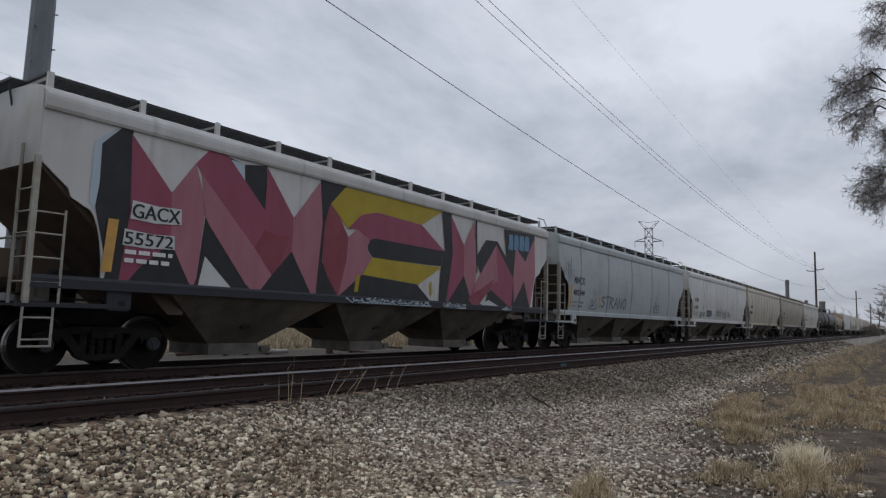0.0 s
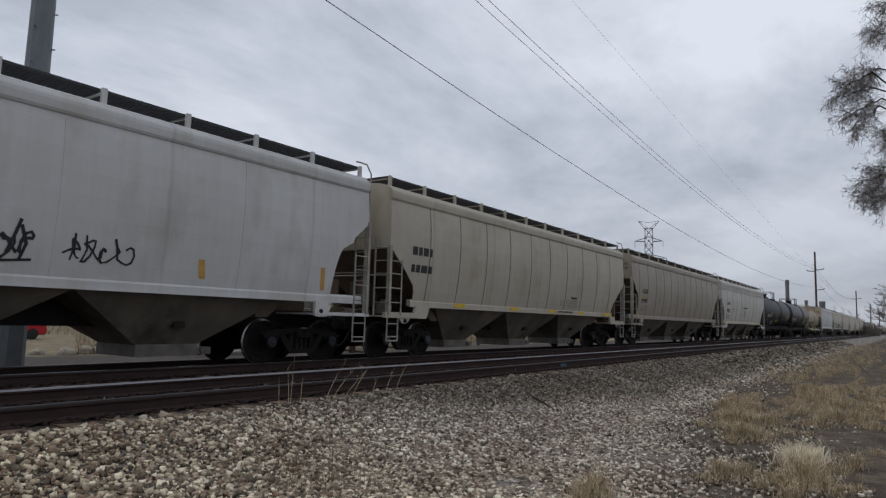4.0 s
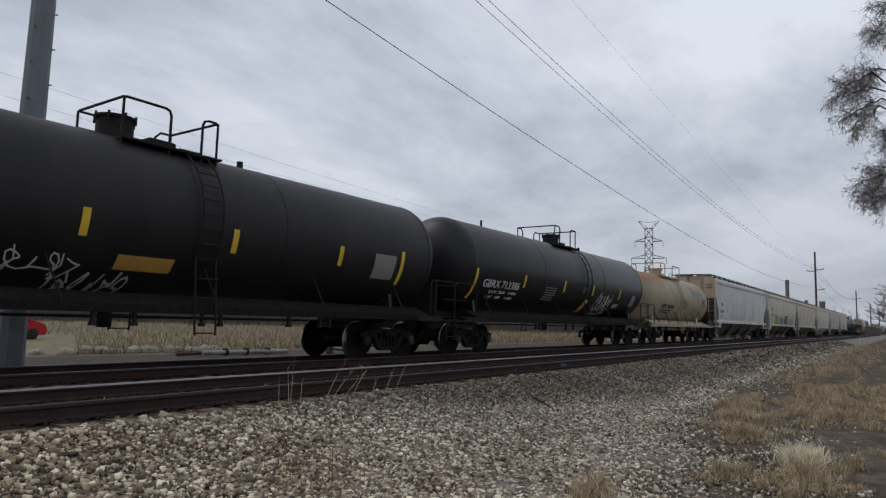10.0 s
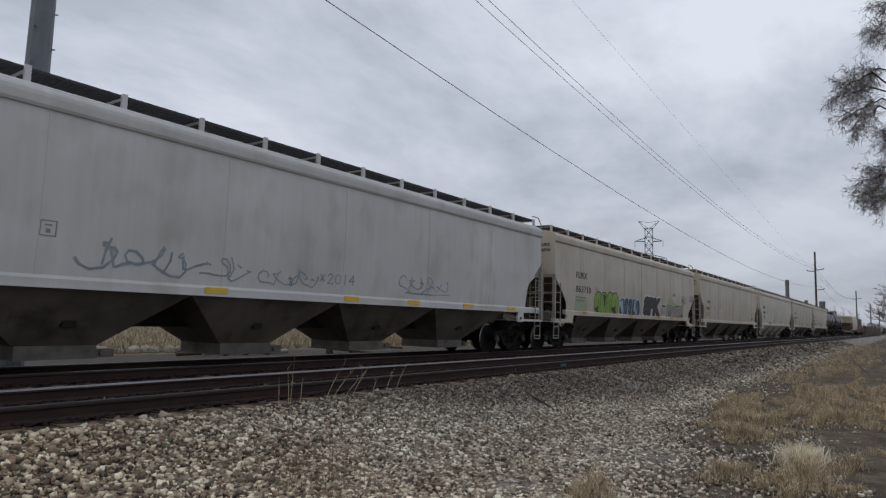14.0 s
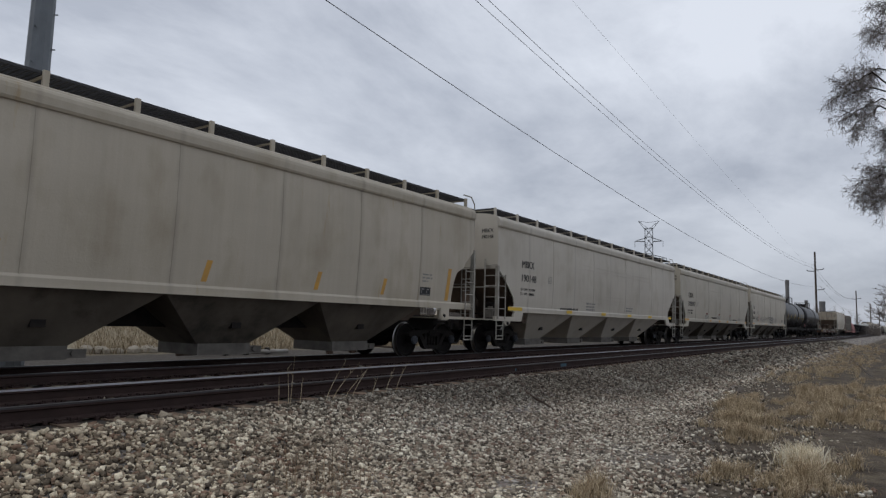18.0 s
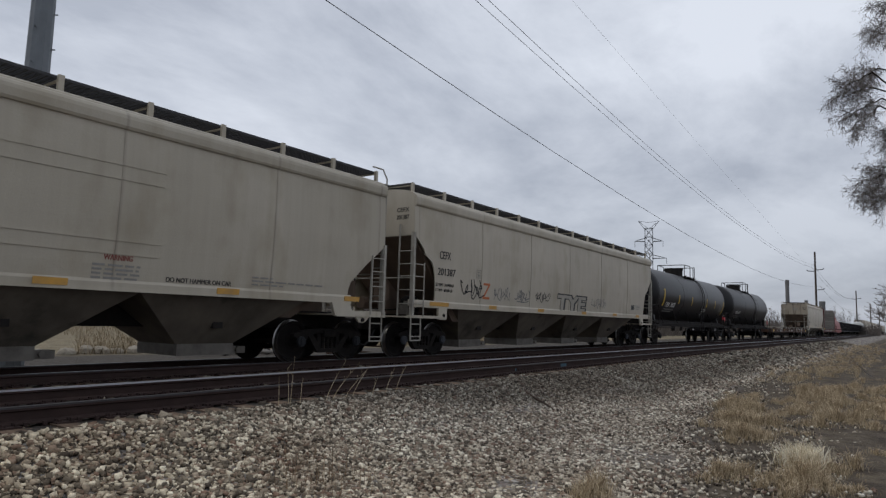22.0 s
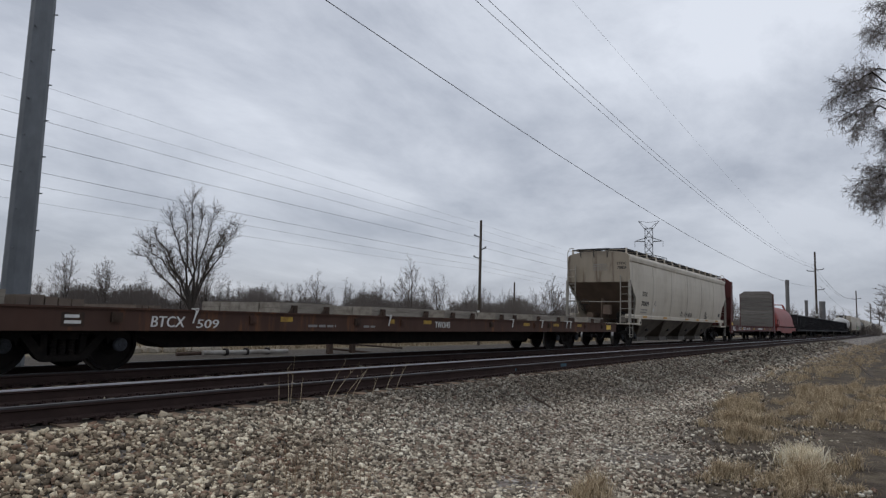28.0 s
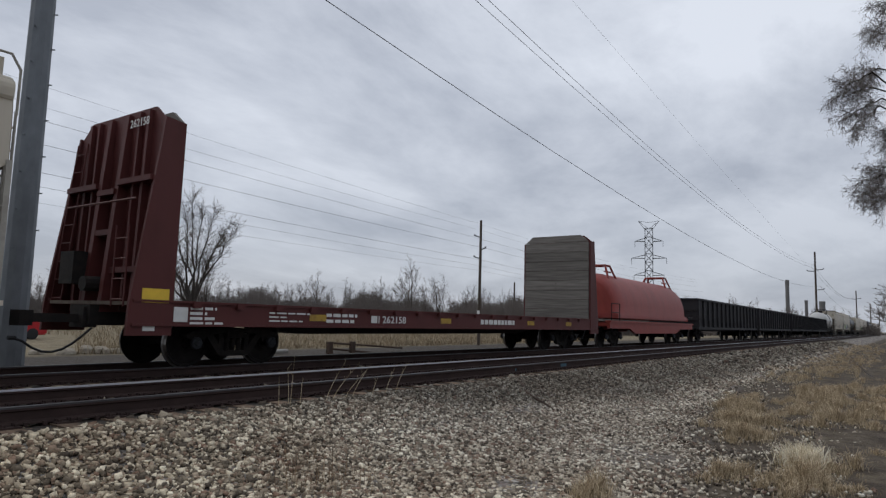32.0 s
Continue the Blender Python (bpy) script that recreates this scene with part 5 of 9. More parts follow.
    l.new(sep.outputs[0], drift.inputs[0])
    shift = n.new("ShaderNodeMath"); shift.operation = "SUBTRACT"
    l.new(sep.outputs[1], shift.inputs[0]); l.new(drift.outputs[0], shift.inputs[1])
    waver = n.new("ShaderNodeMath"); waver.operation = "MULTIPLY_ADD"
    waver.inputs[1].default_value, waver.inputs[2].default_value = 1.6, -0.8
    l.new(noise_(0.8, 5), waver.inputs[0])
    away = n.new("ShaderNodeMath"); away.operation = "ADD"
    l.new(shift.outputs[0], away.inputs[0]); l.new(waver.outputs[0], away.inputs[1])
    near_f = n.new("ShaderNodeMapRange")
    near_f.inputs[1].default_value, near_f.inputs[2].default_value = -0.35, 0.45
    l.new(away.outputs[0], near_f.inputs[0])
    near = mix_(near_f.outputs[0], verge, stone)
    bedmix = mix_(band(6.5, 6.8, edge, 0.3), near, bed)
    back = mix_(band(13.6, 14.6, edge, 1.0), bedmix, ramp_(noise_(6, 8, 0.7), [(0.3, (0.046, 0.039, 0.033)), (0.7, (0.092, 0.080, 0.068))]))
    far = mix_(band(24.0, 26.0, edge, 3), back, straw)
    l.new(far, b.inputs["Base Color"])
    bp = n.new("ShaderNodeBump")
    bp.inputs["Strength"].default_value, bp.inputs["Distance"].default_value = 0.9, 0.03
    l.new(vor.outputs["Distance"], bp.inputs["Height"])
    l.new(bp.outputs[0], b.inputs["Normal"])
    return m


def build_ground():
    xs = [-1500, -400, -120, -40, -12] + [-6 + 0.6 * k for k in range(100)] + [56, 62, 70, 80, 95, 115, 140, 180, 240, 330, 480, 700, 1100, 1800, 3000]
    ys = [-1500, -500, -150, -60, -30, -16, -10] + [-7 + 0.45 * k for k in range(30)] + [6.5, 6.75, 7.1, 7.5, 8, 8.6, 9, 9.4, 9.9, 10.3, 10.7, 11, 11.5, 12, 12.5, 13, 13.4, 13.9, 14.4, 15, 16, 18, 20, 23, 27, 33, 42, 60, 90, 150, 300, 700, 1500, 3000]
    ys = sorted(set(ys))
    bm = bmesh.new()
    grid = []
    for x in xs:
        col = []
        for y in ys:
            amp = 0.05 if y < 3.5 else (0.02 if y < 6 else 0.006)
            if y > 15.5:
                amp = 0.04
            z = ground_z(x, y) + amp * (noise.noise(Vector((x * 0.55, y * 0.8, 0))) + 0.6 * noise.noise(Vector((x * 1.7, y * 1.9, 4))))
            col.append(bm.verts.new((x, y, z)))
        grid.append(col)
    for a, b in zip(grid, grid[1:]):
        for k in range(len(ys) - 1):
            bm.faces.new((a[k], b[k], b[k + 1], a[k + 1]))
    g = part("ground", bm, ground_material(), smooth=True)
    return tagged(g, "dry ground with ballast beds along the tracks and straw-coloured grass", "ground", kind="structure")


build_ground()


def rail_profile(y, z):
    """Rail section, its head's top at z."""
    half = [(0.036, 0.0), (0.037, -0.035), (0.010, -0.052), (0.009, -0.135), (0.072, -0.158), (0.073, -0.170)]
    return [(y + a, z + b) for a, b in half] + [(y - a, z + b) for a, b in reversed(half)]


def build_track(name, yc, z, label, polished):
    tr = thing(name, label, "railway track", kind="structure")
    for s in (-1, 1):
        y = yc + s * 0.7525
        bm = bmesh.new()
        prism(bm, rail_profile(y, z), -60, 1500, "x")
        r = part("rail", bm, M_RAIL, tr, "brown rusted steel rail")
        bm = bmesh.new()
        box(bm, -60, 1500, y - 0.0375, y + 0.0375, z - 0.014, z + 0.004)
        part("running_surface", bm, M_RAIL_TOP if polished == s else M_RAIL_DULL, r, "polished rail head" if polished == s else "dull worn rail head")
    return tr


near_track = build_track("track_near", NEAR_Y, 0.045, "unoccupied track on oak ties in ballast", 1)
train_track = build_track("track_far", TRAIN_Y, 0.0, "track that carries the train", 0)


# ---- the train ----
P_GREY_BLUE = car_paint("weathered_blue_grey_paint", (0.385, 0.425, 0.435), (0.12, 0.125, 0.13), 0.35, seams=(-0.42, 2.98, 0.16, 0.40))
P_WHITE_GREY = car_paint("chalky_light_grey_paint", (0.55, 0.555, 0.54), amount=0.3, stain=(0.36, 0.33, 0.29), stain_at=0.74, seams=(0.1, 3.4, 0.08, 0.25))
P_CREAM = car_paint("cream_grey_paint", (0.53, 0.485, 0.40), amount=0.35, seams=(0.0, 2.46, 0.10, 0.30))
P_TAN = car_paint("dusty_tan_grey_paint", (0.33, 0.295, 0.235), (0.07, 0.058, 0.048), 0.5, (0.15, 0.12, 0.09), 0.66, seams=(0.346, 1.335, 0.05, 0.5))
P_PALE = car_paint("pale_grey_paint", (0.52, 0.505, 0.45), amount=0.3, seams=(0.0, 1.65, 0.06, 0.30))
P_ITFX = car_paint("cream_white_paint_with_soot", (0.56, 0.515, 0.42), (0.10, 0.08, 0.062), 0.5, (0.24, 0.19, 0.14), 0.70, seams=(0.0, 3.2, 0.06, 0.3))
P_CHALK = car_paint("chalk_white_paint", (0.56, 0.565, 0.55), amount=0.2, stain=(0.42, 0.40, 0.37), stain_at=0.70)
P_RUSTY = car_paint("cream_paint_with_rust_runs", (0.49, 0.445, 0.355), amount=0.4, stain=(0.40, 0.28, 0.13), stain_at=0.63, seams=(0.0, 2.39, 0.10, 0.25))
P_BEIGE = car_paint("clean_beige_grey_paint", (0.52, 0.485, 0.41), amount=0.22, seams=(0.0, 3.8, 0.10, 0.25))
P_BEIGE2 = car_paint("beige_paint", (0.45, 0.415, 0.335), amount=0.35, stain=(0.31, 0.27, 0.21), stain_at=0.74, seams=(0.0, 3.23, 0.05, 0.35))
P_GRUBBY = car_paint("grubby_cream_paint", (0.48, 0.44, 0.355), amount=0.4, stain=(0.33, 0.28, 0.21), stain_at=0.74, seams=(0.0, 3.2, 0.05, 0.25))
P_SOOT_END = car_paint("sooty_brown_cream_end", (0.33, 0.29, 0.225), (0.07, 0.05, 0.04), 0.6, (0.13, 0.095, 0.07), 0.52, 0.7)
P_RUST_END = car_paint("rust_eaten_cream_end", (0.44, 0.36, 0.26), (0.12, 0.07, 0.04), 0.6, (0.24, 0.12, 0.06), 0.50, 0.7)
M_SEAM = material("grimy_weld_line", (0.12, 0.10, 0.082), 0.8, 0, (0.25, 0.215, 0.17), 2.2, 0.8, (1, 1, 0.4))
P_BLACK = material("black_tank_paint", (0.011, 0.0105, 0.0122), 0.40, 0, (0.018, 0.0165, 0.017), 1.3, 0.7, (1, 1, 0.5), 0.1, 18, spec=0.29)
P_BLACK2 = material("sooty_black_tank_paint", (0.014, 0.013, 0.0145), 0.5, 0, (0.027, 0.023, 0.022), 1.3, 0.7, (1, 1, 0.4), 0.15, 18, spec=0.24)
P_TANK_TAN = car_paint("dusty_tan_tank_paint", (0.37, 0.325, 0.225), amount=0.45, stain=(0.30, 0.14, 0.05), stain_at=0.66, rough=0.6, rust=(-4.2, 3.95, 2.1, 0.75))
P_RUSTBROWN = car_paint("brown_red_flat_car_paint", (0.082, 0.046, 0.034), (0.022, 0.018, 0.017), 1.0, (0.17, 0.075, 0.034), 0.54, rough=0.85)
P_MAROON = car_paint("maroon_bulkhead_paint", (0.092, 0.023, 0.021), (0.035, 0.024, 0.024), 0.5, (0.04, 0.023, 0.022), 0.66, rough=0.6)
P_RED = car_paint("faded_red_paint", (0.27, 0.048, 0.038), (0.08, 0.03, 0.028), 0.9, (0.10, 0.05, 0.04), 0.62)
P_GONDOLA = material("black_gondola_paint", (0.014, 0.014, 0.017), 0.7, 0, (0.03, 0.025, 0.024), 2, 0.6, bump=0.2)
P_NAVY = material("black_sill_paint", (0.03, 0.032, 0.04), 0.6, 0, None, 3, 0.5)


def mid(a, b):
    return (a + b) / 2


lead = hopper("light grey covered hopper at the clip's edge", 17.0, 3, P_GREY_BLUE, mid(-13.9, 3.1))
gacx = hopper("covered hopper with a large pink and yellow mural", 16.9, 3, P_WHITE_GREY, mid(4.25, 21.15), sill=P_NAVY, trim=P_WHITE_GREY, seams=5)
mwcx = hopper("weathered blue-grey covered hopper with black tags", 16.8, 3, P_GREY_BLUE, mid(22.25, 39.6), shift=-0.28, seams=5, bulge=0.16, seam_at=(-0.42, 2.98))
agpx = hopper("light grey covered hopper with black tags", 17.4, 3, P_WHITE_GREY, mid(40.6, 58.0), shift=-0.4, seams=5, bulge=0.16)
tan3 = hopper("tan-grey covered hopper with ribbed sides and yellow markers", 16.6, 3, P_BEIGE2, mid(58.5, 75.0), ends="straight", z_end=2.80, seams=11, bulge=0.20, seam_paint=M_SEAM)
agp2 = hopper("dusty tan covered hopper with ribbed sides", 17.4, 3, P_TAN, mid(76.25, 93.65), seam_at=(0.346, 1.335), bulge=0.22, seam_paint=M_SEAM)
shqx = hopper("pale grey covered hopper with beaded eaves", 16.9, 3, P_PALE, mid(94.75, 111.65), ends="straight", z_end=3.0, seams=10, bulge=0.20, band=1)
crdx = tank_car("black tank car with white lettering and a scrawled tag", 18.5, P_BLACK2, 120.75, radius=1.47, zc=2.76, tip=(0.6, 0.5), inset=2.35, shift=0.5, rail_dx=0.15, ladder_dx=0.95, cage=(-0.3, 0.62, 1.3, 1.65), dome=0.33)
gbrx = tank_car("black tank car with white lettering and yellow strips", 17.35, P_BLACK, 138.65, radius=1.48, zc=2.79, tip=(0.35, 0.2), inset=1.67, shift=0.575, rail_dx=0.78, ladder_dx=0.25, cage=(-1.35, -0.9, 0.1, 0.62), dome=0.33, end_stop=False)
shpx = tank_car("dusty tan tank car with rust patches and a pale blue emblem", 13.75, P_TANK_TAN, 154.375, radius=1.41, zc=2.575, head=0.66, platform=P_TANK_TAN, tip=(0.98, 0.5), inset=2.27, shift=0.25, rail_dx=-0.5, ladder_dx=0.02, end_stop=False, cage=(-1.7, -0.9, 0.55, 2.05))
cefx = hopper("chalk-white covered hopper with a rusty end", 19.8, 4, P_CHALK, mid(161.9, 181.75), z_end=3.05, end=P_RUST_END, bulge=0.06, seams=6, posts=14)
srkx = hopper("cream covered hopper with coloured graffiti", 19.45, 4, P_CREAM, mid(182.85, 202.95), shift=-0.32, ends="straight", z_end=2.74, bulge=0.08, seams=8, posts=14)
crd2 = hopper("cream covered hopper with rust runs", 19.5, 4, P_RUSTY, mid(203.8, 223.3), z_end=3.06, bulge=0.08, seams=8, posts=14)
mbkx = hopper("clean beige-grey covered hopper with four bays", 19.45, 4, P_BEIGE, mid(224.75, 244.2), ends="straight", z_end=2.72, bay_paint=P_BEIGE, bulge=0.08, seams=5, posts=14)
cbfx = hopper("beige covered hopper with four bays", 19.8, 4, P_BEIGE2, mid(245.4, 265.2), ends="straight", z_end=2.76, bulge=0.08, seams=6, posts=14)
tyex = hopper("grubby cream covered hopper with black tags", 19.6, 4, P_GRUBBY, mid(266.4, 286.0), bulge=0.08, seams=6, posts=14)
tae1 = tank_car("glossy black tank car with yellow strips", 18.0, P_BLACK, 294.75, tip=(0.7, 0.6), shift=0.75, rail_dx=0.45, ladder_dx=0.95, dome=0.54)
tae2 = tank_car("glossy black tank car beside the flat car", 17.0, P_BLACK, 312.55, tip=(0.6, 0.5), shift=1.15, rail_dx=0.25, ladder_dx=0.9, dome=0.54)
btcx = flat_car("rust-brown flat car with yellow patches and tie-downs", 27.4, P_RUSTBROWN, mid(322.9, 350.3))
itfx = hopper("cream-white covered hopper with small tags", 19.9, 4, P_ITFX, mid(351.95, 371.85), z_end=3.08, end=P_SOOT_END, bulge=0.17, seams=6, posts=14)
bulk = bulkhead_flat("maroon bulkhead flat car, empty", 20.2, P_MAROON, mid(373.9, 394.1))
coil = coil_car("coil car with a faded red rounded cover", 13.6, P_RED, mid(395.6, 409.2))
gon = gondola("long black gondola car", 19.6, P_GONDOLA, mid(410.6, 430.2))


# ---- ties, plates and fastenings ----
def tie_mesh(seed):
    rnd = random.Random(seed)
    bm = bmesh.new()
    n = 7
    ring = []
    for k in range(n + 1):
        y = -1.3 + 2.6 * k / n
        j = lambda: rnd.uniform(-0.008, 0.008)
        ring.append([bm.verts.new(q) for q in ((-0.115 + j(), y, -0.18), (0.115 + j(), y, -0.18), (0.115 + j(), y + j(), j() * 0.6), (-0.115 + j(), y + j(), j() * 0.6))])
    for a, b in zip(ring, ring[1:]):
        for i in range(4):
            bm.faces.new((a[i], a[(i + 1) % 4], b[(i + 1) % 4], b[i]))
    bm.faces.new(ring[0])
    bm.faces.new(ring[-1])
    bmesh.ops.recalc_face_normals(bm, faces=bm.faces)
    me = bpy.data.meshes.new("tie")
    bm.to_mesh(me)
    bm.free()
    me.materials.append(M_TIE)
    return me


def plate_mesh():
    """Tie plate with four spikes and two rail anchors."""
    bm = bmesh.new()
    box(bm, -0.10, 0.10, -0.19, 0.19, 0.0, 0.018)
    for x in (-0.06, 0.06):
        for y in (-0.085, 0.085, -0.15, 0.15):
            box(bm, x - 0.016, x + 0.016, y - 0.016, y + 0.016, 0.01, 0.045)
    for x in (-0.17, 0.17):
        box(bm, x - 0.02, x + 0.02, -0.095, 0.095, -0.01, 0.035)
    bmesh.ops.recalc_face_normals(bm, faces=bm.faces)
    me = bpy.data.meshes.new("tie_plate")
    bm.to_mesh(me)
    bm.free()
    me.materials.append(M_RAIL)
    return me


def lay_ties():
    meshes = [tie_mesh(k) for k in range(6)]
    plate = plate_mesh()
    rnd = random.Random(5)
    for tr, yc, top, x1 in ((near_track, NEAR_Y, -0.142, 62), (train_track, TRAIN_Y, -0.187, 40)):
        k, x = 0, -4.0
        while x < x1:
            t = link("tie", meshes[rnd.randrange(6)], None, tr)
            t.matrix_basis = pose(x, yc + rnd.uniform(-0.06, 0.06), top, 0, 0, rnd.uniform(-1.5, 1.5))
            if x < 32:
                for s in (-1, 1):
                    pl = link("tie_plate", plate, None, tr)
                    pl.location = (x, yc + s * 0.7525, top + 0.002)
            x += 0.53 + rnd.uniform(-0.03, 0.03)


lay_ties()
bm = bmesh.new()
box(bm, 15.6, 15.95, NEAR_Y - 0.7525 - 0.0125, NEAR_Y - 0.7525 - 0.0105, -0.09, -0.01)
box(bm, 13.2, 13.34, NEAR_Y - 0.7525 - 0.0125, NEAR_Y - 0.7525 - 0.0105, -0.085, -0.02)
part("paint_mark", bm, material("faded_blue_paint_mark", (0.07, 0.13, 0.17), 0.8), near_track, "faded blue paint on the rail web")
for jx in (2.2, 13.7):
    bm = bmesh.new()
    box(bm, jx - 0.45, jx + 0.45, NEAR_Y - 0.7525 - 0.026, NEAR_Y - 0.7525 - 0.011, -0.115, -0.01)
    for k in range(6):
        bar(bm, (jx - 0.38 + 0.152 * k, NEAR_Y - 0.79, -0.062), (jx - 0.38 + 0.152 * k, NEAR_Y - 0.775, -0.062), 0.018, 6)
    part("joint_bar", bm, M_RAIL, near_track, "bolted joint bar")


# ---- ballast stones ----
def stone_material():
    m = bpy.data.materials.new("mixed_ballast_stone")
    m.use_nodes = True
    n, l = m.node_tree.nodes, m.node_tree.links
    b = n["Principled BSDF"]
    b.inputs["Roughness"].default_value = 0.9
    b.inputs["Specular IOR Level"].default_value = 0.2
    g = n.new("ShaderNodeNewGeometry")
    r = n.new("ShaderNodeValToRGB")
    e = r.color_ramp.elements
    stops = ((0.0, (0.066, 0.056, 0.048)), (0.22, (0.158, 0.139, 0.115)), (0.42, (0.295, 0.261, 0.213)), (0.54, (0.219, 0.147, 0.117)), (0.63, (0.408, 0.365, 0.302)), (0.84, (0.581, 0.542, 0.456)), (1.0, (0.852, 0.819, 0.715)))
    while len(e) < len(stops):
        e.new(0.5)
    for k, (p, c) in enumerate(stops):
        e[k].position, e[k].color = p, (*c, 1)
    l.new(g.outputs["Random Per Island"], r.inputs[0])
    co = n.new("ShaderNodeTexCoord")
    big = n.new("ShaderNodeTexNoise"); big.inputs["Scale"].default_value = 0.9; big.inputs["Detail"].default_value = 3
    l.new(co.outputs["Object"], big.inputs["Vector"])
    br = n.new("ShaderNodeValToRGB")
    be = br.color_ramp.elements
    be[0].position, be[0].color = 0.36, (0.74, 0.69, 0.65, 1)
    be[1].position, be[1].color = 0.62, (1.05, 1.03, 1.0, 1)
    l.new(big.outputs[0], br.inputs[0])
    mu = n.new("ShaderNodeMix"); mu.data_type, mu.blend_type = "RGBA", "MULTIPLY"; mu.inputs[0].default_value = 1
    l.new(r.outputs[0], mu.inputs[6]); l.new(br.outputs[0], mu.inputs[7])
    fine = n.new("ShaderNodeTexNoise"); fine.inputs["Scale"].default_value = 45; fine.inputs["Detail"].default_value = 4
    l.new(co.outputs["Object"], fine.inputs["Vector"])
    fr = n.new("ShaderNodeMapRange"); fr.inputs[1].default_value, fr.inputs[2].default_value, fr.inputs[3].default_value, fr.inputs[4].default_value = 0.3, 0.7, 0.75, 1.2
    l.new(fine.outputs[0], fr.inputs[0])
    m2 = n.new("ShaderNodeMix"); m2.data_type, m2.blend_type = "RGBA", "MULTIPLY"; m2.inputs[0].default_value = 1
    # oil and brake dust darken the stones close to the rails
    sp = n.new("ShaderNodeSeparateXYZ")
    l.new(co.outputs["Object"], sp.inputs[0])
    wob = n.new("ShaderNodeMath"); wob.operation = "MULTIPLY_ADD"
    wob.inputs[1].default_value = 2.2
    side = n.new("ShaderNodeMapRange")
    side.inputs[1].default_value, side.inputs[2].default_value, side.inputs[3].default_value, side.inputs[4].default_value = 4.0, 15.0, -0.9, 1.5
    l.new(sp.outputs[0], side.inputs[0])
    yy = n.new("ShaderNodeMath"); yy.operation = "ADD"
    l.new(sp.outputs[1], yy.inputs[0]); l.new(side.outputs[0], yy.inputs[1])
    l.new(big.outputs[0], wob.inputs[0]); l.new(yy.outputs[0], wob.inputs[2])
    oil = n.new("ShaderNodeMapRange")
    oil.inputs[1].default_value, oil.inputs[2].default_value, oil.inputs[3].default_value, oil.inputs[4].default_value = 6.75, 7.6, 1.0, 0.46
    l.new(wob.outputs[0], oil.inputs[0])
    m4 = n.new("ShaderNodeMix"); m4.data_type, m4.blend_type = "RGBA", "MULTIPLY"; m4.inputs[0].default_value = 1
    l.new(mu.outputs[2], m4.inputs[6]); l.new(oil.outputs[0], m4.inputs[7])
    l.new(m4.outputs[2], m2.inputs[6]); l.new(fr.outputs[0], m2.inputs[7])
    # buff stone at one end, grey further along, as it was tipped
    tip = n.new("ShaderNodeMapRange")
    tip.inputs[1].default_value, tip.inputs[2].default_value = 2.5, 8.0
    l.new(sp.outputs[0], tip.inputs[0])
    hue = n.new("ShaderNodeMix"); hue.data_type = "RGBA"
    hue.inputs[6].default_value, hue.inputs[7].default_value = (1.13, 1.06, 0.94, 1), (1.0, 1.0, 1.0, 1)
    l.new(tip.outputs[0], hue.inputs[0])
    m5 = n.new("ShaderNodeMix"); m5.data_type, m5.blend_type = "RGBA", "MULTIPLY"; m5.inputs[0].default_value = 1
    l.new(m2.outputs[2], m5.inputs[6]); l.new(hue.outputs[2], m5.inputs[7])
    l.new(m5.outputs[2], b.inputs["Base Color"])
    return m


def verge_edge(x):
    """Where the ballast ends and the dirt and grass begin, along the track."""
    return np.interp(x, (3.0, 6.4, 8.4, 10.2, 13.6, 16.6, 21.0, 30.0, 43.0, 87.0, 120.0), (1.6, 1.95, 2.45, 3.0, 3.55, 4.0, 4.25, 4.5, 4.7, 5.4, 5.6))


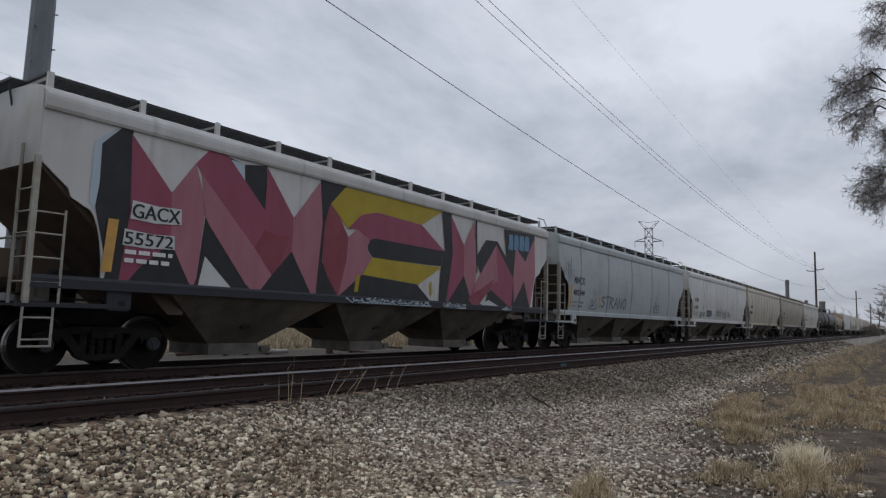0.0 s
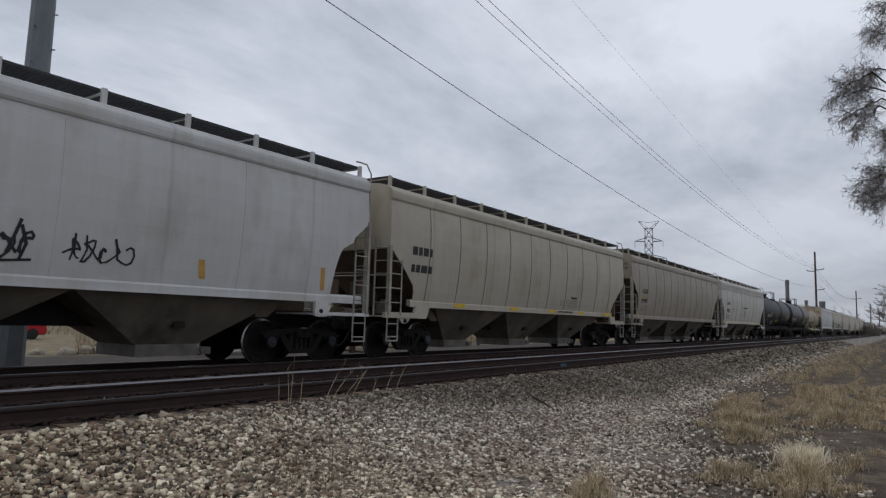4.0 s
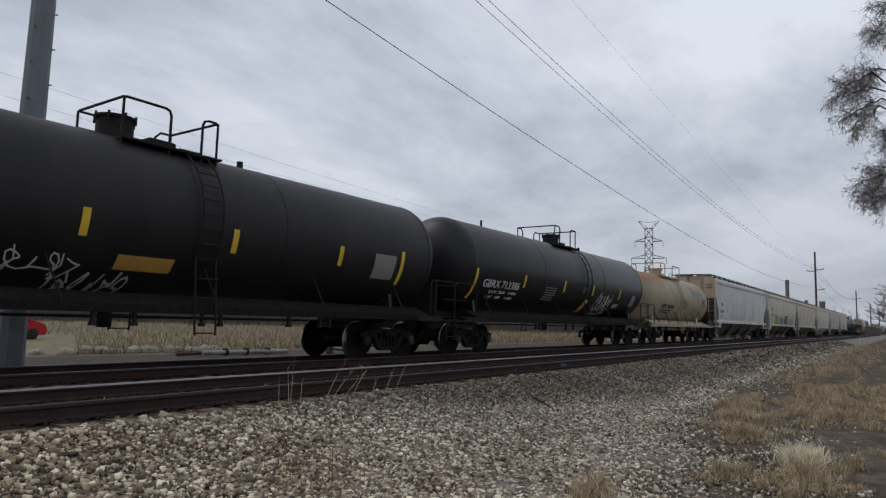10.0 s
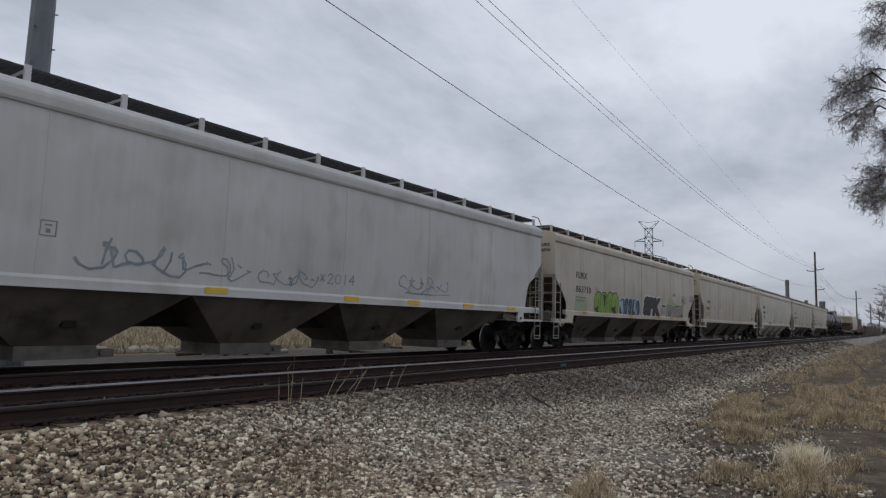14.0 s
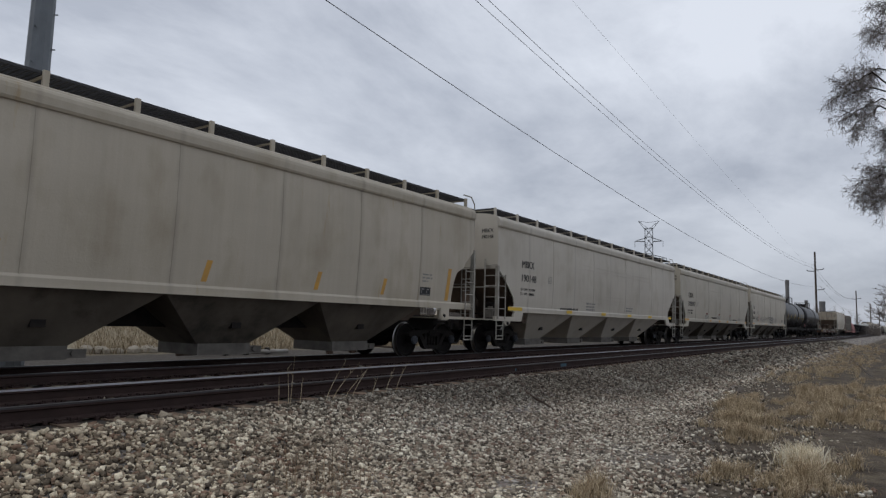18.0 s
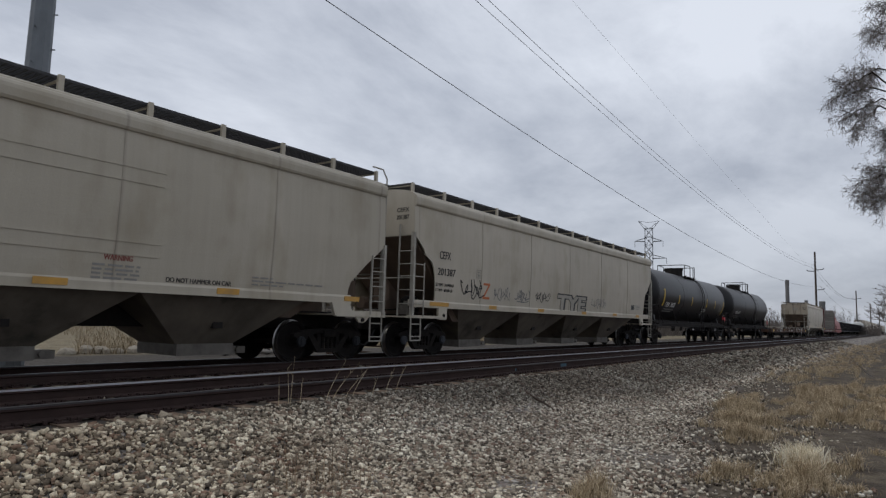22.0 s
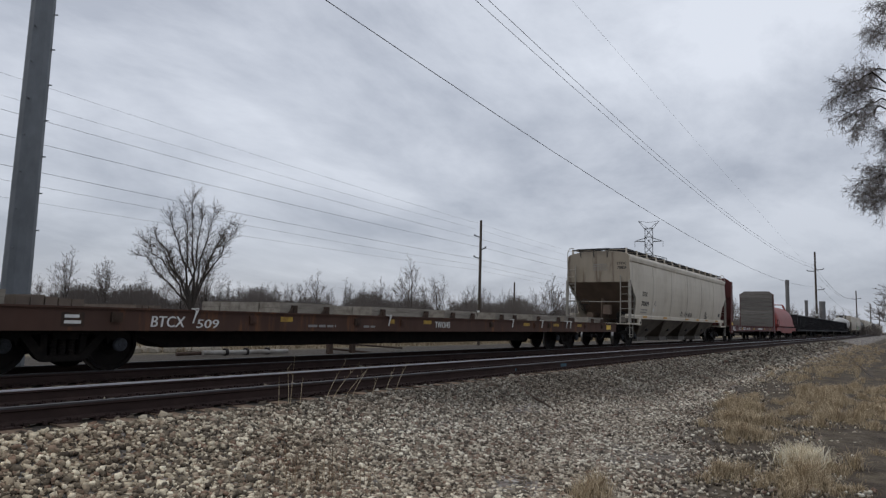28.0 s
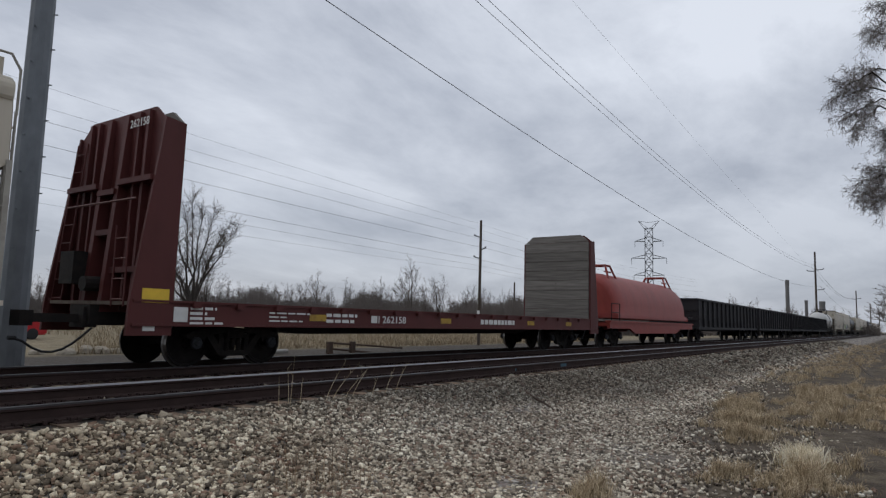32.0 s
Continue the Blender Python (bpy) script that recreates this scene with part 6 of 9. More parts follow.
def scatter_stones():
    rng = np.random.default_rng(7)
    bm = bmesh.new()
    bmesh.ops.create_cube(bm, size=1.55)
    bmesh.ops.triangulate(bm, faces=bm.faces[:])
    unit = np.array([v.co[:] for v in bm.verts])
    faces = np.array([[v.index for v in f.verts] for f in bm.faces])
    bm.free()
    pts = []
    for x0, x1, y0, y1, dens, rad in ((-4.5, 1.2, 0.8, 6.75, 560, 0.0225), (1.2, 4.5, 0.3, 6.75, 1000, 0.0195), (4.5, 8.5, 0.3, 6.75, 1500, 0.0168), (8.5, 15, 0.6, 6.75, 1400, 0.0150), (15, 27, 2.6, 6.75, 640, 0.0200), (27, 48, 3.0, 6.7, 110, 0.040), (48, 90, 4.2, 6.6, 40, 0.055), (1.2, 26, 6.75, 9.4, 60, 0.030), (1.2, 26, 9.4, 10.8, 110, 0.032)):
        n = int((x1 - x0) * (y1 - y0) * dens)
        p = np.stack([rng.uniform(x0, x1, n), rng.uniform(y0, y1, n), np.full(n, rad)], 1)
        # fewer stones where the ballast thins out into dirt
        edge = verge_edge(p[:, 0]) + 0.1 - 0.22 * np.sin(p[:, 0] * 0.9) - 0.2 * np.sin(p[:, 0] * 2.1 + 1)
        keep = rng.uniform(0, 1, n) < np.clip((p[:, 1] - edge + 0.75) / 1.15, np.where(p[:, 0] < 10, 0.13, 0.04), 1)
        pts.append(p[keep])
    p = np.vstack(pts)
    n = len(p)
    ys, zs = zip(*PROFILE)
    z = np.interp(p[:, 1], ys, zs)
    z = np.where((p[:, 1] > 6.75) & (p[:, 1] < 9.4), -0.19, z)
    size = p[:, 2] * np.minimum(rng.lognormal(0.0, 0.30, n), 1.8)
    scale = size[:, None] * rng.uniform(0.65, 1.25, (n, 3)) * np.array([1.15, 1.15, 0.8])
    ang = rng.uniform(0, math.tau, n)
    v = unit[None] * scale[:, None, :] * rng.uniform(0.55, 1.25, (n, len(unit), 1))
    tilt = rng.uniform(-1.2, 1.2, n)
    c, s = np.cos(tilt)[:, None], np.sin(tilt)[:, None]
    v = np.stack([v[..., 0] * c - v[..., 2] * s, v[..., 1], v[..., 0] * s + v[..., 2] * c], -1)
    c, s = np.cos(ang)[:, None], np.sin(ang)[:, None]
    v = np.stack([v[..., 0] * c - v[..., 1] * s, v[..., 0] * s + v[..., 1] * c, v[..., 2]], -1)
    v += np.stack([p[:, 0], p[:, 1], z + size * rng.uniform(0.0, 0.55, n) + 0.008], 1)[:, None, :]
    f = faces[None] + (np.arange(n) * len(unit))[:, None, None]
    me = bpy.data.meshes.new("ballast")
    vv, ff = v.reshape(-1, 3), f.reshape(-1, 3)
    me.vertices.add(len(vv))
    me.vertices.foreach_set("co", vv.ravel())
    me.loops.add(ff.size)
    me.loops.foreach_set("vertex_index", ff.ravel())
    me.polygons.add(len(ff))
    me.polygons.foreach_set("loop_start", np.arange(0, ff.size, 3))
    me.update(calc_edges=True)
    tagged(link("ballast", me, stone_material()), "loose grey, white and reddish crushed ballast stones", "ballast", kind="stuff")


scatter_stones()


# ---- dry grass and weeds ----
def straw_material(name, stops):
    m = bpy.data.materials.new(name)
    m.use_nodes = True
    n, l = m.node_tree.nodes, m.node_tree.links
    b = n["Principled BSDF"]
    b.inputs["Roughness"].default_value = 0.85
    b.inputs["Specular IOR Level"].default_value = 0.15
    g = n.new("ShaderNodeNewGeometry")
    r = n.new("ShaderNodeValToRGB")
    e = r.color_ramp.elements
    while len(e) < len(stops):
        e.new(0.5)
    for k, (p, c) in enumerate(stops):
        e[k].position, e[k].color = p, (*c, 1)
    l.new(g.outputs["Random Per Island"], r.inputs[0])
    l.new(r.outputs[0], b.inputs["Base Color"])
    return m


M_STRAW = straw_material("dry_straw", ((0.0, (0.19, 0.137, 0.085)), (0.35, (0.37, 0.288, 0.182)), (0.7, (0.50, 0.40, 0.264)), (1.0, (0.69, 0.57, 0.41))))
M_STRAW_PALE = straw_material("bleached_straw", ((0.0, (0.48, 0.39, 0.25)), (0.5, (0.74, 0.65, 0.47)), (1.0, (0.90, 0.84, 0.70))))
M_FIELD = straw_material("brown_field_straw", ((0.0, (0.11, 0.082, 0.052)), (0.35, (0.22, 0.17, 0.108)), (0.7, (0.30, 0.238, 0.155)), (1.0, (0.42, 0.345, 0.24))))
M_WEED = straw_material("brown_weed_stalk", ((0.0, (0.16, 0.10, 0.06)), (1.0, (0.34, 0.24, 0.15))))


def blades(name, roots, heights, width, lean, rng):
    """Bent blades of three faces each, one mesh."""
    n = len(roots)
    a = rng.uniform(0, math.tau, n)
    b = a + rng.uniform(-1.2, 1.2, n)
    h = heights
    d = np.stack([np.cos(a), np.sin(a), np.zeros(n)], 1)
    side = np.stack([-np.sin(b), np.cos(b), np.zeros(n)], 1) * width
    l = (rng.uniform(0.15, 1.0, n) * lean)[:, None]
    p0 = roots
    p1 = roots + d * (h[:, None] * l * 0.35) + np.stack([0 * h, 0 * h, h * 0.6], 1)
    p2 = roots + d * (h[:, None] * l) + np.stack([0 * h, 0 * h, h * (1 - 0.35 * l[:, 0] ** 2)], 1)
    v = np.stack([p0 - side, p0 + side, p1 + side * 0.7, p1 - side * 0.7, p2], 1)
    base = (np.arange(n) * 5)[:, None]
    quads = (base + np.array([[0, 1, 2, 3]])).tolist()
    tris = (base + np.array([[3, 2, 4]])).tolist()
    me = bpy.data.meshes.new(name)
    me.from_pydata(v.reshape(-1, 3).tolist(), [], quads + tris)
    return me


def grow_grass():
    rng = np.random.default_rng(3)
    roots, hs = [], []

    def tuft(x, y, n, spread, tall):
        d = np.abs(rng.normal(0, 1, n))
        t = rng.uniform(0, math.tau, n)
        roots.append(np.stack([x + spread * d * np.cos(t) * 1.3, y + spread * d * np.sin(t), np.full(n, ground_z(x, y) - 0.01)], 1))
        hs.append(np.clip(1.15 - 0.35 * d, 0.3, 1) * rng.uniform(0.6, 1.0, n) * tall)

    # scattered short tufts on the dirt
    for k in range(2600):
        x = 7.2 + 110 * rng.random() ** 2.3
        y = float(verge_edge(x)) - 0.35 - 7.0 * rng.random() ** 1.4
        m = noise.noise(Vector((x * 0.55, y * 0.75, 2.0))) + 0.6 * noise.noise(Vector((x * 1.5, y * 1.8, 5.0)))
        if m < 0.34 or x < 12 and rng.random() < 0.5:
            continue
        tuft(x, y, int(rng.integers(60, 120) * (0.5 if x > 22 else 1)), rng.uniform(0.07, 0.17), rng.uniform(0.10, 0.24))
    # stands of taller grass: both ends of each, half width, tufts
    for x0, y0, x1, y1, w, n in ((10.6, 1.95, 16.2, 3.2, 0.38, 58), (13.2, 1.0, 21.5, 2.1, 0.60, 95), (15.5, 0.3, 24.0, 0.8, 0.6, 70), (7.5, 1.2, 9.6, 0.75, 0.26, 20), (7.6, 1.75, 8.3, 1.62, 0.10, 5),
                                  (6.0, 2.60, 6.5, 2.48, 0.06, 3), (24.0, 2.6, 46.0, 2.6, 1.3, 170), (46.0, 2.4, 90.0, 3.6, 1.8, 160)):
        for k in range(n):
            u, v = rng.random(), rng.normal(0, 0.6)
            x, y = x0 + (x1 - x0) * u + rng.normal(0, 0.15), y0 + (y1 - y0) * u + w * v
            if noise.noise(Vector((x * 0.9, y * 1.3, 9.0))) < -0.22:
                continue
            tuft(x, y, int(rng.integers(110, 190) * (0.45 if x > 24 else 1)), rng.uniform(0.08, 0.19), rng.uniform(0.13, 0.36))
    r, h = np.vstack(roots), np.concatenate(hs)
    tagged(link("dry_grass", blades("dry_grass", r, h, 0.0040, 1.0, rng), M_STRAW), "tufts of dry straw-coloured grass on bare dirt", "grass", kind="stuff")
    # one bleached clump
    n = 900
    r = np.stack([rng.normal(9.25, 0.19, n), rng.normal(1.08, 0.12, n), np.full(n, -0.66)], 1)
    tagged(link("grass_clump", blades("grass_clump", r, rng.uniform(0.16, 0.38, n), 0.0052, 1.0, rng), M_STRAW_PALE), "bleached clump of long dry grass", "grass", kind="stuff")
    n = 260
    r = np.stack([rng.normal(6.05, 0.16, n), rng.normal(2.45, 0.09, n), np.full(n, -0.64)], 1)
    tagged(link("grass_clump", blades("grass_clump", r, rng.uniform(0.06, 0.17, n), 0.0036, 1.0, rng), M_STRAW), "low tuft of dry grass among the stones", "grass", kind="stuff")
    # the dry field behind the train
    n = 42000
    y = 25.2 + 64 * rng.random(n) ** 1.6
    x = y * rng.uniform(0.3, 2.6, n)
    keep = ~((x < 0.48 * y) & (y < 44))
    x, y = x[keep], y[keep]
    n = len(x)
    r = np.stack([x, y, np.full(n, -0.70)], 1)
    tagged(link("field_grass", blades("field_grass", r, rng.uniform(0.2, 0.55, n) * (1 + (y - 25) / 90), 0.016, 1.1, rng), M_FIELD), "field of tall dry straw-coloured grass", "grass", kind="stuff")
    # low weeds among the stones
    n = 240
    r = np.stack([rng.normal(4.6, 0.35, n), rng.normal(4.95, 0.45, n), np.full(n, -0.60)], 1)
    tagged(link("ballast_weeds", blades("ballast_weeds", r, rng.uniform(0.08, 0.40, n), 0.0028, 0.5, rng), M_WEED), "thin dead weeds among the stones", "weeds", kind="stuff")


grow_grass()


def stalk(x, y, z, h, lx, ly, r=0.005):
    """A dead weed stalk with a few side stems, beside the rail."""
    rnd = random.Random(int(x * 1000))
    segs, p = [], Vector((x, y, z))
    for k in range(5):
        q = Vector((x + lx * ((k + 1) / 5) ** 1.3, y + ly * (k + 1) / 5, z + h * (k + 1) / 5))
        segs.append((p[:], q[:], r * (1 - k * 0.14), r * (1 - (k + 1) * 0.14)))
        if k > 1 and rnd.random() < 0.6:
            s = q + Vector((rnd.uniform(-0.06, 0.08), rnd.uniform(-0.04, 0.04), rnd.uniform(0.05, 0.12)))
            segs.append((q[:], s[:], r * 0.4, r * 0.25))
        p = q
    tagged(link("weed_stalk", segments_mesh("weed_stalk", segs, 4), M_STRAW), "tall dead weed stalk beside the rail", "weed", "weeds by the rail")


for x, h, lx in ((5.78, 0.30, -0.03), (5.98, 0.48, 0.02), (5.95, 0.36, -0.05), (6.15, 0.26, 0.05), (6.62, 0.40, 0.30), (6.75, 0.34, 0.38), (7.15, 0.36, 0.32), (7.0, 0.30, 0.42), (7.9, 0.25, 0.15), (8.15, 0.28, 0.18), (7.6, 0.2, 0.1)):
    stalk(x, 6.62, -0.15, h * 1.35, lx * 1.2, random.uniform(-0.03, 0.03))


def rusty_cable():
    bm = bmesh.new()
    pts = [(12.2, 6.72, -0.14), (11.9, 6.45, -0.17), (11.6, 6.2, -0.22), (11.2, 5.9, -0.30), (11.0, 5.6, -0.37), (10.9, 5.35, -0.44), (10.7, 5.1, -0.50)]
    pipe(bm, pts, 0.022, 6)
    tagged(part("rusty_cable", bm, M_DECK_STEEL), "rusty steel cable lying across the ballast", "cable")


rusty_cable()


def fallen_branch(x, y, seed, label):
    rnd = random.Random(seed)
    segs = []

    def grow(p, d, r, n):
        for k in range(n):
            q = p + d * rnd.uniform(0.25, 0.5)
            q.z = max(q.z, -0.62)
            segs.append((p[:], q[:], r, r * 0.8))
            if r > 0.004 and rnd.random() < 0.7:
                e = d.copy()
                e.rotate(Euler((rnd.uniform(-0.5, 0.5), rnd.uniform(-0.6, 0.3), rnd.uniform(-1.0, 1.0))))
                grow(q, e, r * 0.6, n - 1)
            p, r = q, r * 0.82
            d = (d + Vector((rnd.uniform(-0.2, 0.2), rnd.uniform(-0.2, 0.2), rnd.uniform(-0.1, 0.1)))).normalized()
    grow(Vector((x, y, -0.6)), Vector((-0.75, 0.35, 0.28)).normalized(), 0.017, 6)
    tagged(link("fallen_branch", segments_mesh("fallen_branch", segs, 4), M_TWIG), label, "branch", "fallen branches")


fallen_branch(33.0, 1.4, 1, "dead fallen branch on the dry grass")
fallen_branch(28.5, 1.0, 2, "dead fallen branch on the dry grass")


# ---- trees ----
def limbed_segs(tips, fork, seed, trunk_r=0.2, spray=0.16, depth=3, segs=3, many=1, rise=0.42, out=0.5):
    """A bare tree: a short trunk, long rising limbs to the given tips and fine twigs along their outer part."""
    rnd = random.Random(seed)
    thick, twigs = [], []
    top = max(q[2] for q in tips)

    def twig(p, d, length, r, lvl):
        e = (d + Vector((rnd.gauss(0, 0.55), rnd.gauss(0, 0.55), rnd.gauss(0.06, 0.32)))).normalized()
        for k in range(segs):
            e = (e + Vector((rnd.gauss(0, 0.16), rnd.gauss(0, 0.16), rnd.gauss(0.04, 0.12)))).normalized()
            q = p + e * (length / segs)
            twigs.append((p[:], q[:], r, r * 0.8))
            if lvl < depth:
                twig(q, e, length * rnd.uniform(0.45, 0.7), r * 0.6, lvl + 1)
            p, r = q, r * 0.8

    thick.append(((0, 0, 0), (0, 0, fork), trunk_r, trunk_r * 0.8))
    for tx, ty, tz in tips:
        z0 = fork * rnd.uniform(0.55, 1.0)
        a, c = Vector((0, 0, z0)), Vector((tx, ty, tz))
        b = Vector((tx * out, ty * out, z0 + (tz - z0) * rise))
        n = 9
        pts = []
        for k in range(n + 1):
            u = k / n
            q = a * (1 - u) ** 2 + b * 2 * u * (1 - u) + c * u * u
            j = 0.012 * top * min(1, 3 * u)
            pts.append(q + Vector((rnd.gauss(0, j), rnd.gauss(0, j), rnd.gauss(0, j))))
        r = trunk_r * rnd.uniform(0.45, 0.65)
        for k, (p, q) in enumerate(zip(pts, pts[1:])):
            u = k / n
            thick.append((p[:], q[:], r * (1 - 0.85 * u), r * (1 - 0.85 * (u + 1 / n))))
            if u > 0.28:
                for _ in range(2 * many if u < 0.6 else 3 * many):
                    twig(p.lerp(q, rnd.random()), (q - p).normalized(), spray * top * rnd.uniform(0.5, 1.1) * (1.15 - 0.5 * u), max(0.012, r * 0.35 * (1 - 0.7 * u)), 0)
    return thick, twigs


def limb_tips(height, width, n, seed):
    """Tips of n limbs that fill a rounded crown."""
    rnd = random.Random(seed)
    tips = [(rnd.gauss(0, 0.06) * width, rnd.gauss(0, 0.06) * width, height)]
    for k in range(n - 1):
        a, q = rnd.uniform(0, math.tau), rnd.uniform(0.35, 1.0)
        tips.append((0.5 * width * q * math.cos(a), 0.5 * width * q * math.sin(a), height * (1.0 - 0.42 * q * q) * rnd.uniform(0.86, 1.0)))
    return tips


def bare_tree(name, label, tips, fork, seed, x, y, z=-0.7, group="", min_twig=0.012, far=None, **kw):
    thick, twigs = limbed_segs(tips, fork, seed, **kw)
    t = thing(name, label, "tree", group)
    link("trunk", segments_mesh("trunk", thick, 6), M_BARK, t)
    tw = [(a, b, max(r, min_twig), max(q, min_twig * 0.7)) for a, b, r, q in twigs]
    link("crown", segments_mesh("crown", tw, 3), far or M_TWIG, t, "crown of bare twigs")
    t.location = (x, y, z)
    return t


def across(u, v, z):
    """A point of the tall tree's crown, u to the side as seen from the tracks and v in depth."""
    return (0.83 * u + 0.56 * v, -0.56 * u + 0.83 * v, z)


big = bare_tree("bare_tree", "tall bare tree with several rising stems beyond the field",
                [across(*q) for q in ((-7.4, 0.5, 9.2), (-6.9, -1.5, 11.2), (-5.4, 1.0, 12.4), (-4.6, -1.8, 10.4), (-3.6, -1.0, 14.8), (-2.0, 1.6, 16.6), (-0.7, -0.6, 17.8), (0.5, 1.2, 16.4), (2.2, -1.4, 16.2), (4.4, 0.6, 14.6), (5.3, -0.5, 13.4), (3.6, 1.4, 12.6))],
                2.2, 12, 52.6, 78.6, far=M_TWIG_FAR, min_twig=0.016, trunk_r=0.31, spray=0.09, depth=3, segs=2, many=4, rise=0.54, out=0.30)
woods = [bare_tree("bare_tree", "bare tree in the wood beyond the field", limb_tips(11.0, w, 8, 40 + k), f, 20 + k, 0, 0, group="trees of the far wood", min_twig=0.016, far=M_TWIG_WOOD, trunk_r=0.13, spray=0.12, depth=3, segs=2, rise=0.5, out=0.36)
         for k, (w, f) in enumerate(((7.0, 2.5), (8.5, 2.0), (5.5, 3.2), (7.5, 1.6), (6.0, 2.4)))]


def plant_wood():
    rnd = random.Random(9)
    first = list(woods)
    spots = []
    for k in range(112):
        az = radians(2.5 + 66 * (k + rnd.random()) / 112)
        dist = rnd.uniform(125, 190) + (130 if az < radians(20) else 0) * (1 - az / radians(20))
        spots.append((dist * math.cos(az), dist * math.sin(az), rnd.uniform(0.62, 0.94)))
    # a few named shapes on the skyline
    for az, dist, s in ((38.0, 118, 1.12), (36.6, 121, 0.85), (65.2, 125, 1.02), (62.6, 128, 0.98), (57.0, 112, 0.85), (55.2, 110, 0.95), (29.2, 150, 0.85), (25.4, 150, 0.75), (15.0, 210, 0.95), (11.5, 260, 1.2), (10.0, 270, 1.0), (7.2, 330, 1.1), (5.6, 360, 1.1)):
        a = radians(az)
        spots.append((dist * math.cos(a), dist * math.sin(a), s))
    for k, (x, y, s) in enumerate(spots):
        m = pose(x, y, -0.8, 0, 0, rnd.uniform(0, 360))
        if first:
            t = first.pop()
            t.matrix_basis = m @ Matrix.Diagonal((s, s, s, 1))
        else:
            t = copy_thing(woods[k % 5], m)
            t.scale = (s, s, s)
    # brush that fills the foot of the wood
    rng = np.random.default_rng(4)
    n = 52000
    az = np.radians(rng.uniform(1.5, 70, n))
    d = rng.uniform(105, 200, n) + np.where(az < 0.3, 140 * (1 - az / 0.3), 0)
    h = rng.uniform(2.2, 8.2, n) * (np.minimum(d, 190) / 150) ** 0.8 * np.where(az < 0.25, 0.6, 1.0) * (0.75 + 0.25 * np.sin(az * 23) * np.sin(az * 57 + 1))
    a = np.stack([d * np.cos(az), d * np.sin(az), np.full(n, -0.8)], 1)
    b = a + np.stack([rng.normal(0, 0.9, n), rng.normal(0, 0.9, n), h], 1)
    segs = [(p, q, 0.055, 0.02) for p, q in zip(a.tolist(), b.tolist())]
    tagged(link("brush", segments_mesh("brush", segs, 3), M_BRUSH), "grey-brown leafless brush at the foot of the wood", "brush", kind="stuff")


M_BRUSH = material("grey_brown_brush", (0.135, 0.116, 0.104), 0.95, 0, (0.085, 0.073, 0.066), 0.3, 0.8)
plant_wood()


def near_tree():
    """The tree beside the track: arching limbs with dense fine twigs reach into view."""
    rnd = random.Random(31)
    thick, twigs = [], []
    base = Vector((25.2, -4.6, -0.65))

    def limb(p, via, tip, r):
        """A limb that arches out of the crown and breaks up into drooping sprays."""
        path = []
        for k in range(15):
            u = k / 14
            q = p.lerp(via, u * 2) if u < 0.5 else via.lerp(tip, u * 2 - 1)
            path.append(q + Vector((rnd.gauss(0, 0.05), rnd.gauss(0, 0.05), rnd.gauss(0, 0.05))))
        for k, (a, b) in enumerate(zip(path, path[1:])):
            u = k / 14
            thick.append((a[:], b[:], r * (1 - 0.88 * u), r * (1 - 0.88 * (u + 1 / 14))))
            if k > 6:
                d = (b - a).normalized()
                for _ in range(4):
                    spray(a.lerp(b, rnd.random()), d, rnd.uniform(0.26, 0.56), 0.010, 0)

    def spray(p, d, length, r, lvl):
        e = (d * 0.8 + Vector((rnd.gauss(0, 0.55), rnd.gauss(0, 0.55), rnd.gauss(-0.05, 0.5)))).normalized()
        n = 4 if lvl < 2 else 2
        for k in range(n):
            e = (e + Vector((rnd.gauss(0, 0.22), rnd.gauss(0, 0.22), rnd.gauss(-0.10, 0.2)))).normalized()
            q = p + e * (length / n)
            twigs.append((p[:], q[:], max(r, 0.0028), max(r * 0.8, 0.0024)))
            if lvl < 3:
                for _ in range(2 if lvl == 0 else 1):
                    spray(q, e, length * rnd.uniform(0.38, 0.6), r * 0.55, lvl + 1)
            p, r = q, r * 0.84

    stems = [base, base + Vector((0.1, 0.3, 3.0)), base + Vector((0.1, 0.9, 6.0)), base + Vector((-0.2, 1.2, 9.0)), base + Vector((-0.4, 1.5, 11.8))]
    for k, (a, b) in enumerate(zip(stems, stems[1:])):
        thick.append((a[:], b[:], 0.32 - 0.065 * k, 0.255 - 0.065 * k))
    # height of the fork, middle and tip of each limb
    for z, via, tip in ((9.0, (24.2, -0.4, 10.9), (24.0, 0.75, 10.6)), (9.6, (24.4, -0.5, 11.6), (24.2, 0.35, 11.4)), (8.8, (23.8, -0.4, 10.5), (23.7, 0.55, 10.2)),
                        (6.9, (24.2, 0.2, 9.3), (24.1, 1.30, 9.15)), (6.6, (24.0, 0.45, 8.75), (23.9, 1.75, 8.5)), (7.0, (23.6, 0.5, 9.0), (23.7, 1.55, 8.75)), (6.4, (24.3, 0.3, 8.4), (24.0, 1.55, 7.95)), (6.2, (24.0, 0.4, 8.1), (23.8, 1.25, 7.45)),
                        (6.0, (24.3, 0.05, 7.6), (24.2, 0.55, 6.95)), (5.7, (23.9, -0.2, 7.0), (23.9, 0.25, 6.65)),
                        (3.9, (24.1, 0.15, 5.95), (24.0, 1.12, 5.75)), (3.7, (24.2, 0.25, 5.6), (24.1, 1.05, 5.3)), (3.5, (23.8, 0.2, 5.4), (23.9, 0.75, 4.95)), (4.2, (24.4, 0.0, 6.2), (24.3, 0.75, 6.1))):
        u = z / 3.0
        i = min(3, int(u))
        limb(stems[i].lerp(stems[i + 1], u - i), Vector(via), Vector(tip) - Vector((0, 0.18, 0)), 0.042)
    t = thing("bare_tree", "bare tree beside the track with drooping fine twigs", "tree")
    link("trunk", segments_mesh("trunk", thick, 8), M_BARK, t)
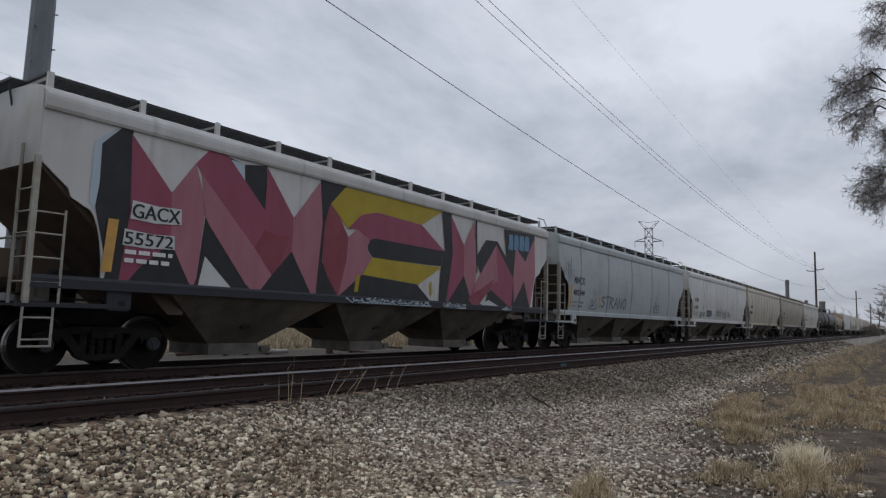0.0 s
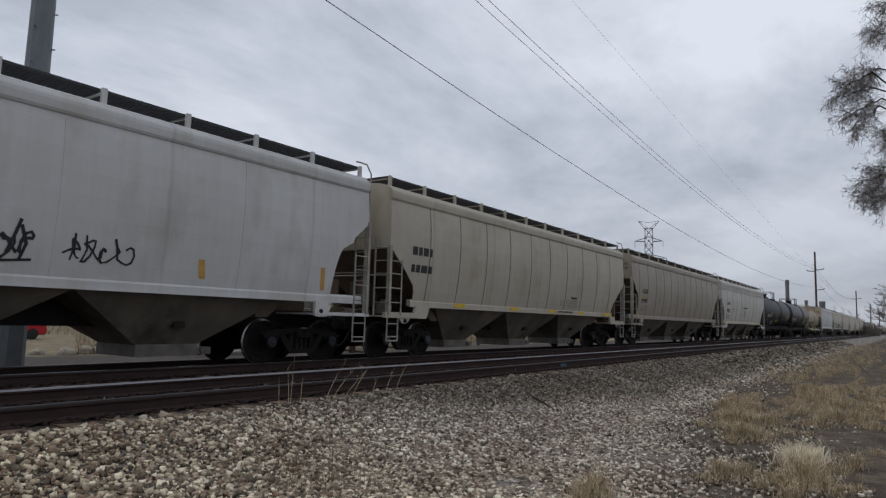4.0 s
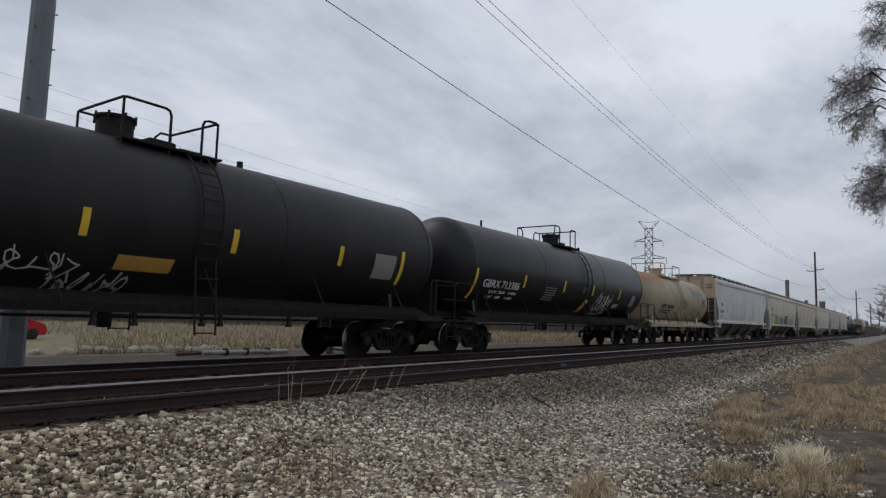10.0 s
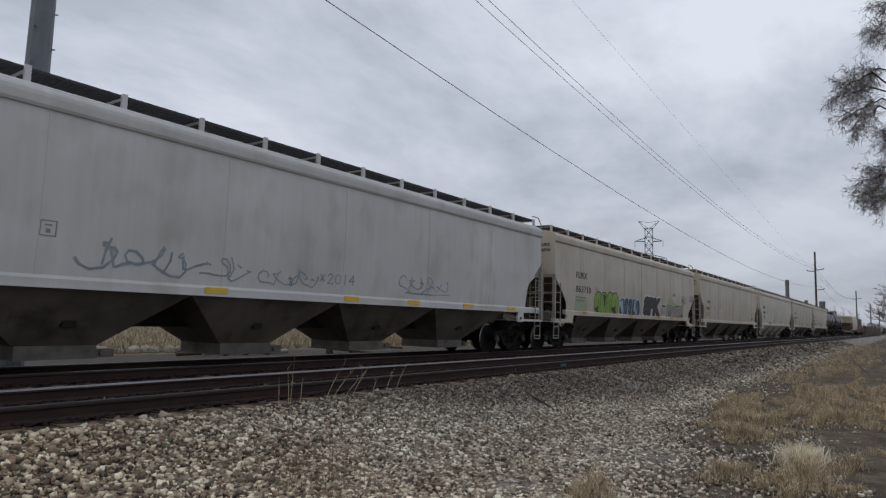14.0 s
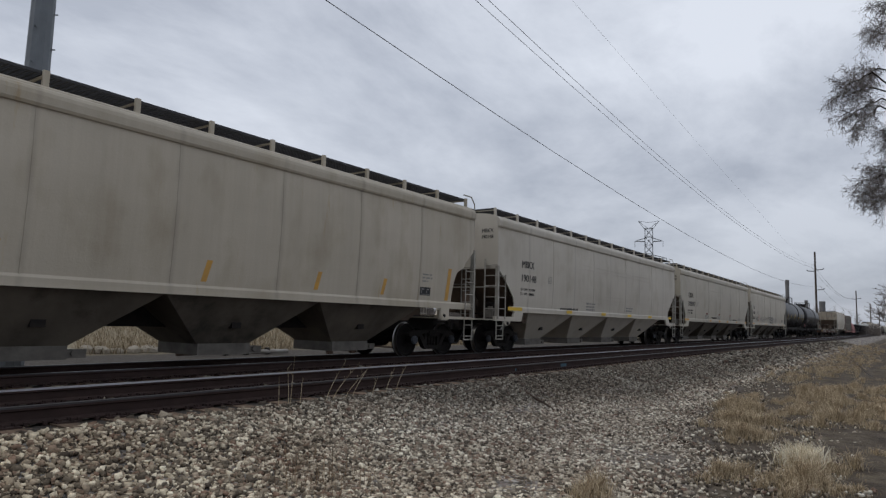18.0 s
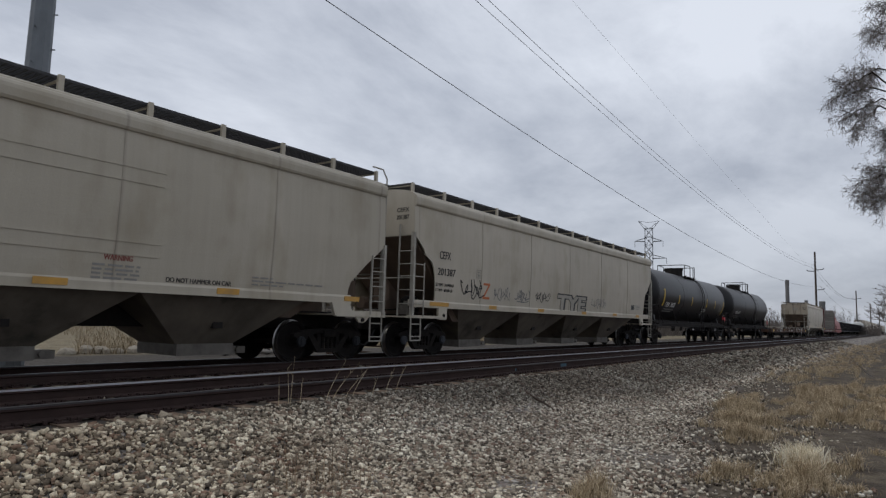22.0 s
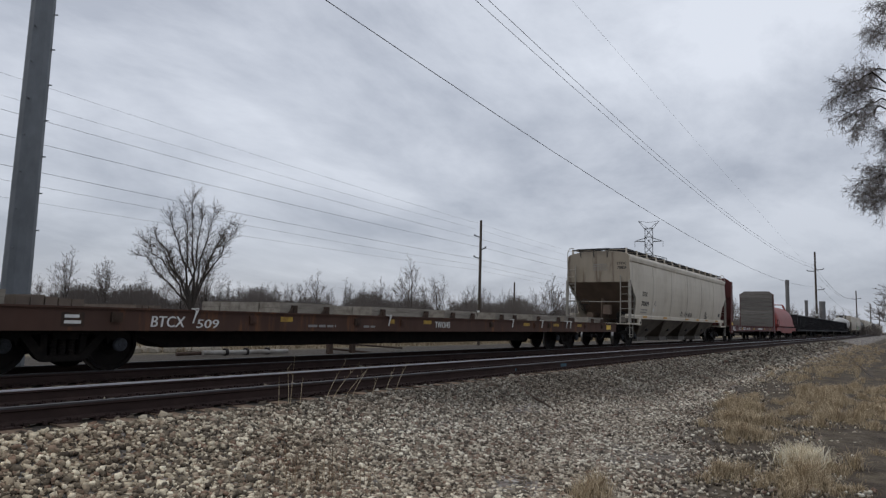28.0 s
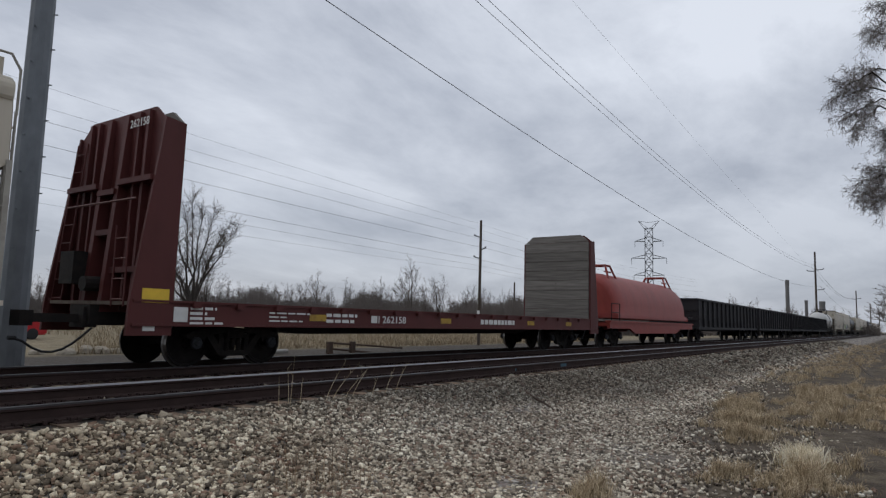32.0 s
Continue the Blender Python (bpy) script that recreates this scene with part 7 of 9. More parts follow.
    link("crown", segments_mesh("crown", twigs, 3), M_TWIG, t, "crown of dense fine twigs")


near_tree()
bare_tree("bare_tree", "small bare tree beside the track", limb_tips(5.2, 5.4, 11, 9), 1.2, 77, 46.5, -0.6, min_twig=0.010, trunk_r=0.12, spray=0.17)


# ---- poles, wires, pylon ----
def wire(name, pts, r, label):
    """A hanging conductor through sampled points."""
    bm = bmesh.new()
    pipe(bm, pts, r, 4)
    return tagged(part(name, bm, M_WIRE), label, "wire", "overhead wires")


def sagging(y, a, b, c, x0, x1, n=26):
    return [(x0 + (x1 - x0) * k / n, y, a + b * (x0 + (x1 - x0) * k / n) + c * (x0 + (x1 - x0) * k / n) ** 2) for k in range(n + 1)]


def steel_pole():
    t = thing("steel_pole", "tall tapered galvanised steel pole with climbing bolts", "utility pole")
    bm = bmesh.new()
    lathe(bm, [(0, 0.305), (6, 0.265), (14, 0.215), (26, 0.14)], "z", 12)
    part("shaft", bm, M_GALV, t)
    bm = bmesh.new()
    lathe(bm, [(-0.1, 0.55), (0.06, 0.55), (0.08, 0.40)], "z", 12)
    part("base_plate", bm, M_GALV, t)
    for k in range(34):
        bm = bmesh.new()
        z = 3.0 + 0.42 * k
        r = 0.30 - 0.0060 * z
        s = 1 if k % 2 else -1
        bar(bm, (s * r * 0.75, -r * 0.66, z), (s * (r + 0.06) * 0.75, -(r + 0.10) * 0.66, z), 0.016, 5)
        part("climbing_bolt", bm, M_GALV, t)
    t.location = (6.31, 16.0, -0.66)


def wood_pole(x, y, z, h, label, arms=(), r=0.17, plate=True):
    t = thing("wooden_pole", label, "utility pole", "wooden poles")
    bm = bmesh.new()
    lathe(bm, [(0, r), (h, r * 0.72)], "z", 10)
    part("shaft", bm, M_WOODPOLE, t)
    for dz, s, ln in arms:
        bm = bmesh.new()
        bar(bm, (0, 0, dz - 0.08), (0, s * ln, dz + 0.08), r * 0.38, 6)
        bar(bm, (0, s * ln, dz + 0.06), (0, s * ln, dz + 0.06 + r * 0.9), r * 0.5, 6)
        part("insulator_arm", bm, M_LATTICE, t)
    if plate:
        bm = bmesh.new()
        box(bm, -r - 0.02, -r + 0.02, -r * 0.8, r * 0.8, h * 0.25, h * 0.25 + r * 2.0)
        part("sign_plate", bm, M_WHITE, t)
    t.location = (x, y, z)


steel_pole()
wood_pole(168.6, 16.0, -0.7, 19.4, "tall dark wooden power pole with insulator arms", ((15.3, -1, 1.6), (15.0, 1, 1.6), (10.8, -1, 1.6)), 0.26)
wood_pole(322, 16.0, -0.7, 18.6, "tall dark wooden power pole with insulator arms", ((15.3, -1, 1.6), (15.0, 1, 1.6)), 0.30)
wood_pole(460, 16.0, -0.7, 18.1, "tall dark wooden power pole with insulator arms", (), 0.34)
wood_pole(640, 16.5, -0.7, 18.0, "tall dark wooden power pole with insulator arms", (), 0.38)
wood_pole(38.4, 24.0, -0.7, 8.72, "dark wooden pole with side arms in the field", ((7.6, 1, 0.5), (6.7, -1, 0.4), (6.1, 1, 0.5)), 0.12)
wood_pole(113.8, 63.0, -0.7, 9.5, "dark wooden pole far across the field", (), 0.2)
wire("overhead_wire", sagging(15.2, 12.587, -0.0887, 0.000468, 6.4, 168.6), 0.018, "grey overhead power line conductor")
wire("overhead_wire", sagging(16.8, 18.966, -0.0914, 0.000411, 6.4, 168.6), 0.018, "grey overhead power line conductor")
wire("overhead_wire", sagging(16.0, 18.881, -0.0993, 0.000474, 6.4, 168.6), 0.018, "grey overhead power line conductor")
wire("overhead_wire", sagging(15.2, 22.0, -0.064, 0.00005, 6.4, 168.6), 0.006, "thin grey overhead shield wire")
for y, z0, c in ((15.2, 11.0, 0.0006), (16.0, 15.2, 0.0006), (16.8, 15.3, 0.0006)):
    wire("overhead_wire", [(168.6 + 153.4 * k / 20, y, z0 - 4 * 3.0 * (k / 20) * (1 - k / 20)) for k in range(21)], 0.03, "grey overhead power line conductor")
for z0, z1, dy, r in ((9.4, 7.75, 0.0, 0.004), (8.7, 7.45, 0.4, 0.004), (8.3, 6.85, 0.5, 0.006), (7.15, 6.05, -0.4, 0.007), (6.35, 5.35, 0.5, 0.007), (5.75, 4.85, 0.1, 0.005), (5.1, 4.5, 0.0, 0.004)):
    pts = [(-20 + 58.4 * k / 20, 24 + dy, z0 + (z1 - z0) * k / 20 - 4 * 0.35 * (k / 20) * (1 - k / 20) + (z0 - z1) * 0.55 * (1 - k / 20)) for k in range(21)]
    wire("overhead_wire", pts, r, "thin overhead line across the field")
    pts = [(38.4 + 60 * k / 16, 24 + dy, z1 - 4 * 0.5 * (k / 16) * (1 - k / 16)) for k in range(17)]
    wire("overhead_wire", pts, r, "thin overhead line across the field")


def pylon(x, y, h, rz):
    t = thing("lattice_pylon", "grey lattice steel transmission tower with cross arms", "pylon")
    r = 0.085
    bm = bmesh.new()
    n = 12
    def half(z):
        return 1.25 + max(0.0, 0.45 - z / h) * 5.5
    zs = [h * 0.93 * k / n for k in range(n + 1)]
    for z0, z1 in zip(zs, zs[1:]):
        a, b = half(z0), half(z1)
        c0 = [(-a, -a, z0), (a, -a, z0), (a, a, z0), (-a, a, z0)]
        c1 = [(-b, -b, z1), (b, -b, z1), (b, b, z1), (-b, b, z1)]
        for k in range(4):
            j = (k + 1) % 4
            bar(bm, c0[k], c1[k], r * 1.3, 4)
            bar(bm, c0[k], c1[j], r * 0.7, 4)
            bar(bm, c0[j], c1[k], r * 0.7, 4)
            bar(bm, c1[k], c1[j], r * 0.7, 4)
    part("mast", bm, M_LATTICE, t)
    for z, w in ((h * 0.81, 3.3), (h * 0.655, 4.4), (h * 0.50, 3.6)):
        bm = bmesh.new()
        for s in (-1, 1):
            b = half(z)
            for q in (-0.9, 0.9):
                bar(bm, (q * 0.9, s * b, z), (0, s * (b + w), z + 0.1), r, 4)
                bar(bm, (q * 0.9, s * b, z + 1.2), (0, s * (b + w), z + 0.1), r * 0.8, 4)
            bar(bm, (0, s * (b + w), z + 0.1), (0, s * (b + w), z - 1.9), r * 0.9, 5)
        part("cross_arm", bm, M_LATTICE, t)
    bm = bmesh.new()
    for s in (-1, 1):
        bar(bm, (0, s * 1.5, h * 0.93), (0, s * 3.4, h), r, 4)
        bar(bm, (0, s * 0.2, h * 0.93), (0, s * 3.4, h), r * 0.8, 4)
        bar(bm, (0, s * 1.5, h * 0.93), (0, s * 0.1, h * 0.93), r * 0.8, 4)
        bar(bm, (0, 0, h * 0.985), (0, s * 3.4, h), r * 0.8, 4)
    part("peak", bm, M_LATTICE, t)
    t.matrix_basis = pose(x, y, -0.8, 0, 0, rz)


pylon(219.2, 69.8, 37.2, 17)


# ---- things beyond the train ----
def chimney(x, y, z, h, r, label):
    bm = bmesh.new()
    lathe(bm, [(0, r * 1.15), (h * 0.9, r), (h * 0.9, r * 1.08), (h, r * 1.08), (h, r * 0.8)], "z", 16)
    tagged(part("chimney", bm, M_CONCRETE_DARK), label, "chimney", "works chimneys").location = (x, y, z)


M_CONCRETE_DARK = material("sooted_concrete", (0.17, 0.165, 0.165), 0.9, 0, (0.10, 0.10, 0.10), 0.2, 0.7)
M_SHED = material("grey_brown_works_wall", (0.20, 0.18, 0.165), 0.9, 0, (0.13, 0.12, 0.115), 0.15, 0.7)
M_SHED_RED = material("faded_red_works_wall", (0.26, 0.11, 0.09), 0.9, 0, (0.17, 0.09, 0.08), 0.15, 0.7)
chimney(416.6, 53.8, -1, 30, 1.0, "tall grey concrete chimney far off")
chimney(417.6, 44.6, -1, 18.5, 0.8, "dark steel stack far off")
chimney(418.4, 36.9, -1, 18.0, 1.5, "short wide works stack far off")


def works_building(x, y, w, d, h, mat, label):
    t = thing("works_building", label, "building", "works far off")
    bm = bmesh.new()
    box(bm, -d / 2, d / 2, -w / 2, w / 2, 0, h)
    part("wall", bm, mat, t)
    bm = bmesh.new()
    prism(bm, [(-w / 2 - 0.3, h), (0, h + 1.4), (w / 2 + 0.3, h)], -d / 2 - 0.3, d / 2 + 0.3, "x")
    part("roof", bm, M_CONCRETE_DARK, t)
    for k in range(4):
        bm = bmesh.new()
        yy = -w / 2 + w * (k + 0.5) / 4
        box(bm, -d / 2 - 0.06, -d / 2 + 0.02, yy - 0.8, yy + 0.8, h * 0.5, h * 0.5 + 1.6)
        part("window", bm, M_STEEL_DARK, t)
    t.location = (x, y, -1)


works_building(420, 47.5, 9, 14, 7.0, M_SHED, "grey-brown works building far off")
works_building(412, 39.5, 6, 12, 8.0, M_SHED_RED, "faded red works building far off")
works_building(425, 33.5, 5, 12, 5.5, M_SHED, "grey-brown works building far off")


def ground_pipe():
    t = thing("ground_pipe", "pale flanged pipe lying on the ground beyond the tracks", "pipe")
    bm = bmesh.new()
    bar(bm, (15.6, 22.4, -0.52), (19.8, 22.3, -0.54), 0.095, 10)
    part("pipe_length", bm, material("weathered_pale_pipe", (0.36, 0.345, 0.32), 0.8, 0, (0.16, 0.14, 0.12), 2.5, 0.8, bump=0.2), t)
    for x in (16.6, 17.6, 18.7):
        bm = bmesh.new()
        bar(bm, (x, 22.4, -0.52), (x + 0.12, 22.4, -0.52), 0.16, 10)
        part("flange", bm, M_STEEL_DARK, t)
    bm = bmesh.new()
    bar(bm, (14.6, 22.6, -0.56), (15.8, 22.5, -0.54), 0.07, 8)
    part("pipe_end", bm, M_DECK_STEEL, t)


def pipe_rack():
    t = thing("low_rail_rack", "low rusty steel rack on short posts beyond the tracks", "rack")
    for x in (21.5, 23.0):
        bm = bmesh.new()
        box(bm, x - 0.12, x + 0.12, 21.3, 21.5, -0.7, -0.12)
        part("post", bm, M_DECK_STEEL, t)
    for z, x1 in ((-0.16, 27.0), (-0.42, 25.5)):
        bm = bmesh.new()
        bar(bm, (21.4, 21.4, z), (x1, 21.6, z - 0.35), 0.05, 6)
        part("rail", bm, M_DECK_STEEL, t)


def rubble():
    rnd = random.Random(8)
    bm0 = bmesh.new()
    bmesh.ops.create_icosphere(bm0, subdivisions=2, radius=1.0)
    for v in bm0.verts:
        v.co *= 1 + 0.22 * noise.noise(v.co * 1.4)
    me = bpy.data.meshes.new("boulder")
    bm0.to_mesh(me)
    bm0.free()
    me.materials.append(material("buff_boulder", (0.30, 0.265, 0.21), 0.95, 0, (0.2, 0.175, 0.14), 2, 0.7, bump=0.4))
    for k in range(14):
        ob = new("boulder", me)
        ob.matrix_basis = pose(11.2 + 0.55 * k + rnd.uniform(-0.15, 0.15), 25.6 + rnd.uniform(-0.3, 0.3), -0.62, 0, 0, rnd.uniform(0, 360)) @ Matrix.Diagonal((rnd.uniform(0.25, 0.45), rnd.uniform(0.25, 0.4), rnd.uniform(0.16, 0.3), 1))
        tagged(ob, "buff boulder in a row at the field's edge", "boulder", "boulders at the field's edge")


def red_car():
    t = thing("parked_car", "small red car parked beyond the tracks", "car")
    body = material("red_car_paint", (0.42, 0.025, 0.03), 0.3, 0.1, (0.3, 0.02, 0.025), 3, 0.4)
    glass = material("dark_car_glass", (0.02, 0.022, 0.025), 0.1, 0, None, 3, 0.2, spec=0.6)
    bm = bmesh.new()
    prism(bm, [(-2.1, 0.25), (-2.15, 0.6), (-1.9, 0.85), (-1.2, 0.92), (-0.7, 1.38), (0.7, 1.42), (1.35, 0.95), (2.0, 0.85), (2.15, 0.55), (2.1, 0.25)], -0.85, 0.85)
    bmesh.ops.bevel(bm, geom=bm.edges[:], offset=0.07, segments=2, affect="EDGES")
    part("body", bm, body, t)
    for s in (-1, 1):
        bm = bmesh.new()
        prism(bm, [(-1.05, 0.95), (-0.65, 1.32), (0.65, 1.35), (1.15, 0.97)], *sorted((s * 0.845, s * 0.862)))
        part("window", bm, glass, t)
        for x in (-1.3, 1.3):
            bm = bmesh.new()
            lathe(bm, [(s * 0.70, 0.2), (s * 0.70, 0.31), (s * 0.87, 0.31), (s * 0.88, 0.2)], "y", 18, (x, 0, 0.31))
            part("wheel", bm, M_RUBBER, t)
    t.matrix_basis = pose(15.0, 39.6, -0.68, 0, 0, 8)


ground_pipe()
pipe_rack()
rubble()
red_car()


# ---- lettering, markers and graffiti on the cars ----
G_BLACK = material("spray_black", (0.018, 0.018, 0.021), 0.5, 0, (0.04, 0.037, 0.036), 3, 0.5)
G_PINK = material("spray_pink", (0.285, 0.068, 0.112), 0.5, 0, (0.216, 0.050, 0.079), 1.4, 0.8, (2, 2, 0.5))
G_ROSE = material("spray_pale_pink", (0.360, 0.151, 0.180), 0.5, 0, (0.288, 0.101, 0.130), 1.6, 0.7, (2, 2, 0.5))
G_CRIMSON = material("spray_crimson", (0.203, 0.038, 0.056), 0.5, 0, (0.262, 0.068, 0.090), 2.0, 0.7)
G_YELLOW = material("spray_yellow", (0.390, 0.296, 0.023), 0.5, 0, (0.312, 0.211, 0.023), 1.8, 0.7)
G_WHITE = material("bare_white_side", (0.55, 0.56, 0.55), 0.5, 0, (0.42, 0.42, 0.40), 2, 0.6)
G_PALEBLUE = material("spray_pale_blue", (0.42, 0.50, 0.56), 0.5, 0, None, 2, 0.4)
G_SKYBLUE = material("spray_sky_blue", (0.13, 0.25, 0.38), 0.5, 0, (0.09, 0.18, 0.28), 3, 0.6)
G_GREY = material("spray_thin_grey", (0.14, 0.145, 0.16), 0.6, 0, None, 3, 0.5)
G_NAVY = material("spray_dark_blue", (0.03, 0.05, 0.085), 0.5, 0, (0.06, 0.10, 0.15), 4, 0.6)
G_BROWN = material("spray_brown_black", (0.05, 0.028, 0.026), 0.5, 0, None, 4, 0.4)
G_GREEN = material("spray_lime_green", (0.25, 0.40, 0.06), 0.5, 0, (0.18, 0.28, 0.06), 3, 0.7)
G_ORANGE = material("spray_orange", (0.50, 0.14, 0.05), 0.5, 0, None, 3, 0.4)
G_BLUEMARK = material("pale_blue_emblem", (0.20, 0.27, 0.32), 0.6, 0, (0.28, 0.29, 0.26), 2, 0.8)
G_FILL = material("pale_letter_fill", (0.36, 0.335, 0.285), 0.6, 0, (0.28, 0.26, 0.22), 3, 0.6)
G_FADED = material("faded_blue_scrawl", (0.20, 0.235, 0.275), 0.6, 0, (0.32, 0.35, 0.37), 4, 0.9)
G_PALEGREEN = material("thin_green_overspray", (0.33, 0.40, 0.23), 0.6, 0, (0.42, 0.42, 0.32), 2.5, 0.8)
G_PLACARD = material("red_placard", (0.50, 0.03, 0.04), 0.5, 0, None, 5, 0.3)


def mural():
    """Tall pink, yellow and black letter shapes that cover the whole side."""
    layers = []

    def fill(mat, *pts):
        patch(pts, mat, gacx, -1.6085 - 0.0005 * len(layers), "mural_shape", "sprayed letter shape")
        layers.append(mat)

    fill(G_BLACK, (-7.03, 1.44), (-7.04, 1.44), (-6.69, 1.84), (-6.21, 2.26), (-5.68, 1.66), (-5.58, 2.78), (-4.86, 2.03), (-4.43, 1.44))
    fill(G_PALEBLUE, (-7.67, 3.69), (-7.4, 3.94), (-7.3, 4.02), (-7.45, 3.6), (-7.51, 3.06), (-7.57, 2.6), (-7.68, 2.71))
    fill(G_BLACK, (-7.55, 3.69), (-7.25, 4.02), (-7.05, 4.02), (-7.06, 3.89), (-6.99, 2.71), (-7.02, 1.73), (-7.03, 1.44), (-7.36, 1.44), (-7.32, 1.71), (-7.58, 2.66), (-7.54, 3.05))
    fill(G_PINK, (-7.07, 3.97), (-6.28, 3.11), (-6.24, 2.6), (-6.24, 2.22), (-6.75, 1.78), (-7.01, 1.44), (-7.11, 1.51), (-7.04, 2.22), (-7.0, 2.71))
    fill(G_ROSE, (-6.28, 3.11), (-5.84, 3.74), (-5.67, 3.22), (-5.6, 2.81), (-5.68, 1.66), (-5.76, 1.44), (-5.99, 1.82), (-6.23, 2.25), (-6.25, 2.6))
    fill(G_WHITE, (-5.54, 2.06), (-5.66, 1.44), (-4.85, 1.44))
    fill(G_BLACK, (-4.79, 3.93), (-4.24, 4.02), (-4.2, 2.87), (-4.5, 3.13), (-4.81, 3.55), (-5.32, 3.97), (-5.26, 4.02))
    fill(G_PALEBLUE, (-5.23, 3.97), (-4.79, 3.94), (-4.76, 3.56), (-5.02, 3.74))
    fill(G_BLACK, (-4.39, 1.44), (-4.24, 1.54), (-3.49, 2.37), (-3.43, 2.31), (-2.83, 1.44))
    fill(G_PINK, (-5.84, 3.74), (-5.6, 4.02), (-5.17, 4.02), (-4.06, 2.94), (-3.82, 2.26), (-3.98, 1.83), (-4.44, 2.33), (-5.71, 3.55))
    fill(G_ROSE, (-5.71, 3.55), (-4.44, 2.33), (-3.98, 1.82), (-4.26, 1.49), (-4.39, 1.44), (-4.62, 1.62), (-4.96, 2.02), (-5.49, 2.64), (-5.6, 2.81))
    fill(G_PINK, (-4.22, 3.98), (-3.48, 3.08), (-3.48, 2.36), (-3.99, 1.82), (-4.24, 2.85))
    fill(G_CRIMSON, (-4.44, 2.33), (-4.21, 2.72), (-3.88, 2.63), (-3.54, 2.65), (-3.79, 2.07), (-3.98, 1.83))
    fill(G_ROSE, (-3.46, 3.08), (-2.76, 3.97), (-2.64, 3.08), (-2.73, 1.44), (-2.85, 1.44), (-3.49, 2.36))
    fill(G_BLACK, (-2.76, 4.02), (-1.91, 4.02), (-1.97, 3.98), (-2.42, 3.54), (-2.57, 3.09), (-2.61, 2.23), (-2.07, 1.48), (-2.76, 1.44), (-2.64, 3.08))
    fill(G_BLACK, (-1.21, 2.05), (-1.37, 2.01), (-2.07, 1.48), (-2.12, 1.44), (1.58, 1.44), (1.57, 1.44), (0.85, 1.92), (-1.29, 2.03))
    fill(G_CRIMSON, (-2.44, 3.53), (-2.12, 3.29), (-1.81, 2.86), (-1.84, 2.31), (-2.07, 1.48), (-2.45, 1.94), (-2.61, 2.26), (-2.57, 3.09))
    fill(G_ROSE, (-1.81, 2.86), (-1.52, 3.1), (-1.08, 2.97), (-1.13, 2.6), (-0.98, 2.45), (-1.32, 2.01), (-2.07, 1.48), (-1.84, 2.31))
    fill(G_YELLOW, (-2.42, 3.54), (-1.97, 4.0), (0.53, 4.02), (1.89, 4.02), (0.97, 3.52), (-0.84, 3.58), (-1.33, 3.46), (-1.47, 3.38), (-1.84, 3.05), (-2.12, 3.29))
    fill(G_PINK, (-1.84, 3.05), (-1.47, 3.38), (-1.33, 3.46), (-0.84, 3.58), (0.97, 3.52), (2.06, 2.92), (-0.86, 2.94), (-1.11, 2.83), (-1.1, 2.9), (-1.52, 3.08))
    fill(G_BLACK, (-1.13, 2.74), (-1.04, 2.89), (-0.86, 2.94), (2.06, 2.92), (1.89, 2.49), (-0.94, 2.47), (-1.11, 2.63))
    fill(G_YELLOW, (-0.94, 2.47), (1.94, 2.46), (0.89, 1.93), (-1.29, 2.03))
    fill(G_BLACK, (1.89, 4.02), (2.36, 4.02), (2.45, 2.9), (2.17, 1.54), (1.82, 1.44), (1.89, 2.42), (2.08, 2.93))
    fill(G_BLACK, (2.2, 1.54), (3.04, 2.35), (3.69, 1.44), (2.27, 1.44))
    fill(G_BLACK, (3.62, 4.02), (3.71, 4.02), (3.8, 2.45), (3.69, 2.44))
    fill(G_BLACK, (3.67, 2.89), (4.25, 3.5), (4.95, 3.53), (5.53, 3.05), (5.34, 3.98), (7.45, 4.02), (7.53, 2.69), (7.16, 1.44), (5.85, 1.44), (4.91, 2.07), (4.13, 2.18))
    fill(G_BLACK, (4.46, 1.97), (5.91, 1.64), (7.13, 1.87), (7.16, 1.44), (4.18, 1.44))
    fill(G_PINK, (2.33, 3.99), (3.03, 3.19), (3.05, 2.31), (2.25, 1.51), (2.21, 1.59), (2.45, 2.9))
    fill(G_ROSE, (3.03, 3.19), (3.57, 4.0), (3.73, 2.45), (3.57, 1.44), (3.05, 2.31))
    fill(G_PINK, (3.33, 1.64), (3.79, 2.26), (4.87, 3.41), (5.99, 2.43), (5.87, 1.44), (5.45, 1.62), (4.5, 2.01), (3.84, 1.44), (3.6, 1.44))
    fill(G_ROSE, (3.79, 2.26), (4.87, 3.41), (4.98, 2.28), (3.57, 1.84))
    fill(G_CRIMSON, (3.35, 1.69), (4.79, 2.34), (4.42, 1.89), (3.74, 1.44))
    fill(G_WHITE, (3.84, 1.44), (4.44, 1.67), (5.25, 1.44))
    fill(G_ROSE, (6.12, 3.48), (6.79, 3.04), (7.44, 3.93), (7.53, 2.69), (7.15, 1.48), (6.72, 2.38), (6.03, 1.63), (5.99, 2.48))
    fill(G_YELLOW, (-1.5, 2.0), (-1.36, 2.02), (-1.43, 1.62), (-1.55, 1.61))
    fill(G_YELLOW, (1.39, 1.98), (1.49, 2.05), (1.53, 1.72), (1.44, 1.64))
    fill(G_WHITE, (-7.0, 2.55), (-6.55, 2.52), (-6.06, 2.56), (-6.08, 2.84), (-6.5, 2.82), (-6.98, 2.86))
    fill(G_WHITE, (-7.1, 2.10), (-6.7, 2.08), (-6.16, 2.11), (-6.18, 2.35), (-6.6, 2.33), (-7.08, 2.37))
    letters("GACX", M_BLACK_INK, gacx, -6.97, 2.57, 0.87, 0.24, -1.632)
    letters("55572", M_BLACK_INK, gacx, -7.07, 2.12, 0.87, 0.21, -1.632)
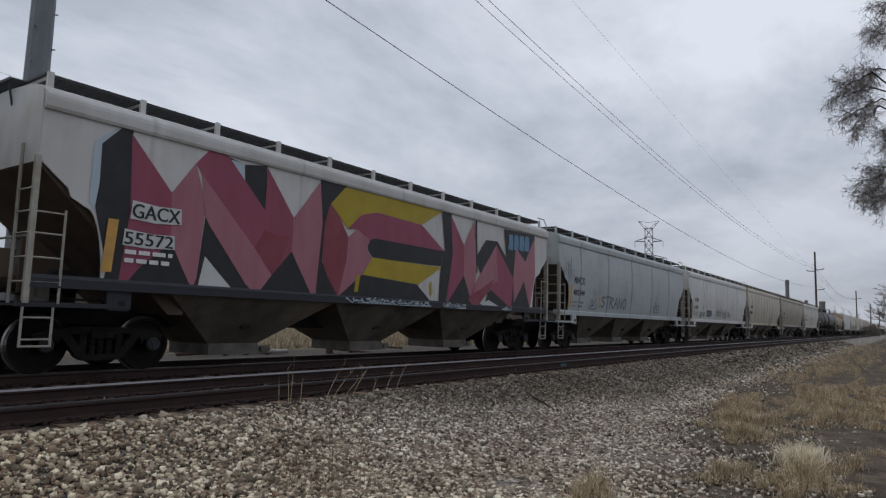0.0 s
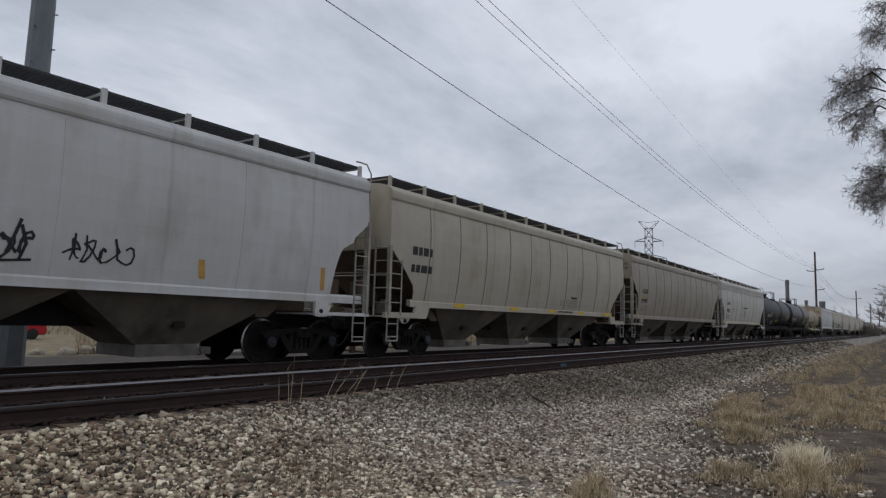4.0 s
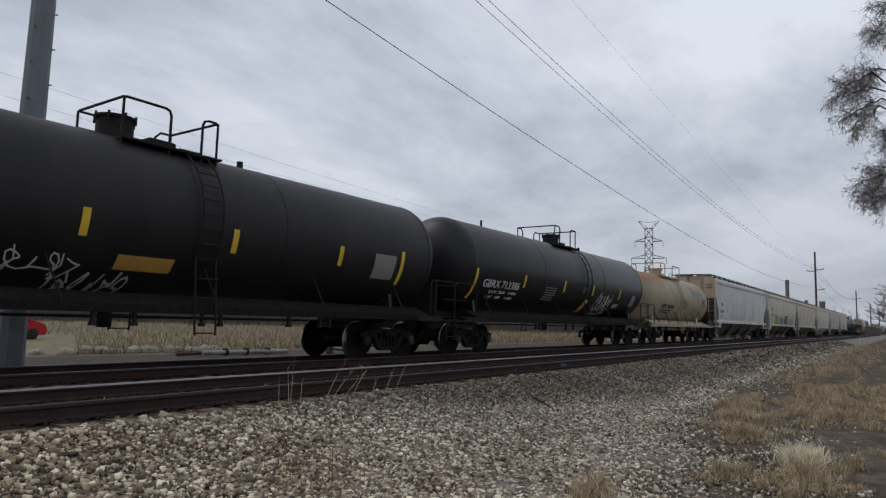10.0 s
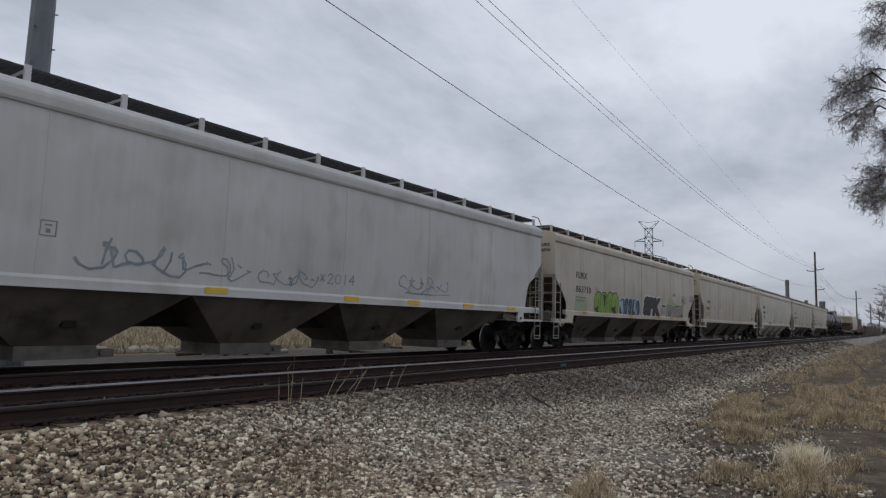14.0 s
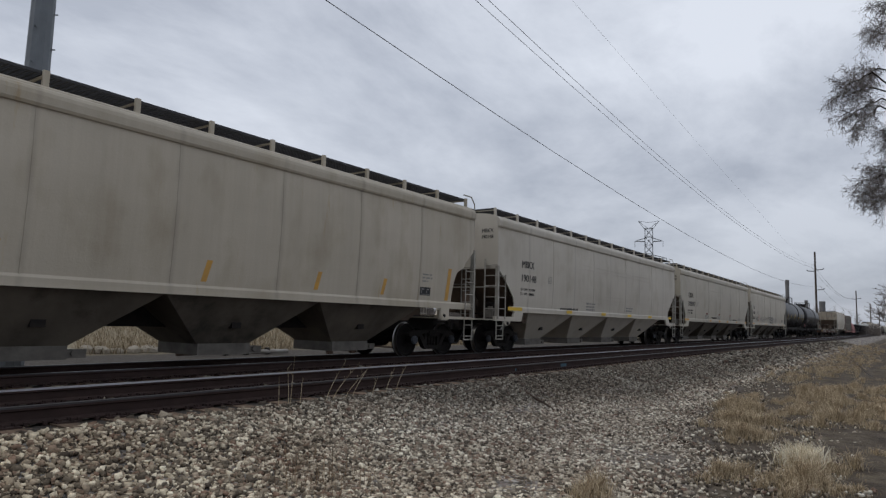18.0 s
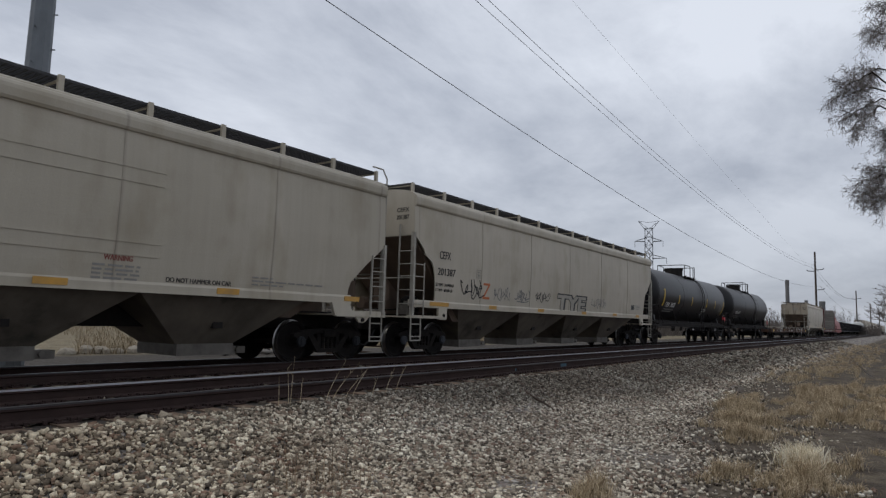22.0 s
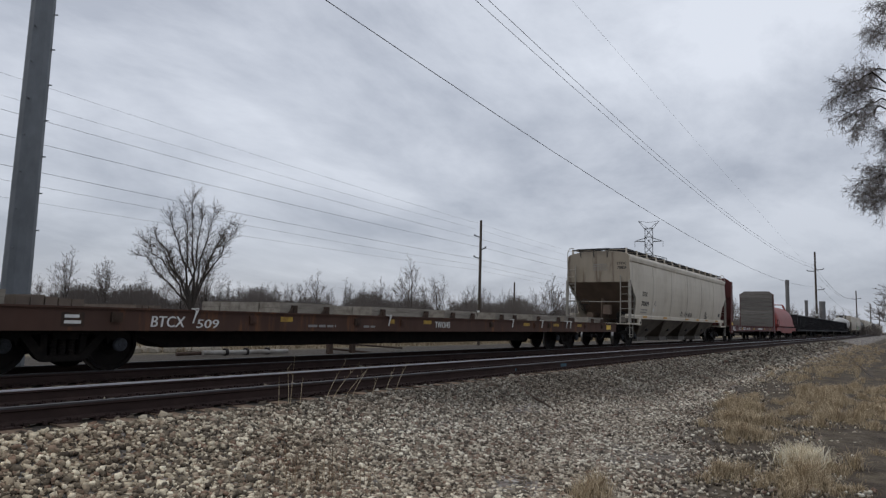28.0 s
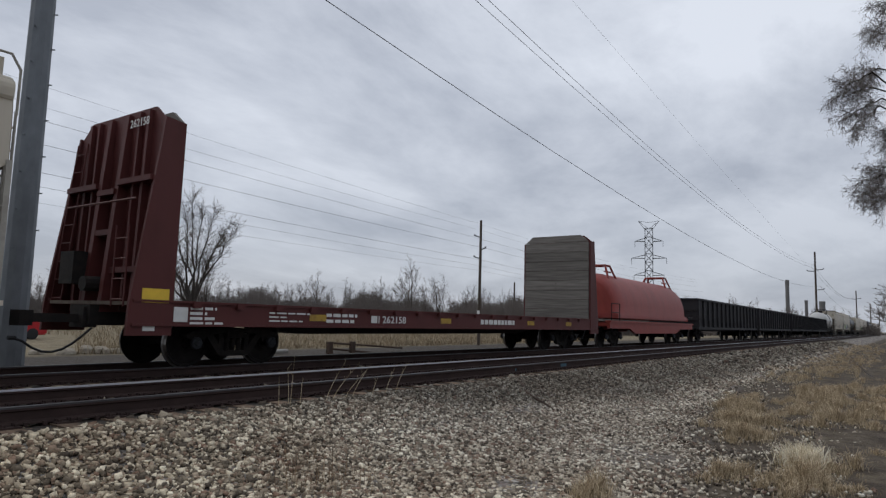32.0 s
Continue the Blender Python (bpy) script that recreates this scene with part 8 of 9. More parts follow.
    bars_of_text(gacx, M_WHITE_INK, -7.05, -1.632, 1.96, (0.85, 0.8), 0.07, 0.07)
    slanted(gacx, -7.42, 1.64, 2.50, M_ORANGE, 0.17, 0.06, -1.632)
    # a row of heavy pale blue shapes sprayed over the black
    for k in range(4):
        x, z = 5.60 + 0.37 * k, 3.36 + 0.02 * k
        bits = ((0, 0), (0.25, -0.02), (0.28, 0.2), (0.24, 0.42), (0.02, 0.40), (0.05 - 0.02 * k, 0.22))
        patch([(x + 1.2 * a, z + 1.2 * b) for a, b in bits], G_SKYBLUE, gacx, -1.634, "sprayed_shape", "heavy pale blue sprayed shape on black")
    scribble(2.05, 1.37, 1.12, 0.13, 9, 0.026, G_PALEBLUE, gacx, 8, -1.645, "pale signature on the sill")
    scribble(5.27, 1.37, 0.55, 0.12, 4, 0.024, G_PALEBLUE, gacx, 9, -1.645, "pale signature on the sill")
    scribble(-1.75, 1.375, 3.2, 0.12, 15, 0.026, G_PALEBLUE, gacx, 3, -1.645, "pale signature on the sill")


mural()
def mark_car(car, half, *rows, weights=()):
    """Reporting mark and number on the side and, small, on the end sheet."""
    for text, x, z, w, h in rows:
        letters(text, M_BLACK_INK, car, x, z, w, h)
    x = rows[1][1]
    if weights:
        for k, text in enumerate(weights):
            letters(text, M_GREY_INK if car is mwcx else M_BLACK_INK, car, x - 0.05, rows[1][2] - 0.30 - 0.15 * k, min(1.1, rows[1][3]) * (1.0 if k == 0 else 0.94), 0.08)
    else:
        bars_of_text(car, M_GREY_INK, x, -1.606, rows[1][2] - 0.22, (1.0, 0.95), 0.06, 0.07)
    data_plate(car, x + 2.0, rows[1][2] + 0.05, M_GREY_INK)
    for k, (text, _x, _z, w, _h) in enumerate(rows):
        ob = letters(text, M_BLACK_INK, car, 0, 0, 0.42, 0.12, 0)
        ob.matrix_basis = pose(-half - 0.015, -0.98, 3.86 - 0.2 * k, 0, 0, -90)
    bm = bmesh.new()
    for k in range(4):
        box(bm, -half - 0.019, -half - 0.013, -0.45 - 0.08 * (k % 2), 0.25, 3.88 - 0.09 * k, 3.91 - 0.09 * k)
    tagged(part("small_writing", bm, M_GREY_INK, car), kind="stuff")


mark_car(mwcx, 8.65, ("MWCX", -7.28, 2.57, 0.98, 0.28), ("482344", -7.32, 2.12, 1.08, 0.23), weights=("LD LMT  222800", "LT WT   63200"))
mark_car(agpx, 8.7, ("AGPX", -7.68, 2.58, 0.86, 0.23), ("11304", -7.70, 2.12, 0.84, 0.21))
mark_car(agp2, 8.7, ("AGPX", -7.20, 2.60, 0.82, 0.21), ("19189", -7.24, 2.14, 0.82, 0.20))
mark_car(shqx, 8.45, ("SHQX", -6.57, 2.66, 0.89, 0.24), ("41035", -6.58, 2.15, 0.93, 0.25), weights=("LD LMT 222800", "LT WT   63200"))
mark_car(cefx, 9.9, ("CEFX", -8.34, 2.51, 0.71, 0.22), ("635481", -8.47, 2.06, 1.02, 0.20))
mark_car(srkx, 10.05, ("FURX", -8.12, 2.80, 1.05, 0.25), ("863710", -8.13, 2.25, 1.50, 0.26))
mark_car(crd2, 9.75, ("CRDX", -7.96, 2.58, 0.79, 0.21), ("15127", -8.07, 2.13, 0.78, 0.20))
mark_car(mbkx, 9.725, ("MBKX", -8.15, 2.84, 0.87, 0.24), ("190148", -8.14, 2.38, 1.04, 0.24), weights=("LD LMT 217200", "LT  WT   68800"))
mark_car(cbfx, 9.9, ("CBFX", -8.25, 2.75, 1.08, 0.31), ("398497", -8.26, 2.26, 1.59, 0.28), weights=("LD  LMT 218700", "LT  WT    67300"))
mark_car(tyex, 9.8, ("CEFX", -8.64, 2.70, 0.53, 0.22), ("201387", -8.70, 2.25, 0.86, 0.20), weights=("LD LMT  216900 LB", "LT WT   69100 LB"))
mark_car(itfx, 9.95, ("ITFX", -8.11, 2.44, 0.70, 0.23), ("700829", -8.18, 1.98, 1.11, 0.23))

# blue-grey hopper
scribble(-8.25, 2.72, 0.75, 0.85, 5, 0.03, G_GREY, mwcx, 11)
scribble(-5.66, 1.66, 0.75, 0.42, 4, 0.035, G_NAVY, mwcx, 12)
sprayed("STRANO", -4.4, 1.74, 3.1, 0.46, 0.085, G_GREY, mwcx, label="large thin grey tag")
scribble(2.7, 1.72, 0.95, 0.5, 4, 0.05, G_BLACK, mwcx, 13)
slanted(mwcx, -7.58, 1.62, 2.54, M_ORANGE, 0.16)
slanted(mwcx, -4.62, 1.70, 2.12, M_ORANGE, 0.14)
# light grey hopper
scribble(-6.34, 1.66, 1.2, 0.34, 7, 0.045, G_BLACK, agpx, 21)
patch([(-4.6, 1.70), (-3.3, 1.66), (-3.25, 2.10), (-4.55, 2.16)], G_PALEBLUE, agpx, -1.6065, "paint_patch", "pale blue sprayed ground")
sprayed("REBO", -4.52, 1.76, 1.3, 0.32, 0.11, G_NAVY, agpx, -1.608, "dark blue tag")
scribble(-2.0, 1.74, 1.5, 0.52, 6, 0.055, G_BLACK, agpx, 22)
scribble(-0.2, 1.74, 1.2, 0.5, 5, 0.06, G_BLACK, agpx, 23)
scribble(1.5, 1.76, 1.0, 0.42, 5, 0.045, G_BLACK, agpx, 24)
for x, z0, z1 in ((-7.92, 1.66, 2.52), (-5.02, 1.70, 2.05), (-2.15, 1.62, 1.95), (3.85, 1.65, 2.0), (6.9, 1.6, 2.1)):
    slanted(agpx, x, z0, z1, M_ORANGE, 0.13)
# tan hopper with yellow markers
letters("DO NOT HAMMER ON CAR", M_BLACK_INK, tan3, 1.72, 1.41, 1.32, 0.075, -1.642)
letters("WARNING", M_BLACK_INK, tan3, 2.75, 1.95, 0.55, 0.09, -1.606)
bars_of_text(tan3, M_GREY_INK, 1.8, -1.606, 1.85, (0.7, 0.65, 0.7), 0.04, 0.04)
bars_of_text(tan3, M_GREY_INK, 2.6, -1.606, 1.85, (0.85, 0.8, 0.85, 0.7), 0.04, 0.04)
bars_of_text(tan3, M_BLACK_INK, -7.4, -1.606, 2.7, (0.9,), 0.22)
bars_of_text(tan3, M_BLACK_INK, -7.4, -1.606, 2.25, (0.9,), 0.2)
for x, w in ((0.9, 0.55), (3.6, 0.5), (6.3, 0.75), (-5.2, 0.55), (-1.9, 0.55)):
    marker(tan3, x, 1.32, w, 0.11, M_YELLOW)
# dusty hopper
for x in (-4.9, -1.9, 1.0, 4.0):
    slanted(agp2, x, 1.62, 2.0, M_ORANGE, 0.07, 0.14)
patch([(-7.55, 1.55), (-7.35, 1.55), (-7.3, 2.45), (-7.5, 2.45)], M_ORANGE, agp2, -1.606, "marker", "faded vertical marker")
# pale hopper
letters("DO NOT HAMMER ON CAR", M_BLACK_INK, shqx, -0.92, 2.56, 1.85, 0.10)
bars_of_text(shqx, M_GREY_INK, -0.45, -1.606, 2.3, (0.9, 0.85, 0.9, 0.7, 0.8), 0.05, 0.05)
for x, w in ((-7.3, 0.85), (-4.7, 0.5), (-1.9, 0.55), (1.7, 0.5), (4.6, 0.5), (6.3, 0.6)):
    marker(shqx, x, 1.32, w, 0.11, M_YELLOW)
# chalk-white hopper: thin blue scrawls and yellow markers
scribble(-2.35, 1.62, 1.6, 0.34, 5, 0.04, G_FADED, cefx, 31)
sprayed("*2014", -0.72, 1.76, 1.15, 0.22, 0.028, G_FADED, cefx)
scribble(2.1, 1.72, 2.2, 0.42, 6, 0.04, G_FADED, cefx, 32)
scribble(-5.7, 1.68, 2.0, 0.48, 5, 0.055, G_FADED, cefx, 33)
scribble(-3.5, 1.66, 0.8, 0.42, 2, 0.04, G_FADED, cefx, 34)
letters("WARNING", M_RED_INK, cbfx, -3.94, 1.83, 0.48, 0.10)
bars_of_text(cbfx, M_GREY_INK, -4.16, -1.606, 1.74, (0.76, 0.80, 0.84, 0.72), 0.035, 0.03)
letters("DO NOT HAMMER ON CAR", M_BLACK_INK, cbfx, -2.29, 1.60, 1.30, 0.10)
letters("WARNING", M_RED_INK, cbfx, -0.45, 1.86, 0.46, 0.09)
bars_of_text(cbfx, M_GREY_INK, -0.66, -1.606, 1.76, (0.76, 0.78, 0.72, 0.76), 0.03, 0.03)
bars_of_text(cbfx, M_GREY_INK, -1.44, -1.642, 1.36, (0.9,), 0.05)
bars_of_text(cbfx, M_GREY_INK, -3.92, -1.642, 1.42, (0.42, 0.45, 0.4), 0.025, 0.025)
letters("DO NOT HAMMER ON CAR", M_BLACK_INK, cbfx, 4.17, 1.55, 1.35, 0.085)
letters("WARNING", M_RED_INK, cbfx, 3.05, 1.84, 0.48, 0.09)
bars_of_text(cbfx, M_GREY_INK, 2.88, -1.606, 1.74, (0.8, 0.78, 0.8, 0.76), 0.035, 0.035)
bars_of_text(cbfx, M_GREY_INK, 6.0, -1.606, 1.74, (0.5, 1.9, 0.8), 0.03, 0.04)
for x in (-8.0, -3.6, 0.05, 2.4, 5.0, 7.6):
    marker(cefx, x, 1.32, 0.5, 0.11, M_YELLOW)
# cream hopper with coloured pieces
def bubbles(x, z, w, h, n, fill, outline, parent, y, seed, rim=0.055, jag=0.0):
    """A row of fat, overlapping rounded letter shapes with an outline, that spell nothing."""
    rnd = random.Random(seed)
    step = w / n
    for k in range(n):
        cx, cz = x + (k + 0.5) * step, z + h * rnd.uniform(0.46, 0.52)
        rx, rz = step * rnd.uniform(0.54, 0.62), h * rnd.uniform(0.44, 0.52)
        cuts = [rnd.uniform(1 - jag, 1) for _ in range(9)]
        e, lean, bite = rnd.uniform(0.55, 0.75), rnd.uniform(-0.06, 0.10), rnd.uniform(0, 6.28)
        for grow, mat, name in ((rim, outline, "outline"), (0.0, fill, "letter_shape")):
            pts = []
            for i in range(28):
                t = i * math.tau / 28
                c, d = math.cos(t), math.sin(t)
                dent = (1 - 0.14 * max(0.0, math.cos(t - bite)) ** 6) * cuts[i // 3 % 9 if jag else 0] ** (1 if jag else 0)
                u = math.copysign(abs(c) ** e, c) * dent * (rx + grow)
                v = math.copysign(abs(d) ** e, d) * dent * (rz + grow)
                pts.append((cx + u + lean * v, max(cz + v, 1.44)))
            patch(pts, mat, parent, y, name, "sprayed bubble shape")
            y -= 0.0006
        # inner folds
        q = [(cx + rx * rnd.uniform(-0.3, 0.3), cz + rz * t) for t in (-0.45, -0.1, 0.15, 0.5)]
        stroke(q, rim * 0.6, outline, parent, y, "inner_line")
        y -= 0.002
    return y


bubbles(-6.15, 1.36, 2.6, 1.05, 4, G_GREEN, G_BROWN, srkx, -1.6066, 3, 0.045)
patch([(-8.2, 1.48), (-6.9, 1.46), (-6.95, 2.0), (-7.6, 2.1), (-8.15, 1.95)], G_PALEGREEN, srkx, -1.6062, "paint_patch", "faded green buffed patch")
bubbles(-3.2, 1.38, 2.6, 0.9, 5, G_NAVY, G_PALEBLUE, srkx, -1.6066, 8, 0.04)
letters("SPK", M_WHITE_INK, srkx, -0.12, 1.46, 2.95, 1.06, -1.6066, "sprayed_tag", 0.10, 0.115, "fat white-edged sprayed letters")
letters("SPK", G_BLACK, srkx, -0.04, 1.50, 2.78, 0.97, -1.620, "sprayed_tag", 0.10, 0.085, "fat black sprayed letters")
patch([(3.80, 1.45), (7.25, 1.45), (7.1, 1.75), (5.9, 2.15), (5.3, 2.32), (4.6, 2.55), (4.1, 2.5), (3.75, 2.1)], G_PALEGREEN, srkx, -1.6062, "paint_patch", "thin green overspray")
bubbles(3.95, 1.38, 3.1, 0.86, 5, G_FILL, G_BROWN, srkx, -1.6068, 12, 0.06, 0.34)
scribble(6.7, 2.35, 0.7, 0.4, 3, 0.06, G_BROWN, srkx, 41)
scribble(4.9, 2.68, 0.5, 0.16, 2, 0.05, G_BROWN, srkx, 42)
scribble(8.3, 2.45, 1.1, 0.45, 5, 0.04, G_BLACK, srkx, 43)
letters("WARNING", M_BLACK_INK, srkx, 3.05, 2.02, 0.55, 0.09)
bars_of_text(srkx, M_GREY_INK, 2.85, -1.606, 1.9, (0.85, 0.8, 0.85, 0.8, 0.7), 0.04, 0.04)
for x in (2.2, 4.6, 8.0, -7.5, -2.0):
    marker(srkx, x, 1.32, 0.5, 0.11, M_ORANGE)
# rust-run hopper, the beige pair, tags
slanted(crd2, -8.42, 1.6, 2.45, M_ORANGE, 0.18, 0.08)
for x in (-5.9, -2.9, 0.6, 3.4, 5.62):
    slanted(crd2, x, 1.6, 2.0, M_ORANGE, 0.12, 0.1)
patch([(-3.9, 1.95), (-3.7, 1.95), (-3.7, 2.3), (-3.9, 2.3)], M_WHITE, crd2, -1.606, "label", "small white label")
for car in (mbkx, cbfx):
    for x in (-9.0, -4.5, -1.0, 2.2, 5.2, 8.6) if car is mbkx else (-9.0, -3.02, -0.42, 2.03, 5.2, 8.6):
        marker(car, x, 1.32, 0.95 if x < -8 else 0.5, 0.11, M_YELLOW if car is mbkx else M_ORANGE)
    if car is mbkx:
        letters("DO NOT HAMMER ON CAR", M_BLACK_INK, car, -5.0, 1.52, 1.6, 0.08)
        bars_of_text(car, M_GREY_INK, -2.6, -1.606, 1.8, (0.9, 0.85, 0.9), 0.06, 0.06)
        bars_of_text(car, M_GREY_INK, 2.0, -1.606, 1.75, (0.9, 0.85), 0.06, 0.06)
    for z in (3.35, 3.2, 2.2, 2.05, 1.9) if car is mbkx else (3.42, 3.18, 2.17, 1.95):
        bm = bmesh.new()
        box(bm, -3.1 if car is mbkx else -5.0, 5.2 if car is mbkx else 4.0, -1.612, -1.59, z - 0.012, z + 0.012)
        part("pressed_bead", bm, P_BEIGE if car is mbkx else P_BEIGE2, car)
scribble(-7.45, 1.70, 1.15, 0.52, 5, 0.05, G_BLACK, tyex, 51)
sprayed("Z", -6.25, 1.72, 0.45, 0.42, 0.07, G_ORANGE, tyex)
scribble(-5.6, 1.70, 1.0, 0.4, 6, 0.03, G_GREY, tyex, 52)
scribble(-4.2, 1.72, 0.9, 0.36, 5, 0.04, G_GREY, tyex, 53)
scribble(-2.8, 1.76, 1.1, 0.32, 5, 0.045, G_BLACK, tyex, 54)
letters("TYE", G_BLACK, tyex, -1.12, 1.44, 2.75, 0.68, -1.6066, "sprayed_tag", 0.12, 0.08, "black-edged block letters")
letters("TYE", G_FILL, tyex, -1.14, 1.49, 2.62, 0.58, -1.624, "sprayed_tag", 0.12, 0.03, "block letters filled with pale paint")
scribble(2.2, 1.7, 1.6, 0.4, 7, 0.03, G_GREY, tyex, 55)
for x in (-9.0, -5.9, -2.6, 1.2, 4.6, 7.6):
    marker(tyex, x, 1.32, 0.9 if x < -8 else 0.45, 0.11, M_ORANGE)
stencil_pair(tyex, 6.94, 1.73)
bars_of_text(tyex, M_GREY_INK, 7.56, -1.606, 1.92, (0.6, 0.7, 0.55), 0.035, 0.04)
stencil_pair(crd2, 7.21, 1.66)
bars_of_text(crd2, M_GREY_INK, 7.28, -1.606, 2.20, (0.42, 0.44, 0.25), 0.04, 0.05)
slanted(crd2, 8.36, 1.56, 2.46, M_ORANGE, 0.16, 0.1)
stencil_pair(itfx, 8.0, 1.73)
scribble(-1.20, 1.63, 0.39, 0.30, 3, 0.035, G_BLACK, itfx, 61)
scribble(-0.52, 1.61, 0.69, 0.24, 5, 0.035, G_BLACK, itfx, 62)
scribble(0.33, 1.62, 0.91, 0.24, 7, 0.035, G_BLACK, itfx, 64)
scribble(4.3, 1.60, 0.75, 0.38, 4, 0.05, G_BLACK, itfx, 63)
for x in (-7.8, -4.4, -0.06, 2.36, 4.6, 7.4):
    marker(itfx, x, 1.32, 0.6, 0.10, M_ORANGE)
patch([(-6.3, 1.72), (-6.1, 1.72), (-6.1, 1.9), (-6.3, 1.9)], M_WHITE, itfx, -1.606, "label", "small white label")

# tank cars
tank_letters(crdx, "CRDX 290323", M_WHITE_INK, -6.03, 2.18, 2.19, 0.24)
tank_letters(gbrx, "GBRX 713386", M_WHITE_INK, -6.40, 2.09, 2.32, 0.24)
tank_letters(gbrx, "LD LMT   206000      93400KG", M_WHITE_INK, -5.85, 1.92, 1.75, 0.085)
tank_letters(gbrx, "LT WT     80000       36300KG", M_WHITE_INK, -5.92, 1.76, 1.75, 0.085)
tank_letters(shpx, "SHPX 206030", M_BLACK_INK, -3.82, 2.01, 2.34, 0.21)
tank_letters(tae1, "TAEX", M_WHITE_INK, -5.51, 2.08, 0.76, 0.25)
tank_letters(tae1, "30123", M_WHITE_INK, -4.49, 2.09, 0.79, 0.25)
tank_letters(tae2, "TAEX", M_WHITE_INK, -5.13, 2.12, 0.85, 0.23)
tank_letters(tae2, "30117", M_WHITE_INK, -4.05, 2.13, 0.70, 0.22)


def tank_lines(car, mat, x, z, widths, h=0.05, gap=0.05):
    bm = bmesh.new()
    for i, w in enumerate(widths):
        zz = z - i * (h + gap)
        k = x
        while k < x + w - 0.02:
            step = min(random.uniform(0.12, 0.3), x + w - k)
            box(bm, k, k + step, -0.002, 0.002, zz, zz + h)
            k += step + 0.05
    wrap(tagged(part("small_writing", bm, mat, car), kind="stuff"), car)


for car, x in ((crdx, -5.9), (shpx, -3.7), (tae1, -5.5), (tae2, -5.2)):
    tank_lines(car, M_GREY_INK if car is not shpx else M_BLACK_INK, x, 1.93 if car is not shpx else 1.86, (1.8, 1.7), 0.055, 0.06)
for car, rows in (
    (crdx, ((-3.66, 2.18, 2.66), (-0.74, 2.2, 2.65), (2.12, 2.2, 2.66), (5.05, 2.2, 2.65), (7.3, 1.9, 2.75))),
    (gbrx, ((-6.95, 1.70, 2.62), (-3.85, 2.2, 2.62), (-0.62, 2.2, 2.62), (2.2, 2.2, 2.62), (5.3, 2.15, 2.62))),
    (tae1, ((-6.0, 2.10, 3.04), (-3.15, 2.32, 2.82), (-0.32, 2.3, 2.82), (3.3, 2.3, 2.84), (5.6, 2.3, 2.82), (8.0, 1.95, 2.85))),
):
    for x, z0, z1 in rows:
        curved_patch(car, x, x + 0.13, z0, z1, M_YELLOW, "marker", "yellow reflective strip")
for x, z0, z1 in ((-4.85, 1.93, 2.81), (-2.95, 2.2, 2.56), (-0.85, 2.2, 2.6), (1.24, 2.2, 2.6), (3.06, 2.14, 2.6)):
    curved_patch(shpx, x, x + 0.12, z0, z1, M_ORANGE, "marker", "faded orange strip")
wrap(scribble(-3.6, 1.55, 3.0, 0.36, 11, 0.035, M_WHITE_INK, crdx, 71, 0.0), crdx, 0.016)
wrap(scribble(-0.9, 1.22, 1.3, 0.4, 6, 0.05, M_WHITE_INK, crdx, 72, 0.0), crdx, 0.016)
curved_patch(crdx, 0.0, 1.05, 1.72, 1.97, M_ORANGE, "paint_patch", "faded orange patch")
curved_patch(crdx, 6.3, 7.1, 2.0, 2.6, M_GREY_INK, "data_panel", "grey data panel")
curved_patch(gbrx, 1.75, 2.1, 1.5, 2.0, M_YELLOW, "data_panel", "yellow and white panel")
wrap(scribble(3.05, 1.52, 1.7, 0.85, 5, 0.05, M_WHITE_INK, gbrx, 73, 0.0), gbrx, 0.016)
wrap(scribble(3.1, 1.56, 1.6, 0.75, 6, 0.045, M_WHITE_INK, gbrx, 79, 0.0), gbrx, 0.018)
tank_letters(gbrx, "PRTX", M_WHITE_INK, 5.1, 1.75, 0.6, 0.2)
curved_patch(gbrx, 7.0, 7.5, 1.9, 2.4, M_GREY_INK, "data_panel", "grey data panel")
tank_lines(gbrx, M_GREY_INK, -2.1, 2.28, (0.9, 0.9, 0.85, 0.9, 0.8, 0.9), 0.04, 0.045)
tank_lines(gbrx, M_GREY_INK, 1.2, 2.45, (0.5, 0.5, 0.4), 0.04, 0.045)
tank_lines(tae1, M_WHITE_INK, 2.6, 2.12, (0.9, 1.0, 0.4, 0.5), 0.045, 0.06)
tank_lines(tae1, M_GREY_INK, 7.0, 2.55, (0.75, 0.75, 0.75, 0.75, 0.75, 0.75), 0.06, 0.025)
wrap(scribble(3.6, 1.5, 2.2, 0.5, 8, 0.05, M_GREY_INK, tae2, 74, 0.0), tae2, 0.016)
def emblem():
    """A faded blue word-like emblem of slanting bars, with its underlines."""
    x = 2.35
    for w, z0, z1 in ((0.52, 3.26, 3.36), (0.15, 2.98, 3.26), (0.13, 2.97, 3.36), (0.30, 2.97, 3.20), (0.12, 2.97, 3.20), (0.34, 2.96, 3.20), (0.12, 2.95, 3.34), (0.34, 2.95, 3.20)):
        at = x - 0.34 if (z0, z1) == (2.98, 3.26) else x
        curved_patch(shpx, at, at + w, z0, z1, G_BLUEMARK, "emblem", "faded blue emblem")
        x = max(x, at + w) + 0.05
    for x0, x1, z0, z1 in ((2.15, 4.85, 2.86, 2.90), (4.2, 4.9, 2.80, 2.83)):
        curved_patch(shpx, x0, x1, z0, z1, G_BLUEMARK, "emblem", "faded blue underline")


